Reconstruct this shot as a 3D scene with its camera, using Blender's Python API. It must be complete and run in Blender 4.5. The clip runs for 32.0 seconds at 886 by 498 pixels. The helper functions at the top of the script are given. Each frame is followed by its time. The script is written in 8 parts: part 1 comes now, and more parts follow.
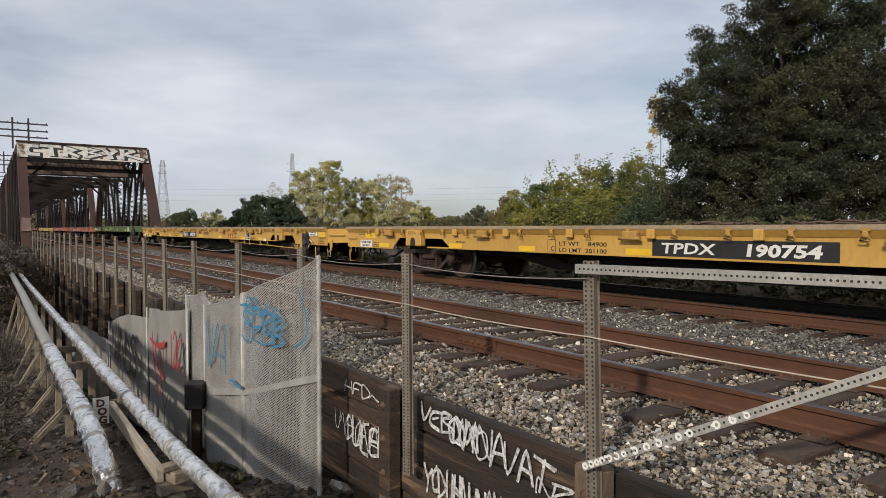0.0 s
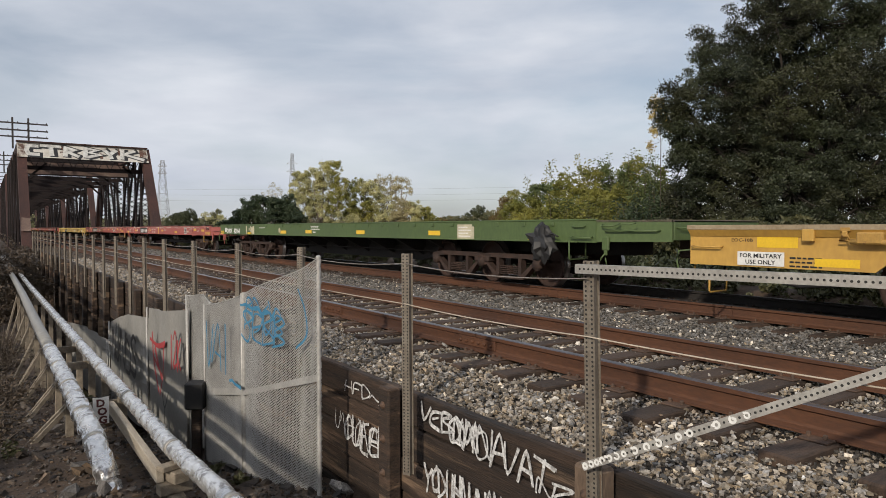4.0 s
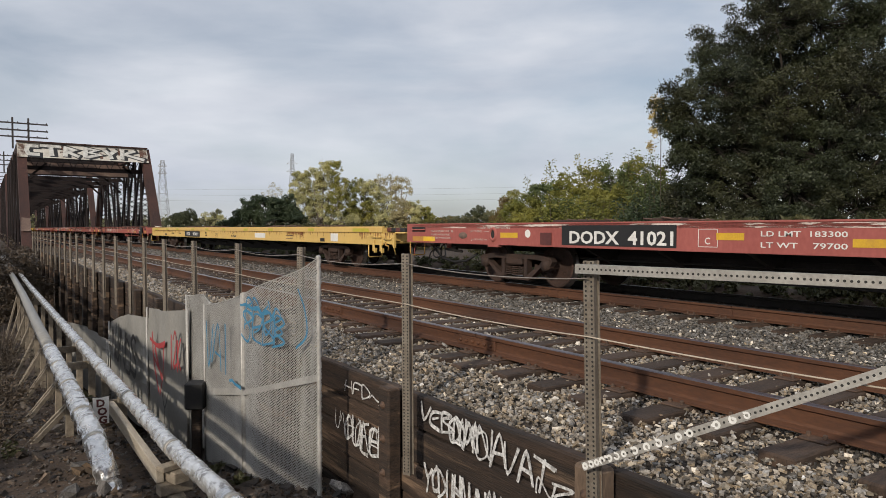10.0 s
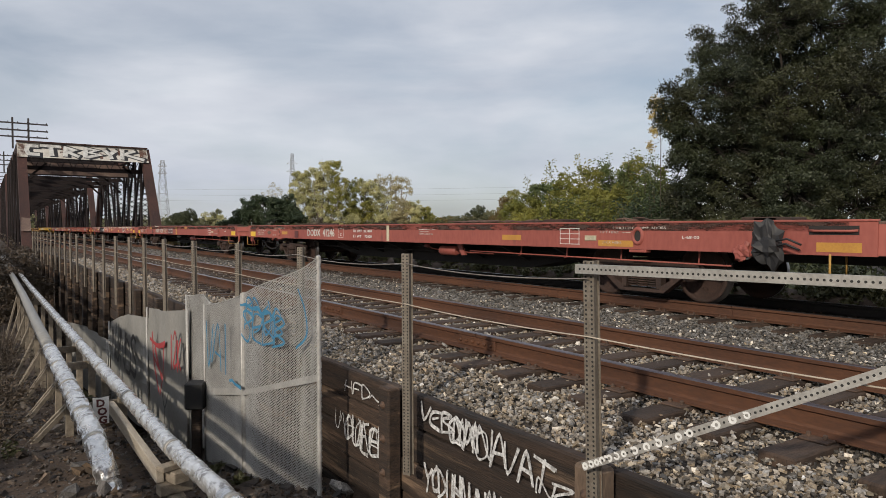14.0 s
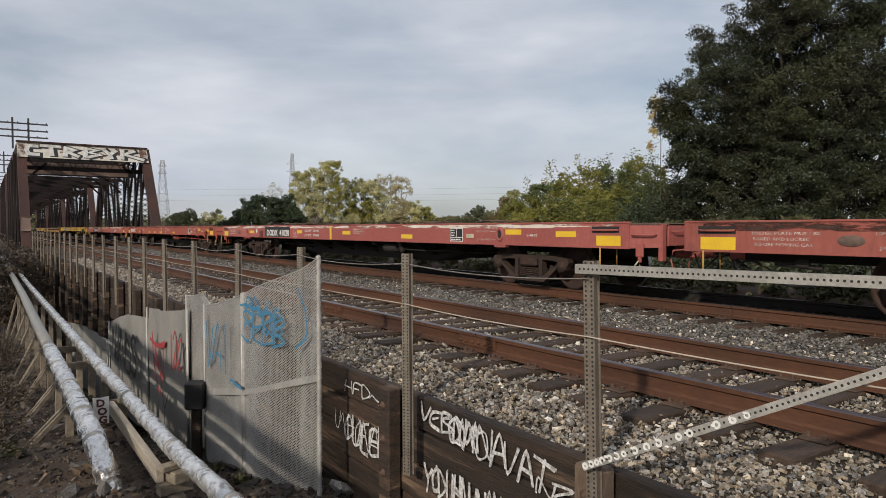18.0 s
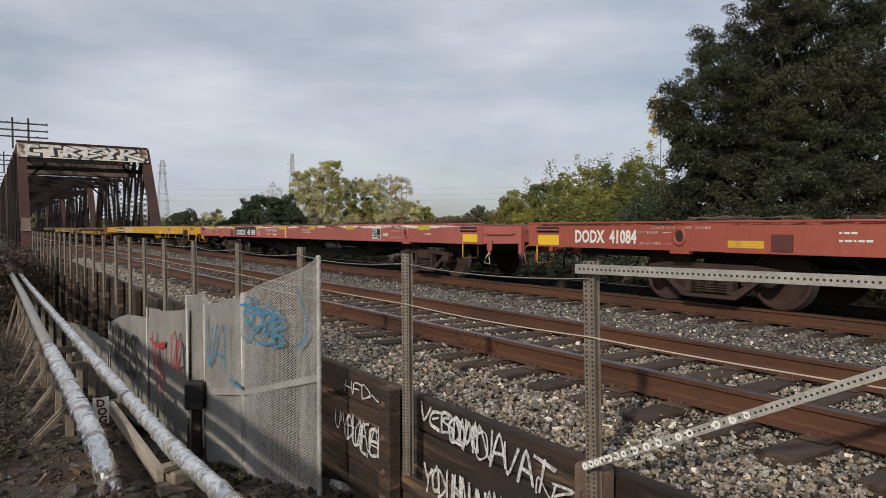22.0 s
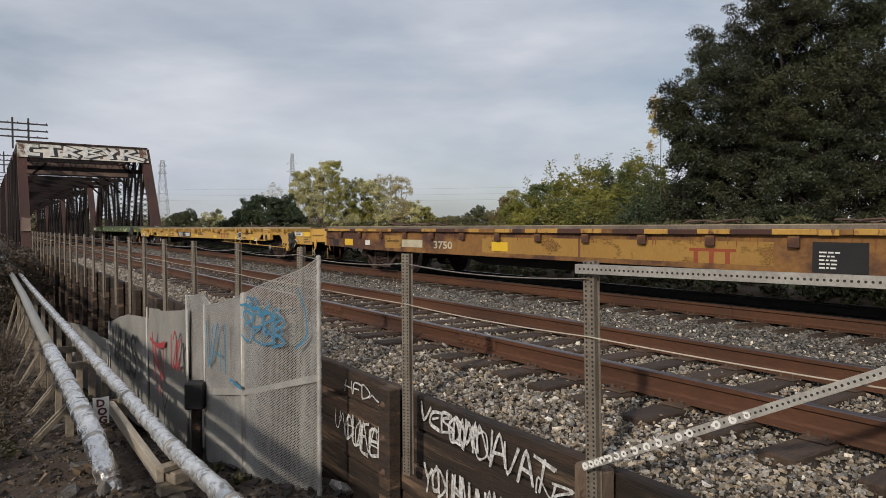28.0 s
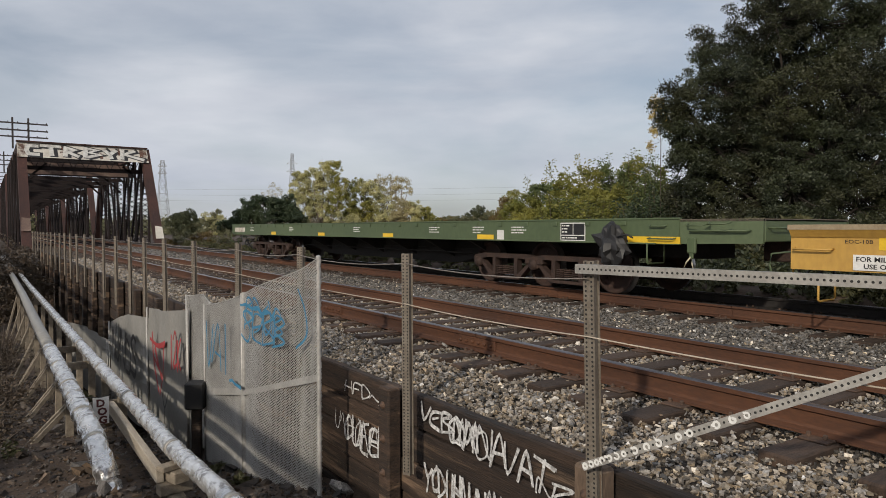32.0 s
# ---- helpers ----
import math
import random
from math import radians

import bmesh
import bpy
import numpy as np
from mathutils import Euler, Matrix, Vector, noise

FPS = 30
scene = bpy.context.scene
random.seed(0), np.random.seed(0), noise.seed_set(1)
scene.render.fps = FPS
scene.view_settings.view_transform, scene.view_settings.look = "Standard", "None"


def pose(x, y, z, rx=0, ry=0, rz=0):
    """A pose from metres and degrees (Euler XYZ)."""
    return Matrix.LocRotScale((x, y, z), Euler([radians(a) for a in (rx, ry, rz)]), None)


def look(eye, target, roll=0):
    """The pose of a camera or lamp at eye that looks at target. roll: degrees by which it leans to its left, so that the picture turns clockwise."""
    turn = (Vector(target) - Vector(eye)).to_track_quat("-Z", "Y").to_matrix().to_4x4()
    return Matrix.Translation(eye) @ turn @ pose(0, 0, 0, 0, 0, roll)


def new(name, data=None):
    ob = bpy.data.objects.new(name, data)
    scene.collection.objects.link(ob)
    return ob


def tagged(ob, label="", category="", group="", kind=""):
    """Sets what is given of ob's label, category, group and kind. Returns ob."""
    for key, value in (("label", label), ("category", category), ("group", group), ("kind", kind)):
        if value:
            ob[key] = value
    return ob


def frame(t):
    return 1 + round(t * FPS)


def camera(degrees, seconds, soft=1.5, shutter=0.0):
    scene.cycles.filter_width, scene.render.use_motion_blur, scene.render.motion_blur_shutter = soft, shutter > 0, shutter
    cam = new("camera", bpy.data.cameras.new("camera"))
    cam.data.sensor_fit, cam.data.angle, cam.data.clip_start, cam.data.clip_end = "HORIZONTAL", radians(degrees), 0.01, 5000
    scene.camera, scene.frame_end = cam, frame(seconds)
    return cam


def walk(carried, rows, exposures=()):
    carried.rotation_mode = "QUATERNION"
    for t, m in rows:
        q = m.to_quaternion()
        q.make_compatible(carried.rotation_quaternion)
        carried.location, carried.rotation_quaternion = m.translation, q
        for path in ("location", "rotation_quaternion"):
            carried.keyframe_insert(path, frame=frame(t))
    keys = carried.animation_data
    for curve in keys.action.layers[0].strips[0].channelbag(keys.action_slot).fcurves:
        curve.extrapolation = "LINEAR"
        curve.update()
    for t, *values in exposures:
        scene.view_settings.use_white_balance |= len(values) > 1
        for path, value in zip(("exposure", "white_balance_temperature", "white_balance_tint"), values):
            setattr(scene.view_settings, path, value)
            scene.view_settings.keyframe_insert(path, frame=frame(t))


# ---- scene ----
# The rails' top is z = 0; +Y runs along the tracks to the bridge, +X across them away from the camera.
cam = camera(66.32, 32.0, soft=0.5)
EYE = (0.0, 0.0, 1.09)
CAM_POSE = pose(*EYE, 90 - 1.742, 0, -34.05)
walk(cam, [(0.0, CAM_POSE), (32.0, CAM_POSE)], [(0.0, -0.31), (12.0, -0.37), (32.0, -0.49)])

# ---- plan ----
NEAR_TRACK, FAR_TRACK, GAUGE = 4.99, 9.5, 1.505
TRACK_START, TRACK_END = -25.0, 240.0
WALL_X, WALL_TOP = 2.88, -0.25
BRIDGE_Y, BRIDGE_L, BRIDGE_R, BRIDGE_TOP = 56.0, 2.45, 11.35, 7.55
SUN_WAY = Vector((0.861 * math.cos(radians(26)), 0.508 * math.cos(radians(26)), -math.sin(radians(26))))


def train_s(t):
    """How far the train has gone, in units of its first second's way."""
    return t + 4.768e-3 * t * t / 2 - 2.887e-5 * t ** 3


V0 = 9.684


def car_y(c, t):
    """Where along the track the point of the train with the mark c stands at t."""
    return V0 * (c - train_s(t)) - 5.476


# ---- light ----
world = bpy.data.worlds.new("sky")
scene.world = world
world.use_nodes = True
wn, wl = world.node_tree.nodes, world.node_tree.links
wn.clear()
w_out = wn.new("ShaderNodeOutputWorld")
w_bg = wn.new("ShaderNodeBackground")
w_sky = wn.new("ShaderNodeTexSky")
w_sky.sky_type, w_sky.sun_disc = "NISHITA", False
w_sky.sun_elevation, w_sky.sun_rotation = radians(26), radians(241.5)
w_sky.air_density, w_sky.dust_density = 1.0, 1.5
w_tc = wn.new("ShaderNodeTexCoord")
w_map = wn.new("ShaderNodeMapping")
w_map.inputs["Scale"].default_value = (1.0, 1.0, 3.6)
w_map.inputs["Rotation"].default_value = (0.15, 0.1, 0.5)
w_n1 = wn.new("ShaderNodeTexNoise")
w_n1.inputs["Scale"].default_value, w_n1.inputs["Detail"].default_value = 2.1, 7
w_n1.inputs["Roughness"].default_value, w_n1.inputs["Distortion"].default_value = 0.5, 0.35
w_r1 = wn.new("ShaderNodeValToRGB")
w_r1.color_ramp.elements[0].position, w_r1.color_ramp.elements[0].color = 0.33, (0.42, 0.42, 0.42, 1)
w_r1.color_ramp.elements[1].position, w_r1.color_ramp.elements[1].color = 0.60, (1, 1, 1, 1)
w_n2 = wn.new("ShaderNodeTexNoise")
w_n2.inputs["Scale"].default_value, w_n2.inputs["Detail"].default_value = 3.4, 8
w_r2 = wn.new("ShaderNodeValToRGB")
w_r2.color_ramp.elements[0].position, w_r2.color_ramp.elements[0].color = 0.33, (6.3, 6.8, 7.8, 1)
w_r2.color_ramp.elements[1].position, w_r2.color_ramp.elements[1].color = 0.68, (8.5, 8.85, 9.6, 1)
w_mix = wn.new("ShaderNodeMixRGB")
wl.new(w_tc.outputs["Generated"], w_map.inputs["Vector"])
wl.new(w_map.outputs["Vector"], w_n1.inputs["Vector"])
wl.new(w_map.outputs["Vector"], w_n2.inputs["Vector"])
wl.new(w_n1.outputs["Fac"], w_r1.inputs["Fac"])
wl.new(w_n2.outputs["Fac"], w_r2.inputs["Fac"])
wl.new(w_r1.outputs["Color"], w_mix.inputs["Fac"])
wl.new(w_sky.outputs["Color"], w_mix.inputs["Color1"])
wl.new(w_r2.outputs["Color"], w_mix.inputs["Color2"])
wl.new(w_mix.outputs["Color"], w_bg.inputs["Color"])
w_bg.inputs["Strength"].default_value = 0.108
wl.new(w_bg.outputs["Background"], w_out.inputs["Surface"])

sun = new("sun", bpy.data.lights.new("sun", "SUN"))
sun.data.energy, sun.data.angle, sun.data.color = 3.5, radians(1.6), (1.0, 0.90, 0.76)
sun.matrix_world = look((0, 0, 30), Vector((0, 0, 30)) + SUN_WAY)


# ---- materials ----
def material(name, colour, dark=None, rough=0.7, metal=0.0, scale=3.0, fine=40.0, bump=0.15, stain=None, stain_at=0.62,
             stretch=(1, 1, 1), per_piece=0.0, island=False, stain_scale=1.3, coat=0.0, stain_soft=0.1):
    """A surface with slow variation, fine grain, relief and, if given, stains of another colour."""
    m = bpy.data.materials.new(name)
    m.use_nodes = True
    n, l = m.node_tree.nodes, m.node_tree.links
    b = n["Principled BSDF"]
    dark = dark or tuple(c * 0.6 for c in colour)
    tc, mp = n.new("ShaderNodeTexCoord"), n.new("ShaderNodeMapping")
    mp.inputs["Scale"].default_value = stretch
    l.new(tc.outputs["Object"], mp.inputs["Vector"])
    vec = mp.outputs["Vector"]
    if per_piece:
        oi, add = n.new("ShaderNodeObjectInfo"), n.new("ShaderNodeVectorMath")
        add.operation = "MULTIPLY_ADD"
        comb = n.new("ShaderNodeCombineXYZ")
        for i in range(3):
            l.new(oi.outputs["Random"], comb.inputs[i])
        l.new(comb.outputs["Vector"], add.inputs[0])
        add.inputs[1].default_value = (17.0, 31.0, 23.0)
        l.new(vec, add.inputs[2])
        vec = add.outputs["Vector"]
    big, small = n.new("ShaderNodeTexNoise"), n.new("ShaderNodeTexNoise")
    big.inputs["Scale"].default_value, big.inputs["Detail"].default_value = scale, 5
    small.inputs["Scale"].default_value, small.inputs["Detail"].default_value = fine, 4
    l.new(vec, big.inputs["Vector"])
    l.new(vec, small.inputs["Vector"])
    mixn = n.new("ShaderNodeMath")
    mixn.operation = "MULTIPLY_ADD"
    mixn.inputs[1].default_value = 0.45
    l.new(small.outputs["Fac"], mixn.inputs[0])
    half = n.new("ShaderNodeMath")
    half.operation = "MULTIPLY"
    half.inputs[1].default_value = 0.55
    l.new(big.outputs["Fac"], half.inputs[0])
    l.new(half.outputs[0], mixn.inputs[2])
    ramp = n.new("ShaderNodeValToRGB")
    ramp.color_ramp.elements[0].position, ramp.color_ramp.elements[1].position = 0.36, 0.64
    ramp.color_ramp.elements[0].color, ramp.color_ramp.elements[1].color = (*dark, 1), (*colour, 1)
    l.new(mixn.outputs[0], ramp.inputs["Fac"])
    col = ramp.outputs["Color"]
    if stain:
        sn, sr, sm = n.new("ShaderNodeTexNoise"), n.new("ShaderNodeValToRGB"), n.new("ShaderNodeMixRGB")
        sn.inputs["Scale"].default_value, sn.inputs["Detail"].default_value = stain_scale, 9
        sn.inputs["Roughness"].default_value = 0.65
        l.new(vec, sn.inputs["Vector"])
        sr.color_ramp.elements[0].position, sr.color_ramp.elements[1].position = stain_at, stain_at + stain_soft
        l.new(sn.outputs["Fac"], sr.inputs["Fac"])
        l.new(sr.outputs["Color"], sm.inputs["Fac"])
        l.new(col, sm.inputs["Color1"])
        sm.inputs["Color2"].default_value = (*stain, 1)
        col = sm.outputs["Color"]
    if per_piece or island:
        hs = n.new("ShaderNodeHueSaturation")
        rng = n.new("ShaderNodeMapRange")
        amount = per_piece or 0.7
        rng.inputs["To Min"].default_value, rng.inputs["To Max"].default_value = 1 - amount, 1 + amount
        src = n.new("ShaderNodeNewGeometry").outputs["Random Per Island"] if island else oi.outputs["Random"]
        l.new(src, rng.inputs["Value"])
        l.new(rng.outputs[0], hs.inputs["Value"])
        if island:
            mul, fr, sat = n.new("ShaderNodeMath"), n.new("ShaderNodeMath"), n.new("ShaderNodeMapRange")
            mul.operation, fr.operation = "MULTIPLY", "FRACT"
            mul.inputs[1].default_value = 17.3
            l.new(src, mul.inputs[0])
            l.new(mul.outputs[0], fr.inputs[0])
            l.new(fr.outputs[0], sat.inputs["Value"])
            sat.inputs["To Min"].default_value, sat.inputs["To Max"].default_value = 0.25, 1.5
            l.new(sat.outputs[0], hs.inputs["Saturation"])
        l.new(col, hs.inputs["Color"])
        col = hs.outputs["Color"]
    l.new(col, b.inputs["Base Color"])
    rr = n.new("ShaderNodeMapRange")
    rr.inputs["To Min"].default_value, rr.inputs["To Max"].default_value = max(0.05, rough - 0.12), min(1, rough + 0.12)
    l.new(big.outputs["Fac"], rr.inputs["Value"])
    l.new(rr.outputs[0], b.inputs["Roughness"])
    b.inputs["Metallic"].default_value = metal
    b.inputs["Coat Weight"].default_value = coat
    if bump:
        bp = n.new("ShaderNodeBump")
        bp.inputs["Strength"].default_value, bp.inputs["Distance"].default_value = bump, 0.02
        l.new(mixn.outputs[0], bp.inputs["Height"])
        l.new(bp.outputs["Normal"], b.inputs["Normal"])
    return m


def leaf_material(name, a, b_, see=0.25):
    """Leaves: two greens by clump and leaf, a little light through them."""
    m = bpy.data.materials.new(name)
    m.use_nodes = True
    n, l = m.node_tree.nodes, m.node_tree.links
    b = n["Principled BSDF"]
    g, ramp = n.new("ShaderNodeNewGeometry"), n.new("ShaderNodeValToRGB")
    tc, no, mx = n.new("ShaderNodeTexCoord"), n.new("ShaderNodeTexNoise"), n.new("ShaderNodeMath")
    no.inputs["Scale"].default_value, no.inputs["Detail"].default_value = 0.55, 3
    l.new(tc.outputs["Object"], no.inputs["Vector"])
    mx.operation = "MULTIPLY_ADD"
    mx.inputs[1].default_value = 0.35
    l.new(g.outputs["Random Per Island"], mx.inputs[0])
    sc = n.new("ShaderNodeMapRange")
    sc.inputs["From Min"].default_value, sc.inputs["From Max"].default_value, sc.inputs["To Max"].default_value = 0.33, 0.67, 0.65
    l.new(no.outputs["Fac"], sc.inputs["Value"])
    l.new(sc.outputs[0], mx.inputs[2])
    ramp.color_ramp.elements[0].color, ramp.color_ramp.elements[1].color = (*a, 1), (*b_, 1)
    l.new(mx.outputs[0], ramp.inputs["Fac"])
    l.new(ramp.outputs["Color"], b.inputs["Base Color"])
    b.inputs["Roughness"].default_value = 0.6
    tr, ms = n.new("ShaderNodeBsdfTranslucent"), n.new("ShaderNodeMixShader")
    l.new(ramp.outputs["Color"], tr.inputs["Color"])
    ms.inputs["Fac"].default_value = see
    l.new(b.outputs["BSDF"], ms.inputs[1])
    l.new(tr.outputs["BSDF"], ms.inputs[2])
    l.new(ms.outputs["Shader"], n["Material Output"].inputs["Surface"])
    return m


M_RAIL = material("rusty_rail", (0.125, 0.052, 0.025), (0.064, 0.029, 0.017), 0.75, 0.15, 3, 60, 0.2, (0.24, 0.095, 0.035), 0.60, (1, 0.25, 1))
M_RAILHEAD = material("worn_rail_head", (0.20, 0.18, 0.19), (0.12, 0.105, 0.11), 0.34, 0.85, 4, 40, 0.05, (0.16, 0.08, 0.05), 0.66, (1, 0.2, 1))
M_TIE = material("creosote_tie", (0.075, 0.047, 0.032), (0.027, 0.018, 0.013), 0.9, 0, 5, 40, 0.5, (0.13, 0.10, 0.075), 0.6, (0.35, 2.2, 1), per_piece=0.3)
M_PLATE = material("rusty_plate", (0.15, 0.09, 0.06), (0.075, 0.05, 0.038), 0.8, 0.2, 9, 70, 0.3)
M_STONEPALE = material("pale_ballast_stone", (0.58, 0.52, 0.43), (0.36, 0.31, 0.25), 0.9, 0, 9, 70, 0.3, island=True)
M_STONE = material("ballast_stone", (0.36, 0.305, 0.24), (0.095, 0.078, 0.062), 0.9, 0, 9, 70, 0.3, (0.16, 0.12, 0.09), 0.60, island=True, stain_scale=0.5)
M_STONEGREY = material("grey_ballast_stone", (0.20, 0.182, 0.162), (0.062, 0.056, 0.05), 0.9, 0, 9, 70, 0.3, (0.10, 0.08, 0.065), 0.60, island=True, stain_scale=0.5)
# Bed darker than its stones: shade in their gaps is put into this colour.
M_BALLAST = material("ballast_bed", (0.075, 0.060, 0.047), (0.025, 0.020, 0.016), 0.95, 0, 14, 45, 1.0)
M_DIRT = material("dry_dirt", (0.088, 0.058, 0.038), (0.030, 0.020, 0.014), 0.95, 0, 2.2, 26, 1.0, (0.12, 0.088, 0.06), 0.6, stain_scale=2.4)
M_PEBBLE = material("dirt_pebble", (0.125, 0.094, 0.070), (0.035, 0.027, 0.021), 0.9, 0, 9, 60, 0.3, island=True)
M_TIMBER = material("weathered_wall_timber", (0.054, 0.033, 0.022), (0.011, 0.008, 0.006), 0.85, 0, 4, 36, 1.0, (0.19, 0.125, 0.08), 0.53, (1, 0.22, 3.2), per_piece=0.4, stain_scale=2.2, stain_soft=0.14)
M_BLOCK = material("split_wall_block", (0.16, 0.11, 0.075), (0.06, 0.042, 0.03), 0.9, 0, 5, 40, 0.6, (0.04, 0.03, 0.024), 0.6, (1, 1, 0.3))
M_WOOD = material("pale_lumber", (0.28, 0.235, 0.18), (0.14, 0.115, 0.085), 0.85, 0, 4, 40, 0.35, None, 0.6, (3, 0.4, 3), per_piece=0.2)
M_GALV = material("galvanised_steel", (0.43, 0.41, 0.375), (0.27, 0.255, 0.23), 0.5, 0.45, 8, 60, 0.08, (0.30, 0.22, 0.16), 0.66)
M_POST = material("rusty_galvanised_post", (0.235, 0.205, 0.165), (0.125, 0.10, 0.077), 0.6, 0.3, 8, 60, 0.1, (0.20, 0.12, 0.075), 0.6)
M_BEAM = material("pale_plank", (0.44, 0.385, 0.31), (0.27, 0.23, 0.18), 0.85, 0, 4, 40, 0.3, None, 0.6, (3, 0.4, 3))
M_GALVDARK = material("hole", (0.03, 0.028, 0.026), None, 0.9, 0)
M_WIRE = material("fence_wire", (0.42, 0.38, 0.33), (0.25, 0.2, 0.16), 0.5, 0.6)
M_MESHWIRE = material("mesh_wire", (0.50, 0.485, 0.455), (0.32, 0.305, 0.285), 0.5, 0.25)
M_CABLE = material("cream_cable", (0.50, 0.43, 0.34), (0.36, 0.30, 0.23), 0.6)
# Near-black ballast: the shade under the train is put into this colour.
M_UNDERSHADE = material("shade_dark_ballast", (0.030, 0.027, 0.024), (0.014, 0.013, 0.012), 0.8, 0, 10, 45, 1.0, (0.06, 0.052, 0.045), 0.62)
M_FABRIC = material("grey_screen", (0.275, 0.265, 0.245), (0.19, 0.185, 0.17), 0.7, 0.0, 1.5, 50, 0.15, (0.34, 0.33, 0.31), 0.6, (1, 1, 0.35))
M_FOIL = material("foil_wrap", (0.90, 0.89, 0.87), (0.62, 0.61, 0.60), 0.27, 0.8, 4, 16, 1.0, (0.30, 0.28, 0.27), 0.57, stain_scale=6.0, stain_soft=0.08)
M_BRIDGE = material("rusty_bridge_steel", (0.080, 0.036, 0.028), (0.033, 0.017, 0.015), 0.8, 0.1, 0.7, 14, 0.2, (0.20, 0.10, 0.07), 0.63, (1, 1, 0.4))
# Darker copy of the bridge steel: shade inside the trusses put into the colour.
M_BRIDGEDK = material("shaded_bridge_steel", (0.025, 0.015, 0.014), (0.011, 0.008, 0.008), 0.85, 0.1, 0.7, 14, 0.15)
M_SWAY = material("pale_brown_steel", (0.20, 0.135, 0.105), (0.10, 0.066, 0.055), 0.85, 0, 0.7, 14, 0.2, (0.27, 0.21, 0.17), 0.6)
M_PALE = material("flaking_white_paint", (0.66, 0.63, 0.56), (0.42, 0.37, 0.31), 0.8, 0, 1.0, 12, 0.2, (0.20, 0.11, 0.08), 0.60, stain_scale=0.9)
def worn_through(m, at, stretch, scale=1.0, least=0.4, soft=0.16):
    """Lets a thin coat of paint break up over what lies under it."""
    n, l = m.node_tree.nodes, m.node_tree.links
    tc, no, rp = n.new("ShaderNodeTexCoord"), n.new("ShaderNodeTexNoise"), n.new("ShaderNodeValToRGB")
    no.inputs["Scale"].default_value, no.inputs["Detail"].default_value, no.inputs["Roughness"].default_value = scale, 6, 0.7
    rp.color_ramp.elements[0].position, rp.color_ramp.elements[1].position = at, at + soft
    rp.color_ramp.elements[0].color = (least, least, least, 1)
    mp = n.new("ShaderNodeMapping")
    mp.inputs["Scale"].default_value = stretch
    l.new(tc.outputs["Object"], mp.inputs["Vector"])
    l.new(mp.outputs["Vector"], no.inputs["Vector"])
    l.new(no.outputs["Fac"], rp.inputs["Fac"])
    l.new(rp.outputs["Color"], n["Principled BSDF"].inputs["Alpha"])
    return m


M_WHITE = material("white_paint", (0.78, 0.77, 0.74), (0.62, 0.61, 0.58), 0.6, 0, 3, 30, 0.05)
M_SPRAYWHITE = worn_through(material("white_spray_paint", (0.80, 0.80, 0.79), (0.50, 0.49, 0.48), 0.7, 0, 6, 60, 0.05), 0.40, (1, 1, 1), 16, 0.35)
M_WORNWHITE = worn_through(material("worn_white_lettering", (0.66, 0.65, 0.61), (0.48, 0.46, 0.42), 0.7, 0, 2, 30, 0.05), 0.36, (1, 1, 1), 3.0, 0.55)
M_RUSTPATCH = worn_through(material("rust_through_paint", (0.16, 0.075, 0.05), (0.07, 0.04, 0.03), 0.85, 0, 2, 30, 0.1), 0.42, (1, 1, 1), 1.5, 0.0)
M_BLUE = material("blue_spray_paint", (0.03, 0.16, 0.30), (0.06, 0.24, 0.38), 0.7, 0, 6, 50)
M_BRICKMARK = material("brick_red_mark", (0.34, 0.075, 0.03), None, 0.7)
M_RED = material("red_spray_paint", (0.42, 0.05, 0.055), None, 0.7)
M_SCUFF = worn_through(material("scuffed_white_edge", (0.70, 0.62, 0.56), (0.52, 0.38, 0.33), 0.8, 0, 3, 30, 0.1), 0.52, (1, 0.45, 7), 2.2, 0.0, 0.05)
M_SCUFFBOLD = worn_through(material("bold_white_scuffs", (0.78, 0.72, 0.64), (0.58, 0.46, 0.40), 0.8, 0, 3, 30, 0.1), 0.47, (1, 0.5, 8), 2.4, 0.0, 0.05)
M_FAINT = worn_through(material("faded_white_print", (0.70, 0.64, 0.58), (0.52, 0.44, 0.40), 0.8, 0, 3, 30, 0.05), 0.40, (1, 1, 1), 9.0, 0.3)
M_SOOTSCUFF = worn_through(material("sooty_edge_stain", (0.085, 0.042, 0.03), (0.04, 0.024, 0.02), 0.85), 0.45, (1, 0.8, 5), 2.0, 0.0, 0.14)
M_BLACK = material("black_paint", (0.022, 0.021, 0.022), (0.012, 0.012, 0.012), 0.55, 0, 3, 30, 0.04)
# Sooty underframe black, also painted as shade on the far rail and in slots.
M_SOOTSHADE = material("sooty_and_shaded_steel", (0.032, 0.027, 0.025), (0.016, 0.014, 0.013), 0.85, 0, 4, 30, 0.2)
M_TRUCK = material("grimy_cast_steel", (0.066, 0.037, 0.027), (0.026, 0.017, 0.014), 0.8, 0.1, 5, 40, 0.3)
M_WHEEL = material("rusty_wheel_steel", (0.066, 0.035, 0.026), (0.032, 0.020, 0.016), 0.8, 0.2, 4, 40, 0.2)
M_HUB = material("blue_grey_cap", (0.30, 0.32, 0.37), (0.16, 0.17, 0.2), 0.5, 0.4, 8, 60, 0.1)
M_DULLTAPE = material("dulled_yellow_tape", (0.66, 0.40, 0.03), (0.54, 0.31, 0.03), 0.45, 0, 5, 40, 0.02, (0.42, 0.22, 0.06), 0.6)
M_AMBER = material("dull_amber_tape", (0.52, 0.27, 0.05), (0.42, 0.20, 0.045), 0.5, 0, 5, 40, 0.02)
M_TREAD = material("polished_tread", (0.35, 0.33, 0.32), (0.25, 0.23, 0.22), 0.3, 0.9)
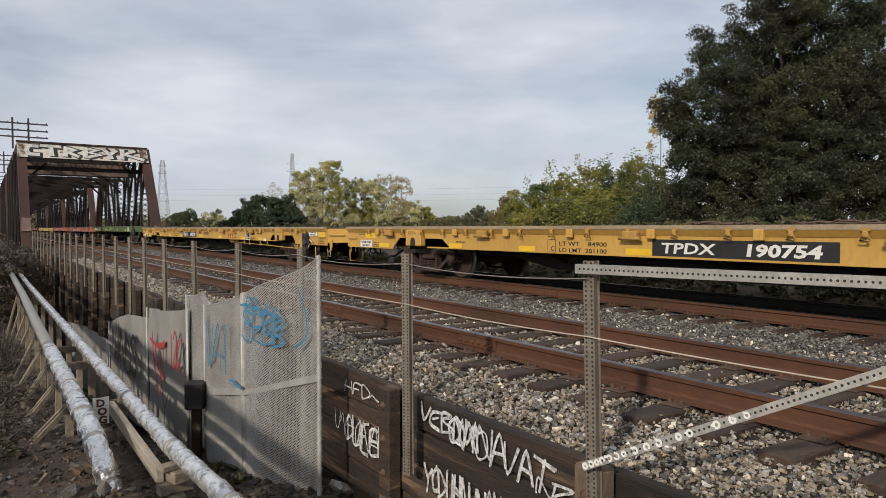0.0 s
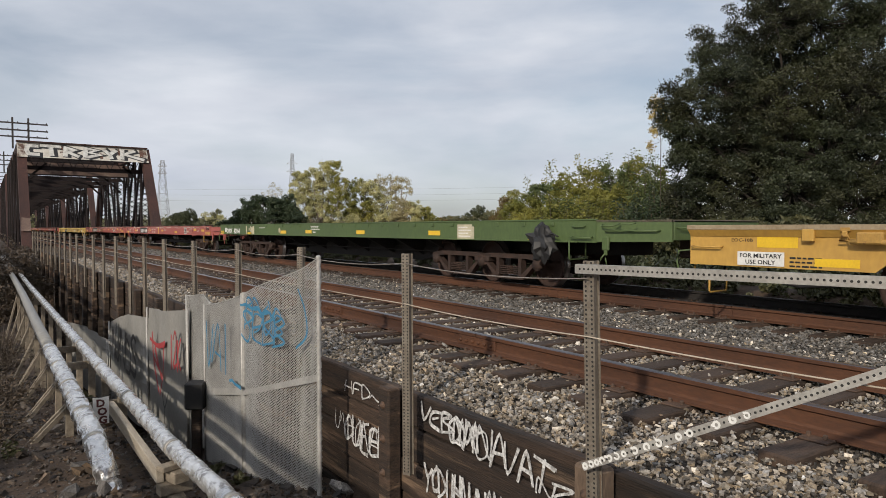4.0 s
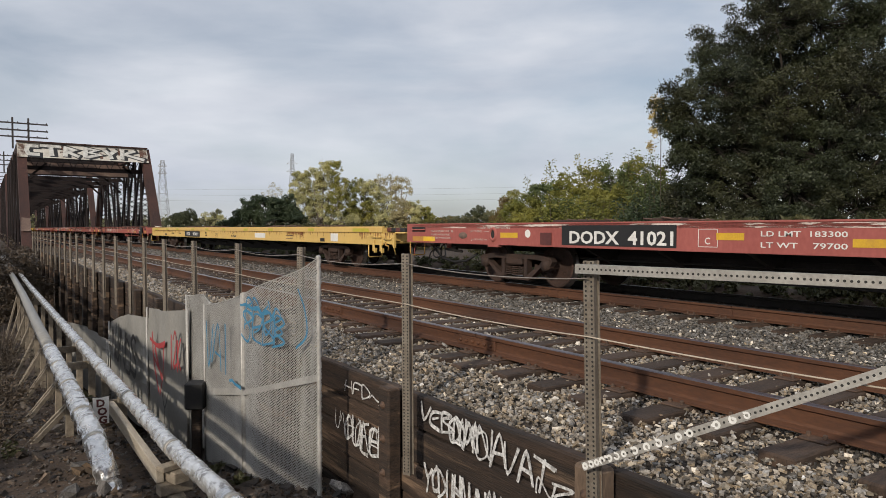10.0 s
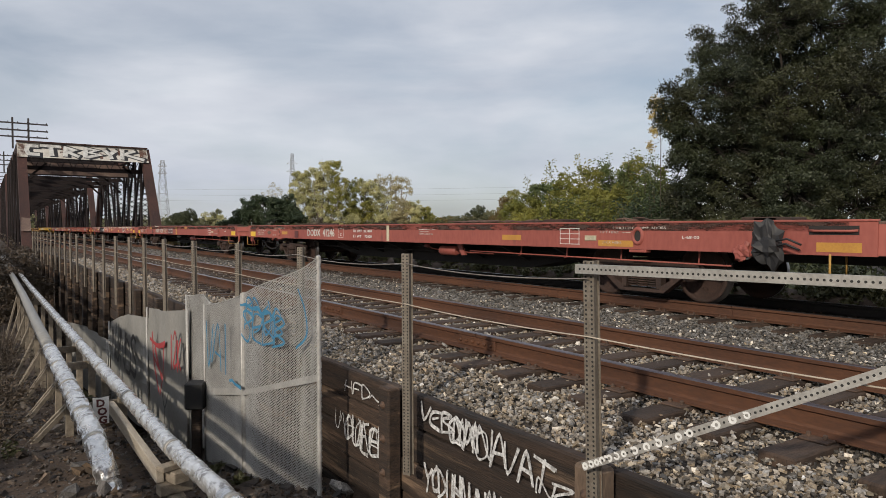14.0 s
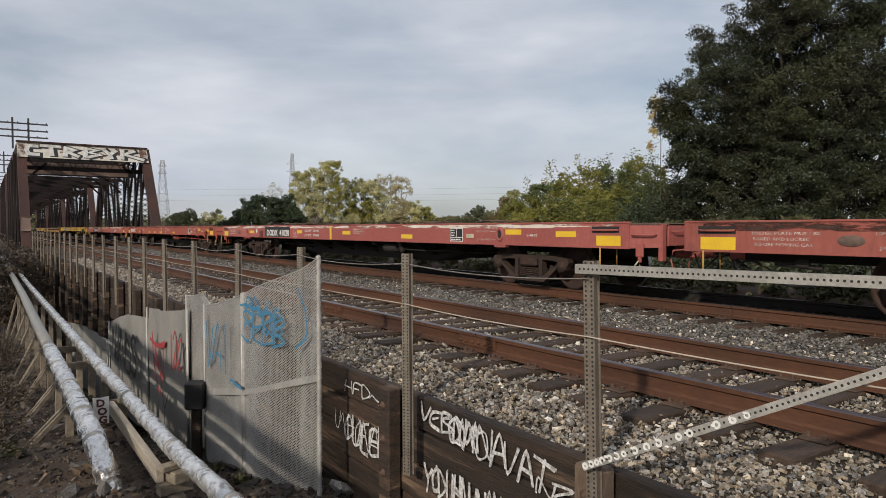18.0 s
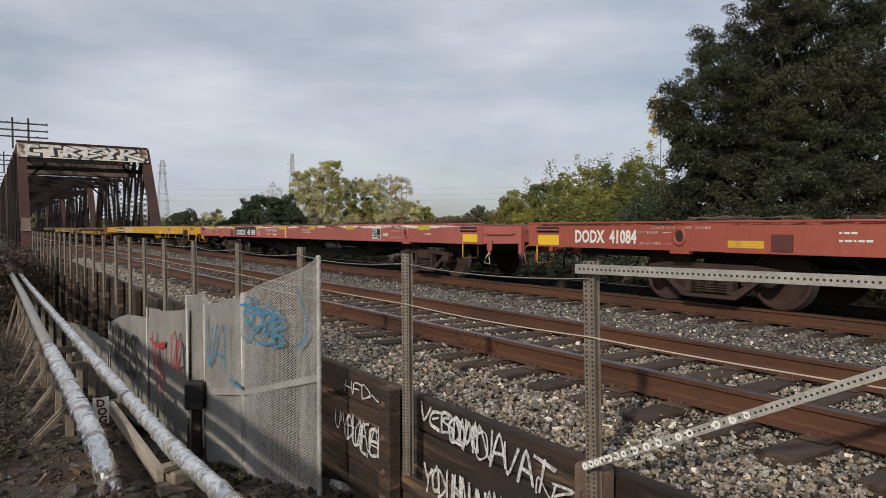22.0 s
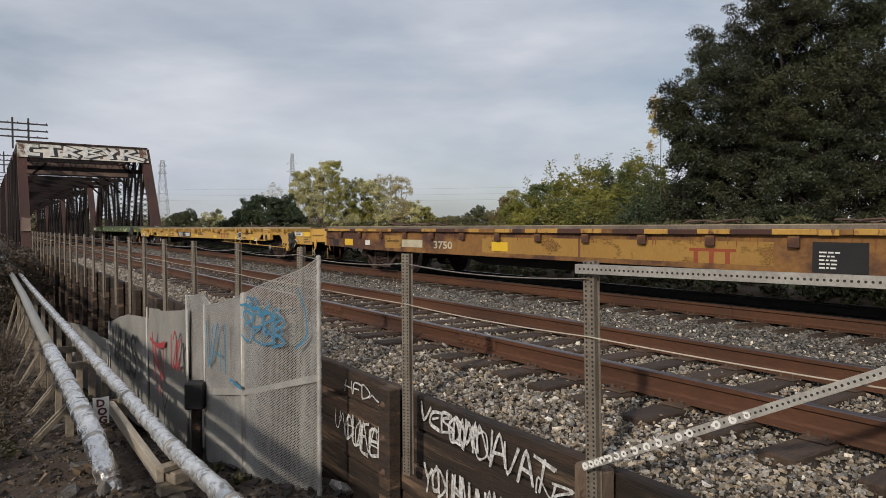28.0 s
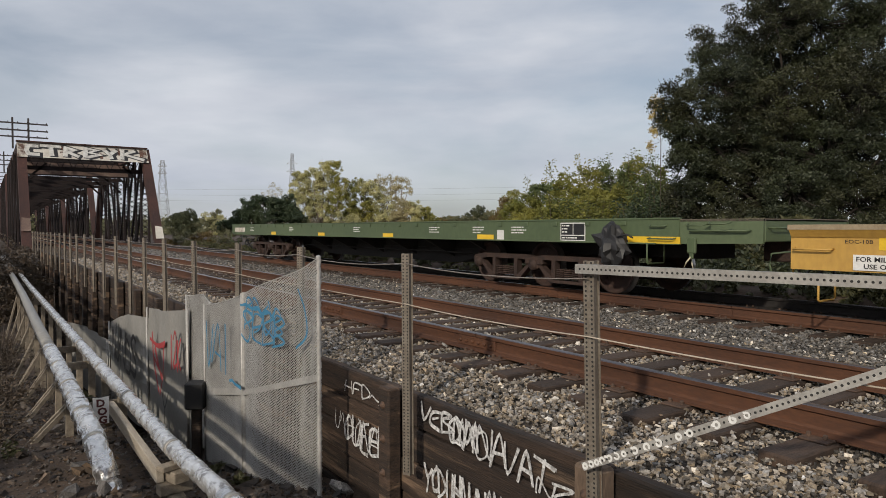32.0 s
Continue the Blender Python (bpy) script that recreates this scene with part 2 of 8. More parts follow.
M_LIP = material("tan_weathered_deck_edge", (0.36, 0.29, 0.19), (0.24, 0.18, 0.11), 0.85, 0, 3, 30, 0.25)
M_DECK = material("grey_deck_boards", (0.20, 0.165, 0.13), (0.10, 0.082, 0.066), 0.9, 0, 3, 30, 0.3)
M_TIGHTCHAIN = material("rusty_chain", (0.16, 0.10, 0.075), (0.08, 0.05, 0.04), 0.8, 0.2)
M_YELLOW = material("faded_yellow_car_paint", (0.56, 0.335, 0.075), (0.44, 0.255, 0.062), 0.55, 0, 0.7, 18, 0.05, (0.30, 0.17, 0.06), 0.69, (1, 1, 0.5))
M_WINCH = material("rusty_yellow_ratchet", (0.48, 0.285, 0.07), (0.32, 0.18, 0.05), 0.7, 0.1, 9, 50, 0.2, (0.18, 0.085, 0.04), 0.60, stain_scale=6)
M_RUN = material("rust_run", (0.27, 0.105, 0.035), (0.15, 0.055, 0.022), 0.85, 0, 9, 50, 0.1)
M_OLDTAPE = material("faded_olive_tape", (0.50, 0.42, 0.035), (0.42, 0.35, 0.03), 0.45, 0, 5, 40, 0.02)
M_SPINE = material("brown_centre_sill", (0.11, 0.055, 0.038), (0.05, 0.028, 0.022), 0.85, 0, 2, 30, 0.2)
M_YELLOWPALE = material("pale_yellow_car_paint", (0.67, 0.455, 0.14), (0.57, 0.375, 0.11), 0.5, 0, 0.6, 15, 0.04, (0.42, 0.24, 0.08), 0.66, (1, 2.0, 0.5), stain_scale=1.6, stain_soft=0.2)
M_YELLOWDEEP = material("deep_yellow_car_paint", (0.57, 0.325, 0.03), (0.44, 0.24, 0.025), 0.5, 0, 0.6, 15, 0.04, (0.33, 0.17, 0.05), 0.71, (1, 1, 0.4))
M_YELLOWRUST = material("rusting_yellow_car_paint", (0.30, 0.15, 0.038), (0.17, 0.078, 0.028), 0.75, 0, 0.9, 24, 0.2, (0.075, 0.033, 0.022), 0.47, (1, 0.55, 0.8), stain_scale=1.3, stain_soft=0.10)
M_RUSTRIM = material("rusted_rim_steel", (0.085, 0.038, 0.028), (0.04, 0.02, 0.017), 0.85, 0, 3, 40, 0.3, (0.20, 0.09, 0.035), 0.60, stain_scale=4.0)
M_YELLOWPLATE = material("flaking_yellow_rim", (0.50, 0.29, 0.062), (0.40, 0.22, 0.05), 0.65, 0, 1.5, 24, 0.1, (0.12, 0.05, 0.03), 0.54, (1, 1.4, 0.7), stain_scale=4.0, stain_soft=0.08)
M_YELLOWFLAKE = worn_through(material("flaking_yellow_patch", (0.38, 0.215, 0.05), (0.30, 0.165, 0.04), 0.65, 0, 1.5, 24, 0.1, (0.15, 0.062, 0.03), 0.60, (1, 1.4, 0.7), stain_scale=3.0, stain_soft=0.12), 0.36, (1, 0.6, 1.2), 1.6, 0.0, 0.10)
M_REDPALE = material("chalky_red_car_paint", (0.37, 0.105, 0.088), (0.28, 0.072, 0.06), 0.65, 0, 0.9, 22, 0.08, (0.50, 0.30, 0.26), 0.66, (1, 1, 0.5))
M_REDBRICK = material("brick_red_car_paint", (0.35, 0.088, 0.055), (0.27, 0.06, 0.04), 0.6, 0, 0.6, 18, 0.05, (0.20, 0.06, 0.045), 0.68, (1, 1, 0.5))
M_REDSTAIN = material("stained_red_car_paint", (0.35, 0.10, 0.075), (0.26, 0.068, 0.052), 0.65, 0, 0.8, 18, 0.08, (0.14, 0.05, 0.04), 0.58, (1, 1, 0.35))
M_MAROON = material("dark_maroon_repaint", (0.12, 0.035, 0.032), (0.085, 0.026, 0.024), 0.6, 0, 2, 20, 0.04)
M_GREEN = material("olive_green_car_paint", (0.09, 0.135, 0.045), (0.064, 0.098, 0.035), 0.55, 0, 0.6, 18, 0.04, (0.16, 0.19, 0.10), 0.68, (1, 1, 0.5))
M_GREENDARK = material("dark_green_car_paint", (0.092, 0.125, 0.060), (0.068, 0.095, 0.046), 0.55, 0, 0.6, 18, 0.04, (0.12, 0.15, 0.10), 0.70, (1, 1, 0.5))
M_REFLECT = material("yellow_reflector_tape", (0.80, 0.52, 0.03), (0.70, 0.44, 0.03), 0.35, 0, 5, 40, 0.02)
M_CREAM = material("cream_patch_paint", (0.62, 0.56, 0.40), None, 0.6)
M_BARK = material("rough_bark", (0.14, 0.11, 0.085), (0.07, 0.055, 0.045), 0.95, 0, 6, 30, 0.8, None, 0.6, (1, 1, 0.3))
M_OAKBARK = material("dark_oak_bark", (0.035, 0.027, 0.02), (0.016, 0.013, 0.01), 0.95, 0, 6, 30, 0.6)
M_PALEBARK = material("pale_bark", (0.36, 0.30, 0.23), (0.22, 0.18, 0.14), 0.9, 0, 6, 30, 0.4)
M_GREYBARK = material("grey_twig_bark", (0.27, 0.25, 0.25), (0.18, 0.165, 0.165), 0.9, 0, 6, 30, 0.4)
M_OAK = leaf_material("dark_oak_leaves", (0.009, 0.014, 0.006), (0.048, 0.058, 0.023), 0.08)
M_OAKWARM = leaf_material("bronzed_oak_leaves", (0.015, 0.017, 0.007), (0.056, 0.060, 0.022), 0.08)
M_GOLD = leaf_material("golden_leaves", (0.38, 0.26, 0.05), (0.62, 0.46, 0.12), 0.3)
M_RUSSET = leaf_material("russet_leaves", (0.11, 0.075, 0.03), (0.26, 0.19, 0.07), 0.25)
M_SHRUBGREEN = leaf_material("mid_green_shrub_leaves", (0.06, 0.085, 0.03), (0.20, 0.235, 0.085), 0.3)
M_FARGREEN = leaf_material("far_dark_green_leaves", (0.045, 0.055, 0.028), (0.11, 0.12, 0.055), 0.2)
M_OLIVE = leaf_material("olive_shrub_leaves", (0.105, 0.125, 0.028), (0.35, 0.32, 0.07), 0.3)
M_OLIVELIGHT = leaf_material("yellow_green_shrub_leaves", (0.15, 0.165, 0.042), (0.46, 0.41, 0.11), 0.3)
M_YELLEAF = leaf_material("autumn_yellow_leaves", (0.30, 0.295, 0.125), (0.74, 0.69, 0.38), 0.3)
M_PALELEAF = leaf_material("sparse_pale_leaves", (0.28, 0.25, 0.13), (0.6, 0.52, 0.3), 0.3)
M_BUSH = leaf_material("dark_bush_leaves", (0.022, 0.040, 0.020), (0.075, 0.10, 0.045), 0.15)
M_FARLEAF = leaf_material("far_wood_leaves", (0.1, 0.11, 0.06), (0.25, 0.235, 0.12), 0.2)
M_DRY = leaf_material("dry_brush", (0.05, 0.036, 0.025), (0.12, 0.088, 0.058), 0.15)
M_GRASS = leaf_material("weedy_grass", (0.040, 0.046, 0.018), (0.13, 0.12, 0.05), 0.2)
M_TOWER = material("grey_tower_steel", (0.42, 0.43, 0.45), (0.34, 0.35, 0.37), 0.6, 0.3)
M_POLE = material("dark_pole_wood", (0.07, 0.06, 0.06), (0.04, 0.035, 0.035), 0.9)


# ---- mesh building ----
BOX_F = [(0, 3, 2, 1), (4, 5, 6, 7), (0, 1, 5, 4), (1, 2, 6, 5), (2, 3, 7, 6), (3, 0, 4, 7)]


class Shape:
    """Gathers boxes, bars, tubes and sheets into one mesh."""

    def __init__(self):
        self.v, self.f, self.smooth = [], [], []

    def add(self, verts, faces, smooth=False, m=None):
        k = len(self.v)
        self.v += [tuple(m @ Vector(p)) for p in verts] if m else [tuple(p) for p in verts]
        self.f += [tuple(i + k for i in f) for f in faces]
        self.smooth += [smooth] * len(faces)
        return self

    def box(self, x0, x1, y0, y1, z0, z1, bevel=0.0, m=None):
        if not bevel:
            v = [(x0, y0, z0), (x1, y0, z0), (x1, y1, z0), (x0, y1, z0), (x0, y0, z1), (x1, y0, z1), (x1, y1, z1), (x0, y1, z1)]
            return self.add(v, BOX_F, False, m)
        c, b = Vector(((x0 + x1) / 2, (y0 + y1) / 2, (z0 + z1) / 2)), bevel
        h = ((x1 - x0) / 2, (y1 - y0) / 2, (z1 - z0) / 2)
        b = min(b, *[q * 0.9 for q in h])
        v, f, idx = [], [], {}
        for sx in (-1, 1):
            for sy in (-1, 1):
                for sz in (-1, 1):
                    for ax in range(3):
                        p = [s * (q - b) for s, q in zip((sx, sy, sz), h)]
                        p[ax] = (sx, sy, sz)[ax] * h[ax]
                        idx[sx, sy, sz, ax] = len(v)
                        v.append(c + Vector(p))
        def sgn(ax, s, o1, s1, o2, s2):
            q = [0, 0, 0]
            q[ax], q[o1], q[o2] = s, s1, s2
            return tuple(q)
        for ax in range(3):
            o1, o2 = (ax + 1) % 3, (ax + 2) % 3
            for s in (-1, 1):
                ring = [(-1, -1), (1, -1), (1, 1), (-1, 1)]
                q = [idx[(*sgn(ax, s, o1, a, o2, b2), ax)] for a, b2 in ring]
                f.append(q if s > 0 else q[::-1])
            for s1 in (-1, 1):
                for s2 in (-1, 1):
                    q = [idx[(*sgn(ax, -1, o1, s1, o2, s2), o1)], idx[(*sgn(ax, 1, o1, s1, o2, s2), o1)],
                         idx[(*sgn(ax, 1, o1, s1, o2, s2), o2)], idx[(*sgn(ax, -1, o1, s1, o2, s2), o2)]]
                    f.append(q if s1 * s2 < 0 else q[::-1])
        for sx in (-1, 1):
            for sy in (-1, 1):
                for sz in (-1, 1):
                    q = [idx[sx, sy, sz, a] for a in range(3)]
                    f.append(q if sx * sy * sz > 0 else q[::-1])
        return self.add(v, f, False, m)

    def bar(self, p, q, w, h=None, up=(0, 0, 1)):
        """A straight bar of section w x h from p to q."""
        p, q, h = Vector(p), Vector(q), h or w
        d = (q - p).normalized()
        up = Vector(up)
        if abs(d.dot(up)) > 0.99:
            up = Vector((1, 0, 0))
        s = d.cross(up).normalized() * (w / 2)
        u = s.cross(d).normalized() * (h / 2)
        v = [p - s - u, p + s - u, q + s - u, q - s - u, p - s + u, p + s + u, q + s + u, q - s + u]
        return self.add(v, BOX_F)

    def tube(self, pts, r, n=8, cap=True, smooth=True):
        """A round tube through the points; r may be a list."""
        pts = [Vector(p) for p in pts]
        rs = r if isinstance(r, (list, tuple)) else [r] * len(pts)
        v, f = [], []
        for i, p in enumerate(pts):
            d = (pts[min(i + 1, len(pts) - 1)] - pts[max(i - 1, 0)]).normalized()
            a = d.cross(Vector((0, 0, 1)) if abs(d.z) < 0.9 else Vector((1, 0, 0))).normalized()
            b = d.cross(a)
            v += [p + (a * math.cos(2 * math.pi * j / n) + b * math.sin(2 * math.pi * j / n)) * rs[i] for j in range(n)]
        for i in range(len(pts) - 1):
            f += [(i * n + j, i * n + (j + 1) % n, (i + 1) * n + (j + 1) % n, (i + 1) * n + j) for j in range(n)]
        self.add(v, f, smooth)
        if cap:
            k = len(self.v) - len(v)
            self.f += [tuple(k + j for j in range(n))[::-1], tuple(k + (len(pts) - 1) * n + j for j in range(n))]
            self.smooth += [False, False]
        return self

    def extrude(self, profile, y0, y1, axis="y"):
        """A closed profile of (a, z) points carried from y0 to y1 (or along x)."""
        n = len(profile)
        if axis == "y":
            v = [(a, y0, z) for a, z in profile] + [(a, y1, z) for a, z in profile]
        else:
            v = [(y0, a, z) for a, z in profile] + [(y1, a, z) for a, z in profile]
        f = [(i, (i + 1) % n, n + (i + 1) % n, n + i) for i in range(n)]
        f += [tuple(range(n))[::-1], tuple(range(n, 2 * n))]
        return self.add(v, f)

    def lathe(self, profile, n=24, m=None, smooth=True):
        """(r, h) points turned round the local z axis."""
        v = [(r * math.cos(2 * math.pi * j / n), r * math.sin(2 * math.pi * j / n), h) for r, h in profile for j in range(n)]
        f = [(i * n + j, i * n + (j + 1) % n, (i + 1) * n + (j + 1) % n, (i + 1) * n + j) for i in range(len(profile) - 1) for j in range(n)]
        return self.add(v, f, smooth, m)

    def mesh(self, name, mat):
        me = bpy.data.meshes.new(name)
        me.from_pydata(self.v, [], self.f)
        me.polygons.foreach_set("use_smooth", self.smooth)
        me.materials.append(mat)
        bm = bmesh.new()
        bm.from_mesh(me)
        bmesh.ops.recalc_face_normals(bm, faces=bm.faces)
        bm.to_mesh(me)
        bm.free()
        return me


def part(name, shape, mat, parent=None, label="", at=None):
    """One mesh object, under a thing or a part if a parent is given. shape: a Shape, or a mesh to share."""
    me = shape.mesh(name, mat) if isinstance(shape, Shape) else shape
    ob = new(name, me)
    ob.parent = parent
    if at is not None:
        ob.matrix_basis = at if isinstance(at, Matrix) else Matrix.Translation(at)
    if label:
        tagged(ob, label)
    return ob


def thing(name, label, category, group="", kind="", at=(0, 0, 0)):
    ob = new(name)
    ob.empty_display_size = 0.2
    ob.matrix_basis = at if isinstance(at, Matrix) else Matrix.Translation(at)
    return tagged(ob, label, category, group, kind)


def raw_mesh(name, verts, faces, mat, smooth=False):
    """A mesh from arrays: faces all of one size."""
    me = bpy.data.meshes.new(name)
    verts, faces = np.asarray(verts, np.float32), np.asarray(faces, np.int32)
    n, k = faces.shape
    me.vertices.add(len(verts))
    me.vertices.foreach_set("co", verts.ravel())
    me.loops.add(n * k)
    me.loops.foreach_set("vertex_index", faces.ravel())
    me.polygons.add(n)
    me.polygons.foreach_set("loop_start", np.arange(0, n * k, k, dtype=np.int32))
    me.polygons.foreach_set("use_smooth", np.full(n, smooth))
    me.update(calc_edges=True)
    me.materials.append(mat)
    return me


SIDE = Matrix(((0, 0, -1, 0), (-1, 0, 0, 0), (0, 1, 0, 0), (0, 0, 0, 1)))  # writing on a face that looks to -X


def writing(text, size, parent, mat, x, y, z, bold=0.0, width=0.0, name="lettering", turn=SIDE, lean=0.0):
    """Letters on a side that faces -X: the text begins at y (the end far down the track) with its foot at z."""
    cu = bpy.data.curves.new("letters", "FONT")
    cu.body, cu.size, cu.offset, cu.extrude, cu.resolution_u = text, size, bold, 0.0015, 2
    ob = bpy.data.objects.new("letters", cu)
    me = bpy.data.meshes.new_from_object(ob)
    bpy.data.objects.remove(ob)
    bpy.data.curves.remove(cu)
    me.materials.clear()
    me.materials.append(mat)
    wide = max((v.co.x for v in me.vertices), default=1)
    if width:
        me.transform(Matrix.Diagonal((width / wide, 1, 1, 1)))
    if lean:
        me.transform(Matrix(((1, lean, 0, 0), (0, 1, 0, 0), (0, 0, 1, 0), (0, 0, 0, 1))))
    me.name = name
    return part(name, me, mat, parent, at=Matrix.Translation((x, y, z)) @ turn)


def stroke(points, w, depth=0.003):
    """A flat painted line of width w through (a, b) points, one ribbon lying in the local xy plane."""
    s, v, n = Shape(), [], len(points)
    way = [Vector((points[i + 1][0] - points[i][0], points[i + 1][1] - points[i][1])).normalized() for i in range(n - 1)]
    for i, (a, b) in enumerate(points):
        p, q = way[max(i - 1, 0)], way[min(i, n - 2)]
        m = Vector((-p.y - q.y, p.x + q.x))
        m = m.normalized() if m.length > 0.05 else Vector((-p.y, p.x))
        m *= w / 2 / max(0.6, abs(m.dot(Vector((-p.y, p.x)))))
        e = -p * (w * 0.25) if i == 0 else q * (w * 0.25) if i == n - 1 else Vector((0, 0))
        v += [(a + m.x + e.x, b + m.y + e.y, depth + 0.00004 * i), (a - m.x + e.x, b - m.y + e.y, depth + 0.00004 * i)]
    return s.add(v, [(2 * i, 2 * i + 1, 2 * i + 3, 2 * i + 2) for i in range(n - 1)])


def smooth_line(pts, n=5):
    """A rounded line through the points."""
    out = []
    for i in range(len(pts) - 1):
        p0, p1, p2, p3 = (Vector(pts[max(i - 1, 0)]), Vector(pts[i]), Vector(pts[i + 1]), Vector(pts[min(i + 2, len(pts) - 1)]))
        for k in range(n):
            t = k / n
            q = p1 + (p2 - p0) * (0.5 * t) + (p0 * 2 - p1 * 5 + p2 * 4 - p3) * (0.5 * t * t) + (p1 * 3 - p0 - p2 * 3 + p3) * (0.5 * t ** 3)
            out.append((q.x, q.y))
    return out + [tuple(pts[-1])]


TAG_SIGNS = [
    [[(0.0, 0.0), (0.35, 1.0), (0.55, 1.0), (0.85, 0.0)], [(0.12, 0.35), (0.8, 0.4)]],
    [[(0.1, 0.0), (0.15, 1.0), (0.7, 0.95), (0.75, 0.6), (0.15, 0.5), (0.85, 0.0)]],
    [[(0.8, 0.85), (0.45, 1.0), (0.15, 0.75), (0.5, 0.5), (0.8, 0.25), (0.4, 0.0), (0.05, 0.15)]],
    [[(0.0, 0.1), (0.05, 0.95), (0.4, 0.2), (0.5, 0.25), (0.75, 1.0), (0.9, 0.0)]],
    [[(0.5, 1.0), (0.1, 0.7), (0.15, 0.2), (0.5, 0.0), (0.85, 0.3), (0.8, 0.8), (0.45, 1.0)]],
    [[(0.75, 1.0), (0.1, 0.9), (0.1, 0.05), (0.8, 0.0)], [(0.1, 0.5), (0.6, 0.55)]],
    [[(0.0, 0.9), (0.25, 0.05), (0.45, 0.7), (0.7, 0.0), (0.9, 1.0)]],
    [[(0.1, 1.0), (0.12, 0.0), (0.5, 0.4), (0.6, 0.0), (0.95, 0.2)]],
]


def scribble(rng, length, height, letters):
    """The lines of a hand-sprayed tag that nobody can read."""
    lines, w = [], length / letters
    for i in range(letters):
        h, base, lean = height * rng.uniform(0.75, 1.05), rng.uniform(-0.06, 0.14) * height, rng.uniform(0.0, 0.3)
        for ln in rng.choice(TAG_SIGNS):
            q = [((i + a * 1.12 + lean * b * 0.5 + rng.uniform(-0.07, 0.07)) * w, base + h * (b + rng.uniform(-0.07, 0.07))) for a, b in ln]
            lines.append(smooth_line(q))
    return lines


def stroke_lines(lines, w, depth=0.003):
    s = Shape()
    for k, ln in enumerate(lines):
        q = stroke(ln, w, depth + 0.0004 * k)
        s.add(q.v, q.f)
    return s
# ---- ground ----
def ground_z(x, y):
    """Height of the ground: flat by the camera, falling to the river, level beyond the tracks but for an added bank."""
    side = min(max((x - 1.3) / 0.9, 0), 1)
    fall = -1.37 - (1 - side) * 0.075 * min(max(y - 8.5, 0), 18) - side * 0.2 * min(max(y - 5.7, 0), 14) + 0.04 * noise.noise((x * 0.9, y * 0.9, 0)) + 0.03 * noise.noise((x * 3, y * 3, 5))
    far = -0.75 + 0.08 * noise.noise((x * 0.5, y * 0.5, 3))
    if y > 45:
        fall += (far - fall) * min((y - 45) / 60, 1)
    # Added bank in the train's shade; it hides lit ground behind the cars.
    far += 0.74 * math.exp(-((x - 12.45) / 0.45) ** 2) * (1 if y < 56 else 0)
    k = min(max((x - 11.3) / 0.6, 0), 1)
    if x < 4:
        k = 0
    return fall * (1 - k) + far * k - (0.15 if 3.2 < x < 11.6 else 0)


def build_ground():
    def steps(lo, hi, fine_lo, fine_hi, d, grow):
        out, x, s = [], fine_lo, d
        while x < fine_hi:
            out.append(x)
            x += d
        x = fine_hi
        while x < hi:
            out.append(x)
            x, s = x + s, s * grow
        out.append(hi)
        x, s, back = fine_lo - d, d, []
        while x > lo:
            back.append(x)
            x, s = x - s, s * grow
        return [lo] + back[::-1] + out
    xs = steps(-2500, 2500, -4, 14, 0.25, 1.22)
    ys = steps(-2500, 3500, 2, 24, 0.25, 1.2)
    v = [(x, y, ground_z(x, y)) for y in ys for x in xs]
    n = len(xs)
    f = [(j * n + i, j * n + i + 1, (j + 1) * n + i + 1, (j + 1) * n + i) for j in range(len(ys) - 1) for i in range(n - 1)]
    tagged(part("ground", raw_mesh("ground", v, f, M_DIRT, True), M_DIRT), "dry brown dirt with scattered stones, falling to a river", "ground", kind="structure")


build_ground()


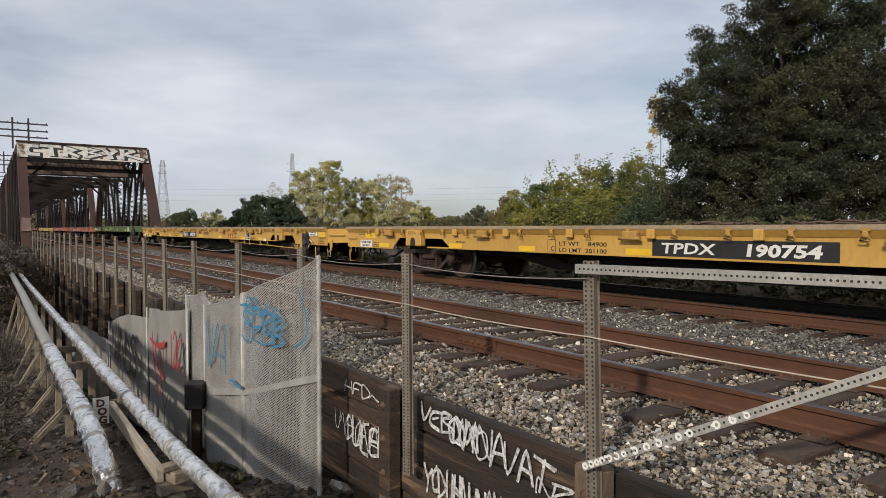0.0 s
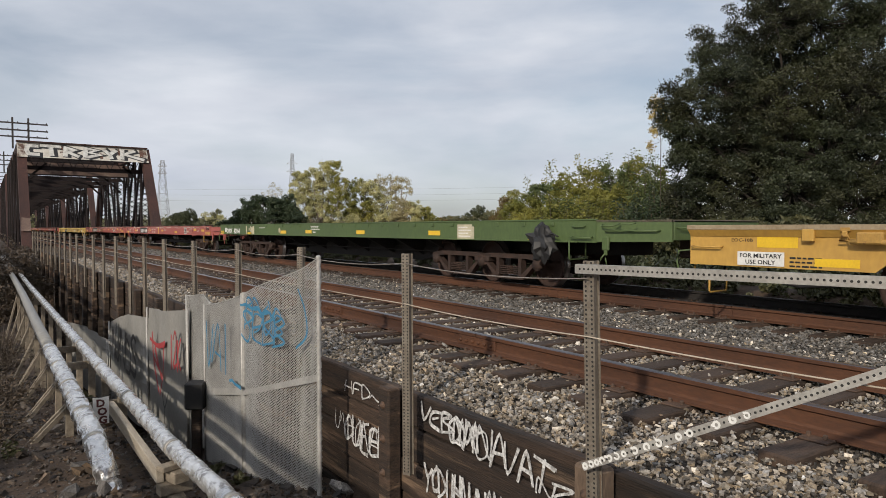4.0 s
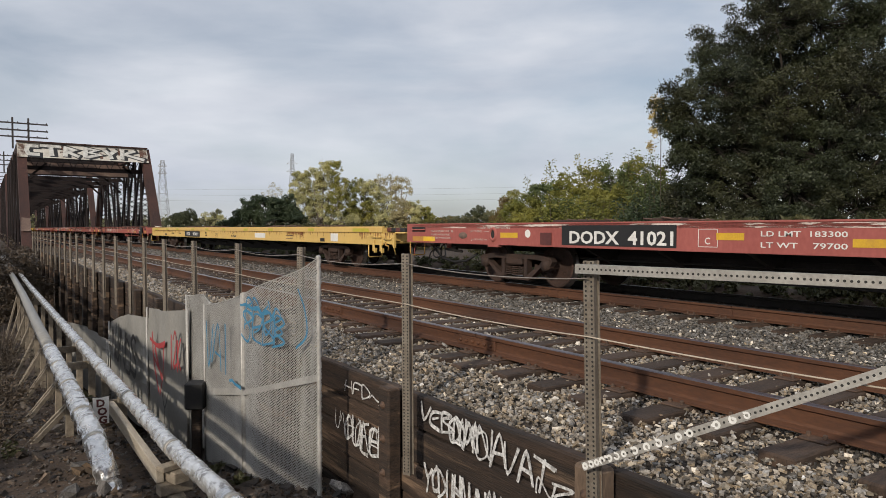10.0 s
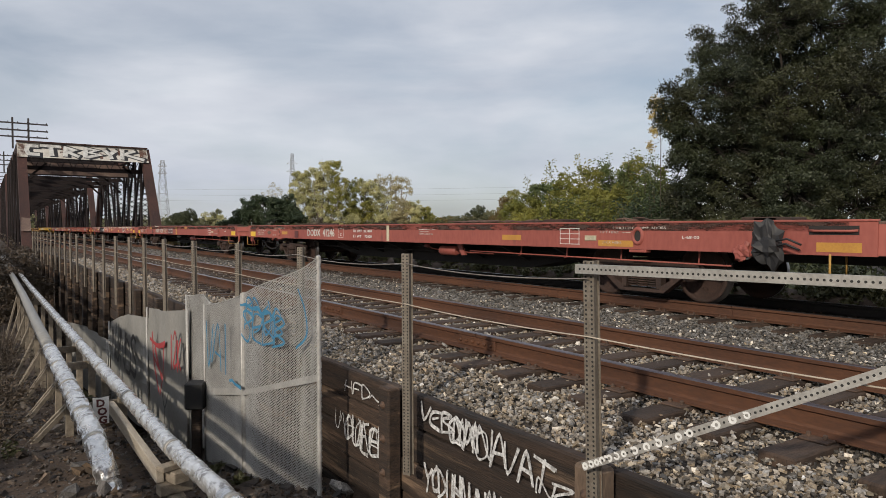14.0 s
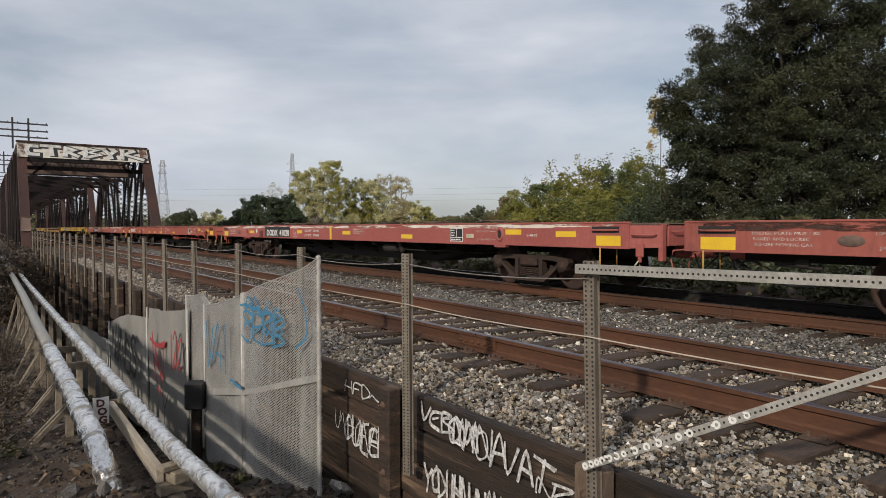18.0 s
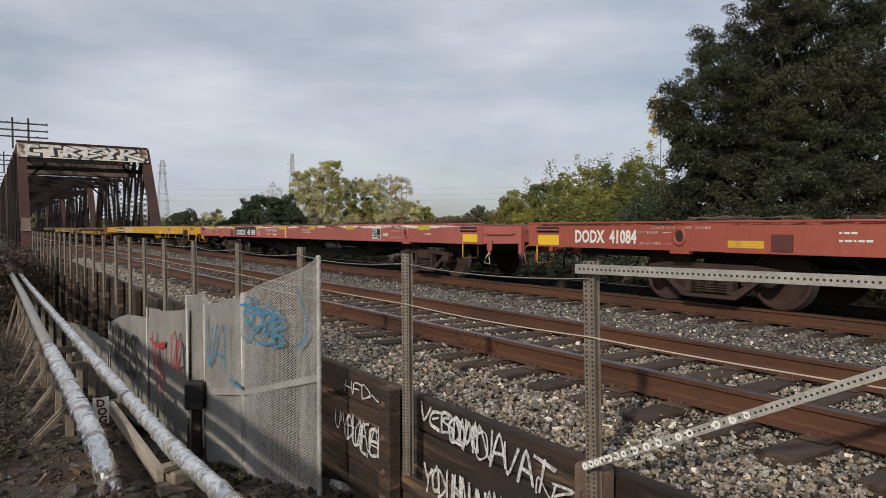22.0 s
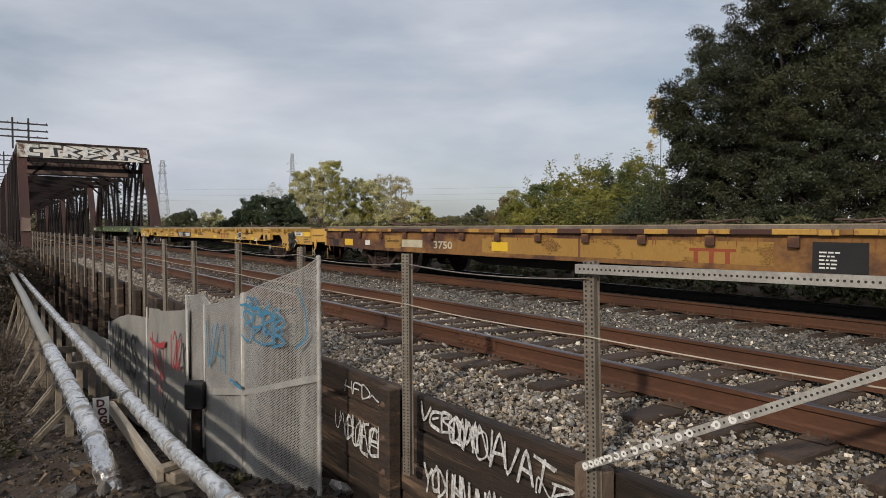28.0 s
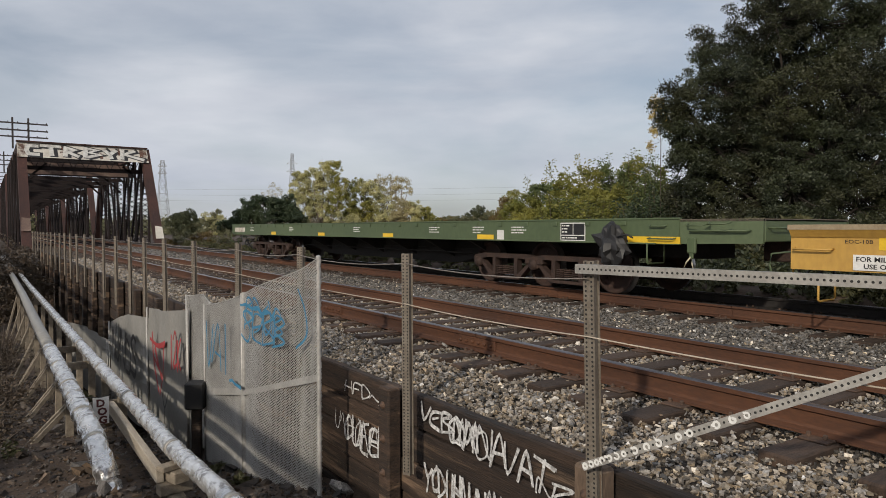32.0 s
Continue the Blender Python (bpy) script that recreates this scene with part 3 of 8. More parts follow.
def stones_mesh(name, pts, sizes, mat, rng, flat=0.7, coarse=False):
    """Many small broken stones in one mesh."""
    g = (1 + 5 ** 0.5) / 2
    base = np.array([(-1, g, 0), (1, g, 0), (-1, -g, 0), (1, -g, 0), (0, -1, g), (0, 1, g), (0, -1, -g), (0, 1, -g), (g, 0, -1), (g, 0, 1), (-g, 0, -1), (-g, 0, 1)]) / 1.9
    tri = np.array([(0, 11, 5), (0, 5, 1), (0, 1, 7), (0, 7, 10), (0, 10, 11), (1, 5, 9), (5, 11, 4), (11, 10, 2), (10, 7, 6), (7, 1, 8), (3, 9, 4), (3, 4, 2), (3, 2, 6), (3, 6, 8), (3, 8, 9), (4, 9, 5), (2, 4, 11), (6, 2, 10), (8, 6, 7), (9, 8, 1)])
    if coarse:
        base = np.array([(1, 0, 0), (-1, 0, 0), (0, 1, 0), (0, -1, 0), (0, 0, 1), (0, 0, -1)]) * 1.05
        tri = np.array([(0, 2, 4), (2, 1, 4), (1, 3, 4), (3, 0, 4), (2, 0, 5), (1, 2, 5), (3, 1, 5), (0, 3, 5)])
    elif len(pts) > 1:
        base = np.array([(a, b, c) for a in (-1, 1) for b in (-1, 1) for c in (-1, 1)]) * 0.64
        tri = np.array([(0, 1, 3), (0, 3, 2), (4, 6, 7), (4, 7, 5), (0, 4, 5), (0, 5, 1), (2, 3, 7), (2, 7, 6), (0, 2, 6), (0, 6, 4), (1, 5, 7), (1, 7, 3)])
    n, q = len(pts), len(base)
    v = base[None] * (1 + rng.uniform(-0.38, 0.3, (n, q, 1)) + (rng.uniform(-0.48, 0.42, (n, q, 3)) if q == 8 else 0))
    v = v * (rng.uniform(0.6, 1.25, (n, 1, 3)))
    v[:, :, 2] *= flat
    a = rng.uniform(0, 6.283, n)
    c, s = np.cos(a)[:, None], np.sin(a)[:, None]
    x, y = v[:, :, 0] * c - v[:, :, 1] * s, v[:, :, 0] * s + v[:, :, 1] * c
    t = rng.uniform(-0.8, 0.8, n)[:, None]
    z = v[:, :, 2] * np.cos(t) + x * np.sin(t)
    x = x * np.cos(t) - v[:, :, 2] * np.sin(t)
    v = np.stack([x, y, z], 2) * np.asarray(sizes)[:, None, None] / 2 + np.asarray(pts)[:, None, :]
    f = (tri[None] + (np.arange(n) * q)[:, None, None]).reshape(-1, 3)
    return raw_mesh(name, v.reshape(-1, 3), f, mat)


def bed_z(x):
    """Top of the ballast across the two tracks."""
    z = np.full_like(x, -0.235)
    z = np.where(x < 3.7, -0.235 - 0.11 * (3.7 - x), z)
    mid = (NEAR_TRACK + FAR_TRACK) / 2
    z = np.where(abs(x - mid) < 1.0, -0.235 - 0.07 * np.cos((x - mid) * math.pi / 2), z)
    return np.where(x > 11.1, -0.235 - 0.5 * (x - 11.1), z)


def build_ballast():
    xs = np.concatenate([np.linspace(WALL_X + 0.08, 11.1, 40), [11.6, 12.1]])
    ys = np.concatenate([np.linspace(TRACK_START, 0, 8), np.linspace(0.4, 30, 75), np.linspace(31, BRIDGE_Y - 0.5, 18)])
    top = bed_z(xs)
    v = [(x, y, z + 0.02 * noise.noise((x * 4, y * 4, 0)) - 0.02) for y in ys for x, z in zip(xs, top)]
    n = len(xs)
    f = [(j * n + i, j * n + i + 1, (j + 1) * n + i + 1, (j + 1) * n + i) for j in range(len(ys) - 1) for i in range(n - 1)]
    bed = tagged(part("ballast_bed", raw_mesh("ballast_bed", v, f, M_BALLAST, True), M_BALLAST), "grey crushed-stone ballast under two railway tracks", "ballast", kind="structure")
    rng = np.random.default_rng(4)
    parts = [(0.6, 3.4, 1550, 0.033), (3.4, 8, 1350, 0.036), (8, 17, 640, 0.054), (17, 34, 200, 0.08), (34, 55, 90, 0.12)]
    for k, (y0, y1, per, size) in enumerate(parts):
        n = int((y1 - y0) * (8.9 - WALL_X) * per)
        x, y = rng.uniform(WALL_X + 0.12, 8.9, n), rng.uniform(y0, y1, n)
        crown = (abs(x - NEAR_TRACK) < 1.32) & (rng.uniform(0, 1, n) < 0.4)
        keep = ~crown
        x, y = x[keep], y[keep]
        s = size * rng.uniform(0.55, 1.35, len(x)) * (1 + 0.35 * (rng.uniform(0, 1, len(x)) < 0.12))
        z = bed_z(x) + rng.uniform(-0.012, 0.02, len(x)) + np.where((abs(x - NEAR_TRACK) < 1.4) & (rng.uniform(0, 1, len(x)) < 0.03), 0.03, 0)
        for mat, pick in ((M_STONE if y0 < 30 else M_PEBBLE, x + 0.8 * rng.uniform(-1, 1, len(x)) < 6.9), (M_STONEGREY, None)):
            pick = pick if pick is not None else ~last
            last = pick
            part("ballast_stones", stones_mesh("ballast_stones", np.stack([x, y, z], 1)[pick], s[pick], mat, rng, coarse=y0 > 8.5), mat, bed)["kind"] = "stuff"
    # paler, larger stones strewn on top
    for y0, y1, n in ((0.8, 3.6, 560), (3.6, 9, 1000), (9, 18, 620)):
        x, y = rng.uniform(WALL_X + 0.2, 8.6, n), rng.uniform(y0, y1, n)
        far = abs(abs(x - NEAR_TRACK) - GAUGE / 2) > 0.12
        x, y = x[far], y[far]
        part("ballast_stones", stones_mesh("ballast_stones", np.stack([x, y, bed_z(x) + 0.016], 1), rng.uniform(0.032, 0.062, len(x)), M_STONEPALE, rng), M_STONEPALE, bed)["kind"] = "stuff"
    # A black strip over the far track's bed stands for shade under the cars.
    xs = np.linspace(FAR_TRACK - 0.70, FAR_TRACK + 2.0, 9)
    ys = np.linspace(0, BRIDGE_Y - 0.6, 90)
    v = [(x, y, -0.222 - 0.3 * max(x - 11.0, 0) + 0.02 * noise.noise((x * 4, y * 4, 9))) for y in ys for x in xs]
    part("shade_strip", raw_mesh("shade_strip", v, [(j * 9 + i, j * 9 + i + 1, (j + 1) * 9 + i + 1, (j + 1) * 9 + i) for j in range(89) for i in range(8)], M_UNDERSHADE, True), M_UNDERSHADE, bed, "black strip of ballast coloured for the train's shade")
    n = 1500
    x, y = rng.uniform(10.6, 12.0, n), rng.uniform(1, 30, n)
    part("ballast_stones", stones_mesh("ballast_stones", np.stack([x, y, bed_z(x)], 1), rng.uniform(0.04, 0.09, n), M_STONE, rng), M_STONE, bed)["kind"] = "stuff"


build_ballast()


# ---- tracks ----
def rail_shape(y0, y1):
    w = [(-0.07, -0.178), (0.07, -0.178), (0.07, -0.166), (0.016, -0.148), (0.0095, -0.13), (0.0095, -0.05), (0.034, -0.038), (0.036, -0.006),
         (-0.036, -0.006), (-0.034, -0.038), (-0.0095, -0.05), (-0.0095, -0.13), (-0.016, -0.148), (-0.07, -0.166)]
    return Shape().extrude(w, y0, y1)


def head_shape(y0, y1):
    return Shape().extrude([(-0.0355, -0.012), (0.0355, -0.012), (0.036, -0.006), (0.028, 0), (-0.028, 0), (-0.036, -0.006)], y0, y1)


def build_track(cx, label):
    track = thing("railway_track", label, "railway track", kind="structure")
    for side in (-1, 1):
        x = cx + side * GAUGE / 2
        cuts = [TRACK_START, 5.62, 9.15, 17.5, 29.4, 41.0, 55.0, 140.0, TRACK_END] if side < 0 else [TRACK_START, 11.4, 23.3, 35.0, 47, 140.0, TRACK_END]
        for a, b in zip(cuts, cuts[1:]):
            # The farthest rail is coloured black for the shade beneath the train.
            rail = part("rail", rail_shape(a + 0.003, b - 0.003), M_SOOTSHADE if x > 10 else M_RAIL, track, "rail blackened for the shade under the train" if x > 10 else "", at=(x, 0, 0))
            part("rail_head", head_shape(a + 0.003, b - 0.003), M_RAILHEAD, rail)
    tie = Shape().box(-1.3, 1.3, -0.112, 0.112, -0.18, 0, 0.012).mesh("tie", M_TIE)
    plate = Shape().box(-0.17, 0.17, -0.09, 0.09, 0, 0.014, 0.004)
    for a in (-0.11, 0.11):
        for b in (-0.05, 0.05):
            plate.box(a - 0.012, a + 0.012, b - 0.012, b + 0.012, 0.012, 0.045, 0.004)
    plate = plate.mesh("tie_plate", M_PLATE)
    rng = random.Random(int(cx * 10))
    y, k = -1.0, 0
    while y < 57:
        y += rng.uniform(0.47, 0.57)
        turn, sx = rng.uniform(-1.2, 1.2), rng.uniform(-0.05, 0.05)
        t = part("tie", tie, M_TIE, track, at=pose(cx + sx, y, -0.188 + rng.uniform(-0.008, 0.002), 0, 0, turn))
        if y < 30:
            for side in (-1, 1):
                part("tie_plate", plate, M_PLATE, t, at=pose(side * GAUGE / 2 - sx, 0, 0.002))
        k += 1
    return track


near_track = build_track(NEAR_TRACK, "empty track of rusty rails on dark creosoted ties")
far_track = build_track(FAR_TRACK, "rusty track that carries the train of flat cars")
# joint bars on the nearest rail
for y in (5.62, 9.15):
    bar = Shape().box(-0.028, -0.012, -0.32, 0.32, -0.142, -0.045, 0.006)
    for i in range(6):
        bar.lathe([(0.0, 0.02), (0.016, 0.02), (0.016, 0.0)], 6, Matrix.Translation((-0.026, -0.26 + i * 0.104, -0.095)) @ pose(0, 0, 0, 0, -90, 0))
    part("joint_bar", bar, M_RAIL, near_track, at=(NEAR_TRACK - GAUGE / 2, y, 0))


# ---- timber wall along the ballast ----
BOLT = Shape().lathe([(0.0, 0.028), (0.012, 0.028), (0.018, 0.012), (0.034, 0.006), (0.034, 0.0)], 10, pose(0, 0, 0, 0, -90, 0)).mesh("bolt", M_PLATE)


def build_wall():
    wall = thing("wall_ballast", "dark creosoted timber retaining wall sprayed with white graffiti", "retaining wall", kind="structure")
    rng = random.Random(7)
    h = 0.288
    plank = {}
    edges = [-6.0, -2.2, 1.2, 2.62, 4.93, 7.2, 9.4, 11.7, 14.0, 16.3, 18.6, 21, 23.5, 26, 28.5, 31, 34, 37, 40, 43, 46, 50, 55.5]
    for a, b in zip(edges, edges[1:]):
        for r in range(5):
            ln = round(b - a - 0.012, 3)
            if ln not in plank:
                plank[ln] = Shape().box(-0.045, 0.045, 0, ln, 0, h - 0.014, 0.014).mesh("plank", M_TIMBER)
            part("plank", plank[ln], M_TIMBER, wall, at=(WALL_X + 0.045 + rng.uniform(-0.004, 0.022), a, WALL_TOP - (r + 1) * h + rng.uniform(-0.006, 0.006)))
    pile = Shape().box(-0.13, 0.0, -0.085, 0.085, -1.35, 0.0, 0.015).mesh("wall_post", M_TIMBER)
    long_pile = Shape().box(-0.15, 0.0, -0.13, 0.13, -3.9, 0.0, 0.02).mesh("wall_post", M_TIMBER)
    for y in edges[2:]:
        if y < 9:
            for k in range(5):
                part("bolt", BOLT, M_PLATE, wall, at=(WALL_X - 0.142, y + 0.02, WALL_TOP - 0.14 - 0.285 * k))
        if y == 2.62:
            part("end_block", Shape().box(-0.14, 0.0, -0.10, 0.10, -0.6, 0.0, 0.02), M_BLOCK, wall, "split pale-brown timber block", at=(WALL_X - 0.005, y + 0.02, WALL_TOP + 0.02))
        part("wall_post", pile if y < 9 else long_pile, M_TIMBER, wall, at=(WALL_X - 0.012, y + 0.02, WALL_TOP + rng.uniform(-0.03, 0.01)))
    return wall


wall_ballast = build_wall()


# ---- perforated fence posts, rail and cables ----
POSTS = [0.62, 2.576, 4.486, 6.672, 8.752, 10.893, 13.018, 14.919, 16.6, 18.6, 20.7, 22.8, 25.0, 27.2, 29.4, 31.6, 33.9, 36.2, 38.6, 41.0, 43.5, 46.0, 48.6, 51.2, 53.8]


def channel(length, lip=0.012, w=0.064, deep=0.035, th=0.0035, pitch=0.0254, base=0.0):
    """A U channel along z with a row of holes in its web, which faces -X."""
    s = Shape().box(-th, 0, -w / 2, w / 2, base, length)
    s.box(0, deep, -w / 2, -w / 2 + th, base, length).box(0, deep, w / 2 - th, w / 2, base, length)
    if lip:
        s.box(deep, deep + th, -w / 2 - lip, -w / 2 + th, base, length).box(deep, deep + th, w / 2 - th, w / 2 + lip, base, length)
    return s


def hole_row(length, pitch=0.0508, base=0.0, r=0.0062, cols=(0.0,)):
    s = Shape()
    for c in cols:
        for i in range(int((length - base) / pitch)):
            s.add([(-0.0045, c + r * math.cos(a), base + 0.03 + i * pitch + r * math.sin(a)) for a in np.linspace(0, 6.283, 9)[:-1]], [tuple(range(8))])
    return s


def build_fence():
    fence = thing("post_fence", "perforated galvanised steel posts strung with two wires on the timber wall", "fence", kind="structure")
    rng = random.Random(3)
    for i, y in enumerate(POSTS):
        top, foot = (0.915, -0.6) if i < 2 else (0.895, -0.83)
        lean = {1: 1.3, 2: 0.3}.get(i, rng.uniform(-0.8, 0.8))
        m = pose(WALL_X - 0.19 + (0.55 if i == 0 else 0.022 if i == 1 else 0), y - (0.015 if i == 1 else 0), foot, 0 - lean, 0, (14 if i < 2 else 36) + rng.uniform(-6, 6))
        post = part("fence_post", channel(top - foot), M_POST, fence, at=m)
        if y < 12:
            part("post_holes", hole_row(top - foot, 0.0254, r=0.0068, cols=(-0.017, 0.017)), M_GALVDARK, post)
    for z, sag, r in ((0.82, 0.03, 0.004), (0.507, 0.012, 0.0042)):
        for i, (a, b) in enumerate(zip(POSTS[0 if z < 0.6 else 1:], POSTS[1 if z < 0.6 else 2:])):
            sg = sag * rng.uniform(0.4, 1.5) * (4 if z < 0.6 and a > 9 and i % 3 == 1 else 1)
            x, low = WALL_X - 0.2, (0.09 if i == 0 and z < 0.6 else 0)
            wire = [(x + (0.55 * (1 - k / 8) if low else 0), a + (b - a) * k / 8, z - low * (1 - k / 8) - sg * 4 * (k / 8) * (1 - k / 8)) for k in range(9)]
            part("fence_wire", Shape().tube(wire, r, 5, False), M_WIRE if z > 0.6 else M_CABLE, fence)
    # the rail and the brace lead from the second post to the first, which stands nearer the track
    p, q = Vector((WALL_X - 0.235, POSTS[1] + 0.06, 0.872)), Vector((3.03 + 0.2, 1.27 - 0.75, 0.868))
    def along(p, q, w):
        d = (q - p).normalized()
        y_ax = d.cross(Vector((1, 0, 0))).normalized()
        x_ax = y_ax.cross(d)
        m = Matrix((x_ax, y_ax, d)).transposed().to_4x4()
        return channel((q - p).length, 0.0, w), Matrix.Translation(p) @ m
    sh, m = along(p, q, 0.05)
    top = part("top_rail", sh, M_GALV, fence, at=m)
    part("rail_holes", hole_row((q - p).length, 0.0254), M_GALVDARK, top)
    p, q = Vector((WALL_X - 0.25, POSTS[1] - 0.02, -0.185)), Vector((3.2, 0.62, 0.85))
    sh, m = along(p, q, 0.044)
    brace = part("diagonal_brace", sh, M_GALV, fence, at=m)
    part("brace_holes", hole_row((q - p).length, 0.0254), M_GALVDARK, brace)
    return fence


post_fence = build_fence()


# ---- screen fence below the wall ----
def build_screen(outline, x, label, pitch=0.0, fabric=True, posts=True, wire_mat=None):
    """A panel along y at x. outline: (y, foot, top) from the near edge to the far one. pitch: that of its wire mesh."""
    s = thing("screen_panel", label, "fence panel", "grey screen panels below the wall", at=(x, 0, 0))
    ys, los, his = ([o[i] for o in outline] for i in range(3))
    y0, y1 = ys[0], ys[-1]
    bow = lambda y: 0.03 * math.sin((y - y0) * 3.1)
    lo_at, hi_at = (lambda y: float(np.interp(y, ys, los))), (lambda y: float(np.interp(y, ys, his)))
    if fabric:
        n, ring, f = 14, [], Shape()
        for i in range(n + 1):
            y = y0 + (y1 - y0) * i / n
            for k in range(5):
                z = lo_at(y) + (hi_at(y) - lo_at(y)) * k / 4
                ring.append((bow(y) + 0.018 * math.sin(i * 1.7 + k * 2.1), y, z))
        f.add(ring, [(5 * i + k, 5 * i + 5 + k, 5 * i + 6 + k, 5 * i + 1 + k) for i in range(n) for k in range(4)], True)
        f.add([(a + 0.006, b, c) for a, b, c in ring], [(5 * i + 1 + k, 5 * i + 6 + k, 5 * i + 5 + k, 5 * i + k) for i in range(n) for k in range(4)], True)
        part("screen_sheet", f, M_FABRIC, s)
    if pitch:
        w, zb, zt = Shape(), min(los), max(his)
        h = zt - zb
        run_y = h / 0.45
        k = -run_y
        while k < y1 - y0 + run_y:
            for sg in (1, -1):
                run = []
                for q in np.linspace(0, 1, 140):
                    y, z = y0 + k + sg * run_y * q, zb + h * q
                    if y0 <= y <= y1 and lo_at(y) <= z <= hi_at(y):
                        run.append((bow(y) - 0.02 - 0.003 * sg, y, z))
                if len(run) > 1:
                    w.tube(run[::max(1, len(run) // 4)] + [run[-1]], 0.0040 if pitch > 0.055 else 0.0034, 4, False)
            k += pitch
        part("wire_mesh", w, M_MESHWIRE, s)["kind"] = "stuff"
        edge = [(bow(y) - 0.02, y, hi_at(y)) for y in np.linspace(y0, y1, 14)]
        part("top_wire", Shape().tube(edge, 0.006, 5), M_MESHWIRE, s)
    if posts:
        for y in (y0, y1):
            n = int((hi_at(y) - lo_at(y)) / 0.016) if pitch and not fabric else 1
            pts = [(bow(y) - 0.025 + (0.003 * math.sin(k * 1.1) if n > 1 else 0), y, lo_at(y) - 0.06 + (hi_at(y) - lo_at(y) + 0.075) * k / n) for k in range(n + 1)]
            part("edge_post", Shape().tube(pts, [0.020 + 0.006 * (k % 2) for k in range(n + 1)] if n > 1 else 0.016, 8), M_MESHWIRE, s)
    return s


SCREEN_X = 2.52
near_screen = build_screen([(5.70, -1.35, 0.83), (6.25, -1.47, 0.68), (7.90, -1.91, 0.322)], SCREEN_X, "open grey wire-mesh panel with blue graffiti and a braided edge post", 0.062, False)
part("tension_band", Shape().add([(-0.034, 5.7, -0.30), (-0.034, 7.9, -0.88), (-0.034, 7.9, -0.82), (-0.034, 5.7, -0.23), (-0.028, 5.7, -0.30), (-0.028, 7.9, -0.88), (-0.028, 7.9, -0.82), (-0.028, 5.7, -0.23)], BOX_F), M_MESHWIRE, near_screen)
blue_screen = build_screen([(7.93, -1.91, 0.31), (9.07, -2.08, 0.094), (9.47, -2.14, 0.043)], SCREEN_X, "grey screened mesh panel with blue graffiti below the timber wall", 0.05)
part("tension_band", Shape().add([(-0.034, 7.93, -0.88), (-0.034, 9.45, -1.19), (-0.034, 9.45, -1.10), (-0.034, 7.93, -0.80), (-0.028, 7.93, -0.88), (-0.028, 9.45, -1.19), (-0.028, 9.45, -1.10), (-0.028, 7.93, -0.80)], BOX_F), M_MESHWIRE, blue_screen)
build_screen([(9.50, -1.2, 0.06), (9.72, -1.25, 0.08), (9.78, -2.1, 0.09), (10.0, -2.1, 0.14), (10.75, -2.3, 0.06)], SCREEN_X + 0.06, "narrow grey mesh panel below the timber wall", 0.05)
red_screen = build_screen([(10.53, -2.3, -0.14), (12.27, -2.6, -0.32), (13.60, -2.8, -0.40)], SCREEN_X, "grey sheet panel with red graffiti below the timber wall")
black_screen = build_screen([(13.66, -2.8, -0.60), (15.9, -3.0, -0.75), (18.5, -3.3, -1.23)], SCREEN_X, "grey sheet panel with black graffiti below the timber wall")
build_screen([(18.7, -3.3, -1.72), (23.5, -3.9, -1.93), (28.8, -4.2, -2.4)], SCREEN_X, "grey sheet panel sinking into the slope")


# ---- pipes ----
def build_pipe(name, label, pts, r, rings, foil):
    p = thing(name, label, "pipe", "foil-wrapped pipes beside the wall")
    run, rad, rng = [], [], random.Random(int(r * 1000))
    for u, v in zip(pts, pts[1:]):
        u, v = Vector(u), Vector(v)
        n = max(1, int((v - u).length / (0.04 if u.y < 14 else 0.6)))
        for k in range(n):
            run.append(u + (v - u) * (k / n))
            rad.append(r * rng.uniform(0.97, 1.03))
    wrap = Shape().tube(run + [pts[-1]], rad + [r], 22, smooth=False)
    axis = [q for q in run + [Vector(pts[-1])] for k in range(22)]
    for i, (q, c) in enumerate(zip(wrap.v, axis)):
        k = 1 + (0.16 * noise.noise(Vector(q) * 10) + 0.10 * noise.noise(Vector(q) * 25) if c.y < 16 else 0)
        wrap.v[i] = tuple(Vector(c) + (Vector(q) - Vector(c)) * k)
    part("pipe_run", wrap, foil, p)
    for y in rings:
        a = [Vector(q) for q in pts]
        for u, v in zip(a, a[1:]):
            if u.y <= y < v.y:
                c = u + (v - u) * ((y - u.y) / (v.y - u.y))
                d = (v - u).normalized() * 0.03
                part("pipe_band", Shape().tube([c - d, c + d], r + 0.007, 14), M_GALV, p)
    return p


PIPE_Z = -0.96
pipe_low = build_pipe("conduit_pipe", "silver foil-wrapped conduit that dives into the dirt", [(1.0, 6.98, -1.8), (0.975, 7.05, -1.55), (0.95, 7.12, -1.36), (0.915, 7.2, -1.2), (0.88, 7.42, -1.06), (0.86, 7.85, -0.97), (0.862, 8.6, PIPE_Z), (0.872, 10.5, PIPE_Z), (0.878, 13.2, PIPE_Z)], 0.105, [7.5, 8.35, 9.2, 9.9, 11.4, 12.9], M_FOIL)
part("bare_pipe", Shape().tube([(0.878, 13.2, PIPE_Z), (0.888, 16, PIPE_Z), (0.95, 25, PIPE_Z), (1.0, 60, PIPE_Z)], 0.102, 14), M_GALV, pipe_low, "dull grey bare pipe")
pipe_high = build_pipe("conduit_pipe", "silver foil-wrapped conduit on wooden blocks", [(1.52, 2.5, PIPE_Z), (1.49, 5.2, PIPE_Z), (1.42, 6.7, PIPE_Z), (1.41, 9, PIPE_Z), (1.378, 12, PIPE_Z), (1.352, 17, PIPE_Z), (1.30, 27, PIPE_Z), (1.25, 60, PIPE_Z)], 0.08, [5.0, 6.6, 8.9, 11.0, 13.5, 17, 22], M_FOIL)
beam = thing("pipe_beam", "pale plank propped under the upper pipe", "beam")
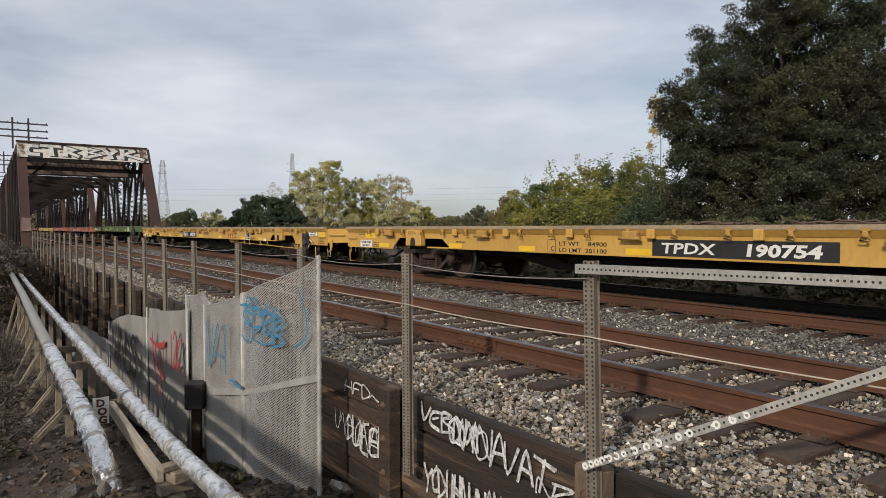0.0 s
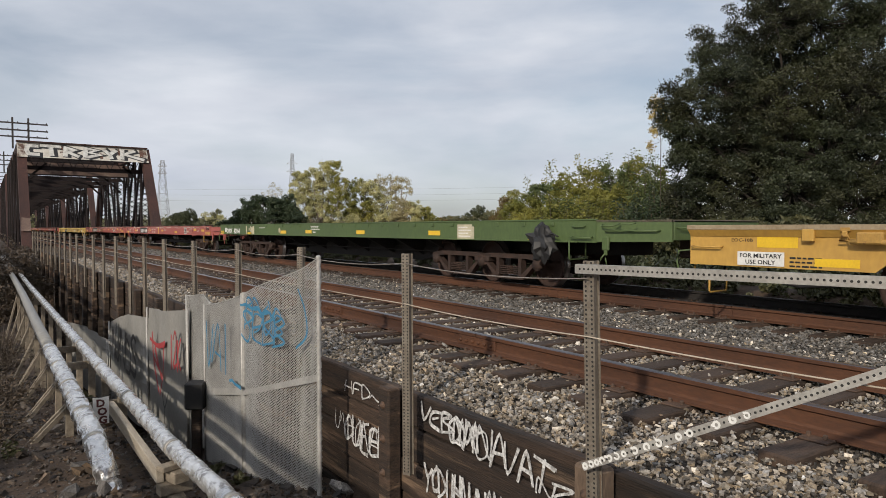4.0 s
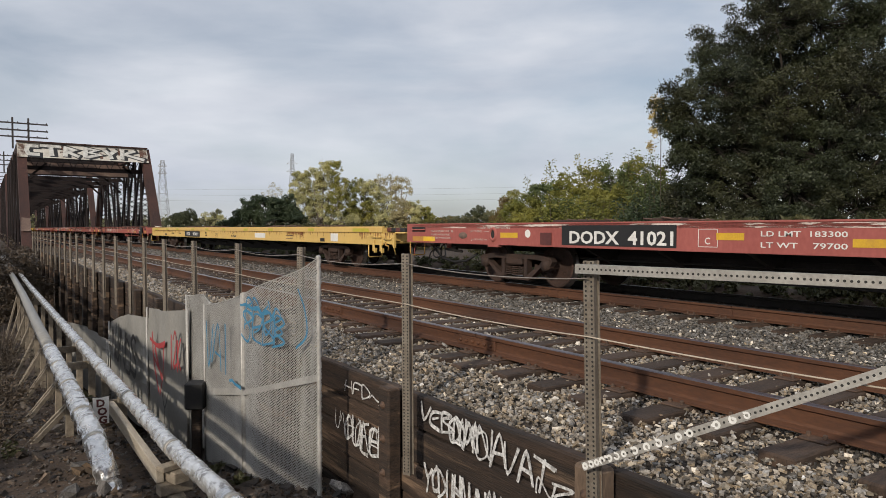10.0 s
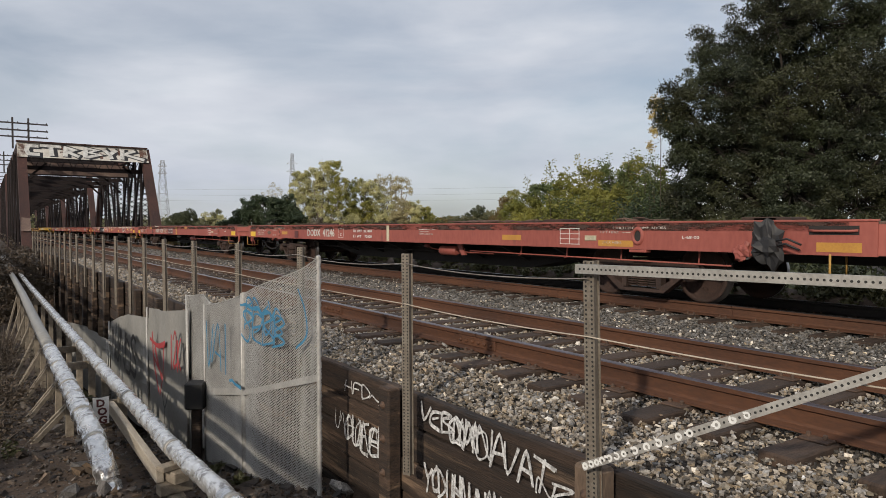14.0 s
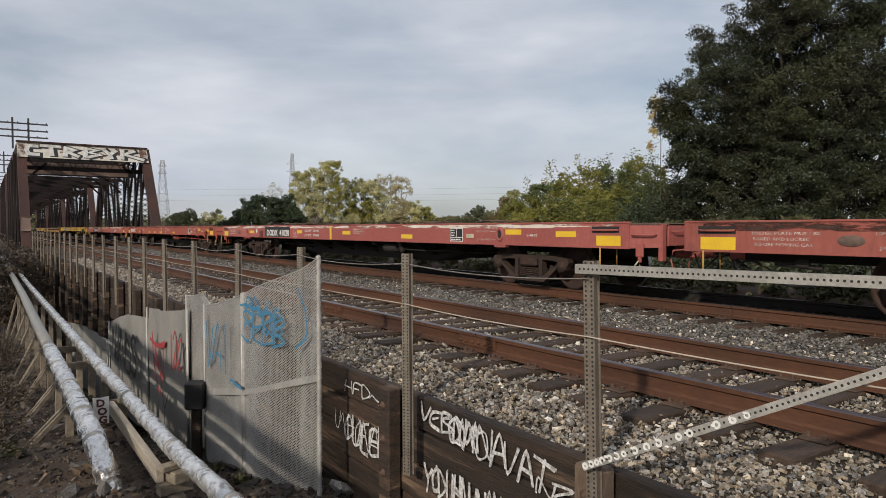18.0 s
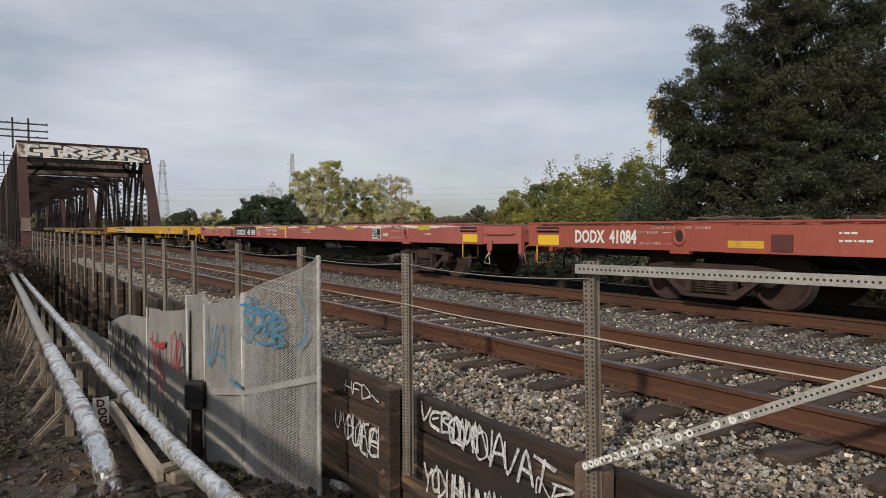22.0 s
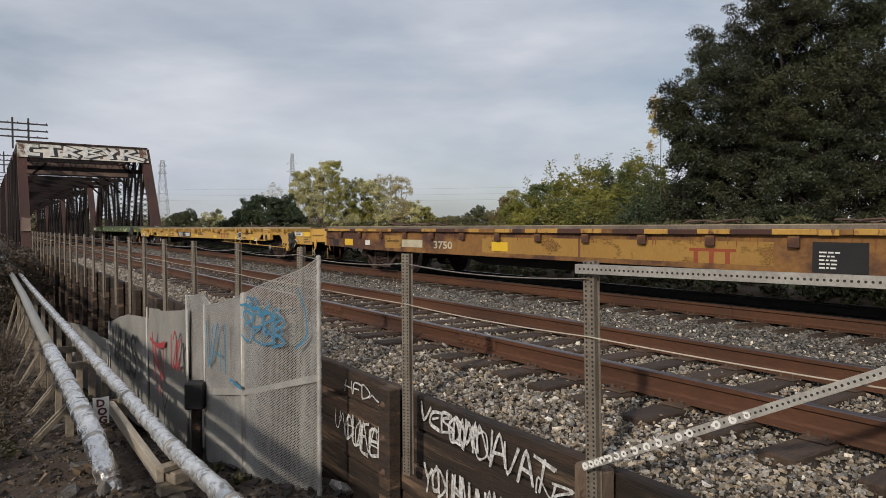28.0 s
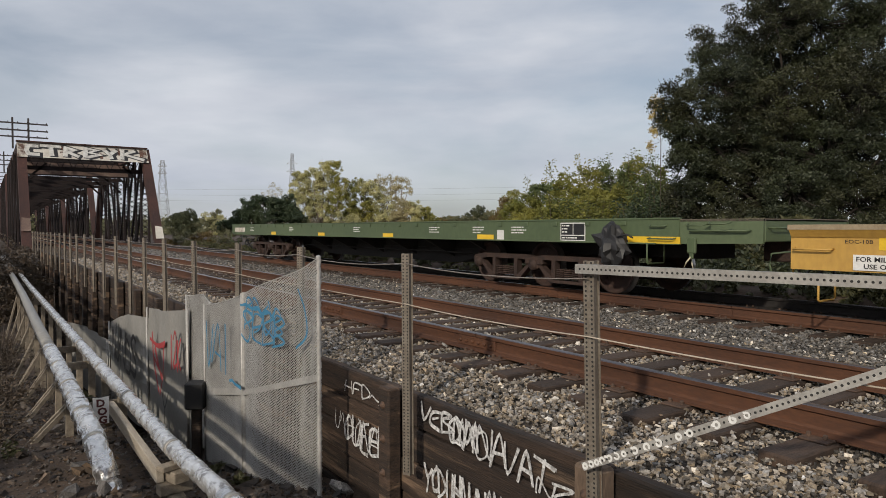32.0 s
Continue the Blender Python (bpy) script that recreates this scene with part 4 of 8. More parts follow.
part("plank", Shape().box(1.24, 1.31, 6.45, 9.3, PIPE_Z - 0.25, PIPE_Z - 0.11, 0.006), M_BEAM, beam)


def build_block_stack(x, y):
    z = ground_z(x, y)
    st = thing("block_stack", "stacked wooden blocks that carry the pipe", "blocks", "wooden pipe supports", at=(x, y, 0))
    top = PIPE_Z - 0.078
    k, i = z - 0.05, 0
    while k < top - 0.02:
        h = min(0.11, top - k)
        a, b = ((0.15, 0.06) if i % 2 else (0.07, 0.14))
        part("block", Shape().box(-a, a, -b, b, k, k + h - 0.004, 0.008, pose(0, 0, 0, 0, 0, 7 * i)), M_WOOD, st)
        k, i = k + h, i + 1


build_block_stack(1.40, 6.45)


def build_trestle(y, x0, x1):
    """Two posts and a cross bar under the pipes, with braces down the slope."""
    z0, z1 = ground_z(x0, y), ground_z(x1, y)
    t = thing("pipe_trestle", "thin wooden post frame with diagonal braces under the pipes", "trestle", "trestles under the pipes")
    part("post", Shape().box(x0 - 0.045, x0 + 0.045, y - 0.04, y + 0.04, z0 - 0.1, PIPE_Z - 0.10, 0.006), M_WOOD, t)
    part("post", Shape().box(x1 - 0.05, x1 + 0.05, y - 0.05, y + 0.05, z1 - 0.1, PIPE_Z - 0.085, 0.006), M_WOOD, t)
    if int(y * 10) % 2:
        part("cross_bar", Shape().box(x0 - 0.05, x1 + 0.1, y + 0.045, y + 0.085, PIPE_Z - 0.24, PIPE_Z - 0.12, 0.005), M_WOOD, t)
    foot = (x0 - 0.42, y - 0.1)
    for dy in (0.0, 0.16):
        fz = ground_z(foot[0], foot[1] + dy)
        part("brace", Shape().bar((x0, y + dy, PIPE_Z - 0.12), (foot[0], foot[1] + dy, fz - 0.03), 0.035, 0.05), M_WOOD, t)


for ty in (9.35, 10.85, 12.35, 14.1, 16.0, 18.2, 20.6, 23.5, 27.0):
    build_trestle(ty, 0.82 + 0.006 * max(ty - 12, 0), 1.41)


# ---- the bridge ----
def lattice(s, p, q, w, lace, up):
    """A built-up member: two flange bars with lacing between."""
    p, q, up = Vector(p), Vector(q), Vector(up)
    d = (q - p).normalized()
    side = d.cross(up).normalized() * (w / 2)
    for k in (-1, 1):
        s.bar(p + side * k, q + side * k, 0.14, 0.36, up)
    n = max(2, int((q - p).length / lace))
    for i in range(n):
        a, b = p + (q - p) * (i / n), p + (q - p) * ((i + 1) / n)
        s.bar(a - side, b + side, 0.06, 0.02, up)
        s.bar(a + side, b - side, 0.06, 0.02, up)


def build_span(y0, panels, panel, first):
    br = thing("truss_bridge", "rusty brown riveted steel through-truss railway bridge", "bridge", "bridge spans", "structure", at=(0, y0, 0))
    ln, top, bot = panels * panel, BRIDGE_TOP, -0.9
    for x in (BRIDGE_L, BRIDGE_R):
        inn = 1 if x == BRIDGE_L else -1
        for a, b in ((0, panel), (ln, ln - panel)):
            s = Shape()
            s.bar((x, a, bot), (x, b, top), 0.75, 0.62, (1, 0, 0))
            post = part("end_post", s, M_BRIDGE, br)
        part("top_chord", Shape().bar((x, panel, top), (x, ln - panel, top), 0.5, 0.5), M_BRIDGE, br)
        part("bottom_chord", Shape().bar((x, 0, bot), (x, ln, bot), 0.45, 0.5), M_BRIDGE, br)
        for i in range(1, panels):
            s = Shape()
            lattice(s, (x, i * panel, bot), (x, i * panel, top), 0.6, 0.45, (0, 1, 0))
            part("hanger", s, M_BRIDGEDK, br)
        for i in range(1, panels - 1):
            s = Shape()
            lattice(s, (x, (i + 0.5) * panel, bot), (x, (i + 0.5) * panel, (top + bot) / 2), 0.4, 0.4, (0, 1, 0))
            part("sub_hanger", s, M_BRIDGEDK, br)
            s = Shape()
            u, v = ((i, i + 1) if i < panels / 2 else (i + 1, i))
            lattice(s, (x, u * panel, top), (x, v * panel, bot), 0.46, 0.45, (0, 1, 0))
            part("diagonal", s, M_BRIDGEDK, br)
    for i in range(1, panels):
        y = i * panel
        s = Shape()
        s.bar((BRIDGE_L, y, top), (BRIDGE_R, y, top), 0.2, 0.3)
        s.bar((BRIDGE_L, y, top - 1.7), (BRIDGE_R, y, top - 1.7), 0.2, 0.32)
        n = 10
        for k in range(n):
            a, b = BRIDGE_L + (BRIDGE_R - BRIDGE_L) * k / n, BRIDGE_L + (BRIDGE_R - BRIDGE_L) * (k + 1) / n
            s.bar((a, y, top), (b, y, top - 1.7), 0.10, 0.05)
            s.bar((b, y, top), (a, y, top - 1.7), 0.10, 0.05)
        s.bar((BRIDGE_L, y, top - 2.9), (BRIDGE_L + 1.7, y, top - 1.3), 0.2, 0.16)
        s.bar((BRIDGE_R, y, top - 2.9), (BRIDGE_R - 1.7, y, top - 1.3), 0.2, 0.16)
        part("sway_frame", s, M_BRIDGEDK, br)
        part("top_strut", Shape().bar((BRIDGE_L, y + panel / 2, top), (BRIDGE_R, y + panel / 2, top), 0.25, 0.35), M_BRIDGEDK, br)
        part("floor_beam", Shape().box(BRIDGE_L, BRIDGE_R, y - 0.2, y + 0.2, -1.3, -0.35), M_BRIDGEDK, br)
        if i < panels - 1:
            s = Shape()
            s.bar((BRIDGE_L, y, top + 0.1), (BRIDGE_R, y + panel, top + 0.1), 0.2, 0.12)
            s.bar((BRIDGE_R, y, top + 0.1), (BRIDGE_L, y + panel, top + 0.1), 0.2, 0.12)
            part("top_bracing", s, M_BRIDGEDK, br)
    for tx in (NEAR_TRACK, FAR_TRACK):
        for sd in (-0.9, 0.9):
            part("stringer", Shape().box(tx + sd - 0.15, tx + sd + 0.15, 0, ln, -0.75, -0.36), M_BRIDGEDK, br)
    if first:
        # the portal: a deep plate painted white and sprayed with letters nobody can read
        zt, zb = top + 0.22, top - 1.0
        yy = panel - 0.35
        part("portal_plate", Shape().add([(BRIDGE_L - 0.3, yy, zt), (BRIDGE_R + 0.1, yy, zt), (BRIDGE_R + 0.1, yy - 1.0, zb), (BRIDGE_L - 0.3, yy - 1.0, zb),
                                          (BRIDGE_L - 0.3, yy + 0.1, zt), (BRIDGE_R + 0.1, yy + 0.1, zt), (BRIDGE_R + 0.1, yy - 0.9, zb), (BRIDGE_L - 0.3, yy - 0.9, zb)], BOX_F), M_PALE, br)
        for x, zz in ((BRIDGE_L, 0.9), (BRIDGE_R, 0.3)):
            part("paint_patch", Shape().add([(x - 0.3, panel * (zz + 0.9) / (top + 0.9) - 0.62, zz), (x + 0.3, panel * (zz + 0.9) / (top + 0.9) - 0.62, zz), (x + 0.3, panel * (zz + 1.8) / (top + 0.9) - 0.62, zz + 0.9), (x - 0.24, panel * (zz + 1.9) / (top + 0.9) - 0.62, zz + 1.0)], [(0, 1, 2, 3)]), M_SWAY if x == BRIDGE_L else M_PALE, br)
        # The sunlight on this plate is put into its paler brown.
        part("sway_plate", Shape().box(BRIDGE_L + 0.3, BRIDGE_R - 0.3, 2 * panel - 0.12, 2 * panel - 0.1, top - 1.75, top - 0.75), M_SWAY, br)
        part("portal_cap", Shape().box(BRIDGE_L - 0.35, BRIDGE_R + 0.15, yy - 0.2, yy + 0.3, zt, zt + 0.10), M_BRIDGE, br)
    else:
        yy = panel - 0.3
        part("portal_plate", Shape().box(BRIDGE_L, BRIDGE_R, yy - 0.1, yy, top - 1.3, top - 0.1), M_BRIDGEDK, br)
    return br


SPAN_PANELS, SPAN_PANEL = 6, 6.1
for k in range(6):
    build_span(BRIDGE_Y + k * (SPAN_PANELS * SPAN_PANEL + 0.4), SPAN_PANELS, SPAN_PANEL, k == 0)


def build_pole_bracket(y, z):
    p = thing("pole_bracket", "dark twin-post line bracket with three crossarms on the truss", "utility bracket", "line brackets on the bridge", at=(BRIDGE_L, y, z))
    for x in (-0.42, 0.7):
        part("bracket_post", Shape().box(x - 0.07, x + 0.07, -0.07, 0.07, 0, 2.55), M_POLE, p)
    for h in (2.03, 1.46, 0.92):
        arm = part("crossarm", Shape().box(-2.2, 2.1, -0.13, -0.05, h, h + 0.11), M_POLE, p)
        for x in np.linspace(-2.1, 2.0, 7):
            part("insulator", Shape().tube([(x, -0.09, h + 0.11), (x, -0.09, h + 0.2)], 0.03, 6), M_POLE, arm)


for y in (66, 96, 126, 156):
    build_pole_bracket(y, BRIDGE_TOP + 0.1)


# ---- plants ----
def leaf_cloud(name, centres, radii, count, size, mat, seed, squash=0.8, hollow=0.55):
    """Small two-triangle leaves scattered in many overlapping clumps."""
    rng = np.random.default_rng(seed)
    centres, radii = np.asarray(centres, float), np.asarray(radii, float)
    w = radii ** 2 / (radii ** 2).sum()
    which = rng.choice(len(centres), count, p=w)
    d = rng.normal(size=(count, 3))
    d /= np.linalg.norm(d, axis=1)[:, None]
    rad = (hollow + (1 - hollow) * rng.uniform(0, 1, count) ** 0.6) * (1 + 0.10 * rng.normal(size=count))
    p = centres[which] + d * rad[:, None] * radii[which][:, None] * np.array([1, 1, squash])
    a, b = rng.normal(size=(count, 3)), rng.normal(size=(count, 3))
    a /= np.linalg.norm(a, axis=1)[:, None]
    b -= a * (a * b).sum(1)[:, None]
    b /= np.linalg.norm(b, axis=1)[:, None]
    s = size * rng.uniform(0.5, 1.3, count)[:, None]
    v = np.stack([p - a * s, p + b * s * 0.45, p + a * s, p - b * s * 0.45], 1).reshape(-1, 3)
    f = np.arange(count * 4).reshape(-1, 4)
    return raw_mesh(name, v, f, mat)


def branch_tree(s, p, d, length, r, depth, rng, ends, spread=0.6):
    q = p + d * length
    mid = p + d * length * 0.5 + Vector((rng.uniform(-1, 1), rng.uniform(-1, 1), 0)) * length * 0.06
    s.tube([p, mid, q], [r, r * 0.85, r * 0.68], 6 if r > 0.03 else 4, False)
    ends.append((q, length))
    if depth:
        for i in range(rng.choice((2, 3, 3))):
            nd = (d + Vector((rng.uniform(-1, 1), rng.uniform(-1, 1), rng.uniform(-0.35, 0.7))) * spread).normalized()
            branch_tree(s, p + d * length * rng.uniform(0.65, 1), nd, length * rng.uniform(0.6, 0.8), r * 0.6, depth - 1, rng, ends, spread)


def build_tree(x, y, height, spread, mat, label, seed, leaves, size, name="tree", clumps=40, low=0.1, squash=0.8, category="tree", base=None, flare=0.6, depth=3, clump=0.2, group=""):
    """A tapered trunk with limbs, and a crown of leaves in clumps round their ends and over the whole outline."""
    rng = random.Random(seed)
    z = ground_z(x, y) if base is None else base
    t = thing(name, label, category, group, at=(x, y, z - 0.05))
    s, ends = Shape(), []
    branch_tree(s, Vector((0, 0, 0)), Vector((rng.uniform(-0.08, 0.08), rng.uniform(-0.08, 0.08), 1)).normalized(), height * 0.33, height * 0.022, depth, rng, ends, flare)
    part("trunk", s, M_BARK, t)
    cs, rs = [], []
    for q, ln in ends[1:]:
        k = Vector((q.x / max(spread, abs(q.x)), q.y / max(spread, abs(q.y)), 1))
        cs.append((q.x * k.x, q.y * k.y, min(q.z, height * 0.97)))
        rs.append(clump * height * rng.uniform(0.35, 0.7))
    for i in range(clumps):
        a, u = rng.uniform(0, 6.283), rng.uniform(0, 1)
        zz = low + (0.94 - low) * rng.random()
        wide = math.sin(math.pi * min(0.99, (zz - low * 0.6) / (1.03 - low * 0.6)) ** 0.75) ** 0.6
        r = spread * wide * (0.55 + 0.45 * u ** 0.5) * rng.uniform(0.75, 1.05)
        cs.append((r * math.cos(a), r * math.sin(a), zz * height))
        rs.append(clump * height * rng.uniform(0.4, 0.95))
    part("crown", leaf_cloud("crown", cs, rs, int(leaves * 0.75), size * 1.12, mat, seed, squash), mat, t)
    return t
def at_px(px, depth):
    """Plan place that many metres ahead, seen px to the side of the middle of the view."""
    k = px / 1200.0
    th = radians(34.05)
    return (depth * (math.sin(th) + k * math.cos(th)), depth * (math.cos(th) - k * math.sin(th)))


ACROSS = Vector((math.cos(radians(34.05)), -math.sin(radians(34.05)), 0))
BACK = Vector((math.sin(radians(34.05)), math.cos(radians(34.05)), 0))


def lobed_tree(px, depth, lobes, mats, label, seed, leaves, size, name="tree", category="tree", clump=0.3, open_=0.0, twigs=0, base=-0.75, group="", bark=None, thick=0.16, fork_at=0.22):
    """A tree whose limbs lead to rounded lobes of foliage. lobes: (across, up, back, radius) from its foot; each is a
    shell of small leaf clumps on fine branches. open_: the share of a lobe that stays bare; twigs: bare shoots on the outline."""
    rng, nr = random.Random(seed), np.random.default_rng(seed)
    x, y = at_px(px, depth)
    t = thing(name, label, category, group, at=(x, y, base - 0.05))
    s = Shape()
    tall = max(u for _, u, _, _ in lobes)
    fork = Vector((0, 0, min(1.6, fork_at * tall) if fork_at < 0.5 else fork_at * tall))
    s.tube([(0, 0, -0.1), fork * 0.5 + Vector((0.05, 0.03, 0)), fork], [thick * 1.35, thick * 1.1, thick], 8, False)
    crowns = {}
    for k, (a, u, b, r) in enumerate(lobes):
        c = ACROSS * a + BACK * (b + rng.uniform(-0.2, 0.2) * r) + Vector((0, 0, u))
        bend = fork.lerp(c, 0.5) + Vector((rng.uniform(-0.2, 0.2), rng.uniform(-0.2, 0.2), -0.12 * (c - fork).length * 0.5))
        s.tube([fork, bend, c], [thick * 0.55, thick * 0.4, thick * 0.2], 6, False)
        n = max(8, int((1 - open_) * 5.0 * (r / clump) ** 2))
        cs, rs = crowns.setdefault(k % len(mats), ([], []))
        for i in range(n):
            d = Vector((rng.gauss(0, 1), rng.gauss(0, 1), rng.gauss(0.25, 1))).normalized()
            far = r * rng.uniform(0.5, 1.08)
            q = c + Vector((d.x, d.y, d.z * 0.9)) * far
            q.z = max(q.z, 0.15)
            cs.append(tuple(q))
            rs.append(clump * rng.uniform(0.45, 1.05))
            if i % 2 == 0:
                s.tube([c.lerp(q, 0.25), c.lerp(q, 0.65) + Vector((0, 0, -0.04)), q], [thick * 0.10, thick * 0.06, thick * 0.02], 4, False)
        for i in range(twigs):
            d = Vector((rng.gauss(0, 1), rng.gauss(0, 1), abs(rng.gauss(0.8, 0.6)))).normalized()
            q = c + d * r
            s.tube([c + d * r * 0.7, q, q + (d + Vector((0, 0, 0.6))).normalized() * rng.uniform(0.2, 0.45)], [thick * 0.07, thick * 0.05, thick * 0.02], 4, False)
    part("trunk", s, bark or M_BARK, t)
    whole = sum(r * r for _, rs in crowns.values() for r in rs)
    for k, (cs, rs) in crowns.items():
        part("crown", leaf_cloud("crown", cs, rs, int(leaves * sum(r * r for r in rs) / whole), size, mats[k], seed + k, 0.8, 0.25), mats[k], t)
    return t


def thicket(px, depth, height, spread, stems, mat, label, seed, per_stem, size, group="", base=-0.75, bare=0.3, name="shrub", category="shrub"):
    """A shrub of upright shoots that fan out from one root, each leafy along its upper part."""
    rng, nr = random.Random(seed), np.random.default_rng(seed)
    x, y = at_px(px, depth)
    t = thing(name, label, category, group, at=(x, y, base - 0.05))
    s, pts, ways, sizes = Shape(), [], [], []
    for i in range(stems):
        a, u = rng.uniform(0, 6.283), rng.random() ** 0.6
        foot = Vector((math.cos(a), math.sin(a), 0)) * spread * 0.45 * u
        h = height * (1 - 0.45 * u ** 2) * rng.uniform(0.62, 1.04)
        tip = foot * 1.9 + Vector((rng.uniform(-0.2, 0.2), rng.uniform(-0.2, 0.2), h))
        mid = foot.lerp(tip, 0.5) + Vector((rng.uniform(-0.12, 0.12), rng.uniform(-0.12, 0.12), 0.08 * h))
        curve = [(1 - k) ** 2 * foot + 2 * k * (1 - k) * mid + k * k * tip for k in (0, 0.25, 0.5, 0.75, 1)]
        s.tube(curve, [0.022, 0.018, 0.013, 0.008, 0.004], 4, False)
        for k in range(per_stem):
            q = bare + (1.0 - bare) * k / per_stem
            c = (1 - q) ** 2 * foot + 2 * q * (1 - q) * mid + q * q * tip
            out = Vector((rng.gauss(0, 1), rng.gauss(0, 1), rng.uniform(-0.5, 0.8))).normalized()
            reach = rng.random() * (0.5 if q < 0.7 else 0.55 * (1.25 - q))
            pts.append(c + out * reach)
            ways.append((out + Vector((0, 0, rng.uniform(-0.6, 0.3)))).normalized())
            sizes.append(size * rng.uniform(0.6, 1.25))
    part("stem_fan", s, M_BARK, t)["kind"] = "stuff"
    p, a = np.array(pts), np.array(ways)
    b = nr.normal(size=p.shape)
    b -= a * (a * b).sum(1)[:, None]
    b /= np.linalg.norm(b, axis=1)[:, None]
    z = np.array(sizes)[:, None]
    v = np.stack([p, p + a * z + b * z * 0.5, p + a * z * 2, p + a * z - b * z * 0.5], 1).reshape(-1, 3)
    part("crown", raw_mesh("crown", v, np.arange(len(v)).reshape(-1, 4), mat), mat, t)
    return t


# the great oak and the shrubs beyond the tracks
lobed_tree(650, 27, [(-4.75, 3.85, 0.2, 0.76), (-5.1, 4.5, 0.3, 0.5), (-5.53, 6.94, 0, 0.77), (-5.36, 6.1, 0.3, 0.77), (-5.15, 5.27, 0.2, 0.68), (-4.14, 9.25, 0.5, 0.63), (-4.46, 4.19, 0, 0.9), (-4.14, 3.07, 0.5, 1.12), (-3.35, 2.05, -1, 1.01), (-4.7, 2.05, 0.8, 0.81), (-2.34, 7.57, 2.4, 1.57), (-0.32, 9.59, 3, 1.91), (-2.34, 4.87, 2.6, 1.91), (0.36, 5.54, 3, 2.25), (2.16, 7.57, 3, 2.25), (2.83, 4.19, 2.8, 2.47), (-0.32, 3.07, 2.4, 2.02), (-4.93, 3.29, 1.2, 0.68), (1.49, 1.72, -2, 1.35), (-0.77, 1.72, -2, 1.24), (-5.0, 6.78, 0, 1.17), (-4.41, 5.54, 0.6, 1.08), (-3.35, 8.47, 0.5, 1.4), (-1.62, 9.93, 0, 1.8), (-3.8, 7.23, -0.8, 1.24), (-3.19, 5.05, -0.4, 1.57), (-2.0, 6.44, -1, 1.8), (-0.88, 8.02, 1.2, 1.91), (0.47, 9.93, 0.5, 2.02), (0.81, 6.67, -1.4, 2.14), (2.38, 8.47, 0, 2.14), (-0.2, 4.53, -1.6, 1.91), (-3.24, 3.4, -0.6, 1.4), (-1.78, 3.18, -1.8, 1.4), (1.94, 4.87, -2, 2.14), (0.36, 2.62, -2.2, 1.57), (3.73, 6.67, -1, 2.47), (3.73, 3.29, -2, 2.25), (2.16, 2.5, -2.6, 1.57), (-0.09, 11.84, 1, 1.8), (2.38, 11.17, 0.6, 2.02), (4.18, 10.04, 0.4, 2.25), (-0.77, 5.54, 1.8, 1.35), (-2.34, 1.72, -2.2, 1.24)],
           [M_OAK, M_OAK, M_OAKWARM], "great dark evergreen oak with a dense ragged crown", 11, 560000, 0.052, "oak_tree", "tree", 0.40, 0.0, 2, bark=M_OAKBARK, thick=0.2)
lobed_tree(384, 30, [(-0.05, 6.95, 0, 0.5), (-0.2, 7.33, 0, 0.35), (0.12, 6.4, 0, 0.45), (-0.3, 6.08, 0, 0.25), (-0.45, 5.5, 0, 0.2)],
           [M_GOLD], "slim tree with golden autumn leaves behind the oak", 14, 2200, 0.05, clump=0.2, open_=0.2, thick=0.016, fork_at=0.78)
lobed_tree(270, 33, [(-4.1, 2.57, 0, 0.6), (-3.27, 3.06, 0, 0.72), (-2.45, 3.48, 0.3, 0.77), (-2.58, 2.38, -0.5, 0.77), (-1.48, 3.75, 0.2, 0.83), (-1.35, 2.65, -0.5, 0.88), (-0.39, 4.03, 0.2, 0.83), (-0.11, 2.93, -0.5, 0.93), (0.85, 4.3, 0.3, 0.83), (1.13, 3.2, -0.4, 0.93), (1.95, 4.58, 0.2, 0.77), (2.37, 3.48, -0.3, 0.93), (3.05, 4.44, 0.6, 0.66), (3.46, 3.34, 0, 0.88), (4.15, 2.65, -0.5, 0.83), (1.26, 2.24, -0.8, 0.72), (2.64, 2.24, -0.8, 0.77), (-0.39, 2.1, -0.8, 0.66), (-1.9, 2.02, -0.8, 0.6), (-3.55, 2.02, -0.8, 0.6), (4.29, 3.61, 0.4, 0.66)],
           [M_OLIVE, M_OLIVE, M_SHRUBGREEN], "broad olive-green thicket beyond the train", 19, 52000, 0.06, "thicket", "shrub", 0.26, 0.1, thick=0.05)
SHOOTS = "leafy shrub of upright shoots turning olive and yellow"
for i, (px, dep, h, sp, n, mat) in enumerate(((185, 35, 4.9, 1.5, 34, M_OLIVE), (245, 34, 5.15, 1.6, 40, M_OLIVELIGHT), (155, 37, 4.1, 1.6, 36, M_OLIVE), (285, 33.5, 5.0, 1.6, 42, M_SHRUBGREEN), (325, 33, 5.1, 1.7, 46, M_SHRUBGREEN),
                                         (365, 32, 5.0, 1.7, 46, M_SHRUBGREEN), (400, 30, 4.1, 1.8, 44, M_BUSH), (210, 31, 3.3, 1.9, 40, M_OLIVE), (270, 30.5, 3.4, 1.9, 40, M_OLIVE), (335, 29.5, 3.1, 1.9, 40, M_BUSH), (125, 38, 3.2, 1.7, 30, M_OLIVE), (440, 27.5, 3.2, 1.8, 36, M_OAKWARM))):
    thicket(px, dep, h * 1.13, sp, n - 6, mat, SHOOTS, 20 + i, 230, 0.066, "shrubs beyond the train", bare=0.12)
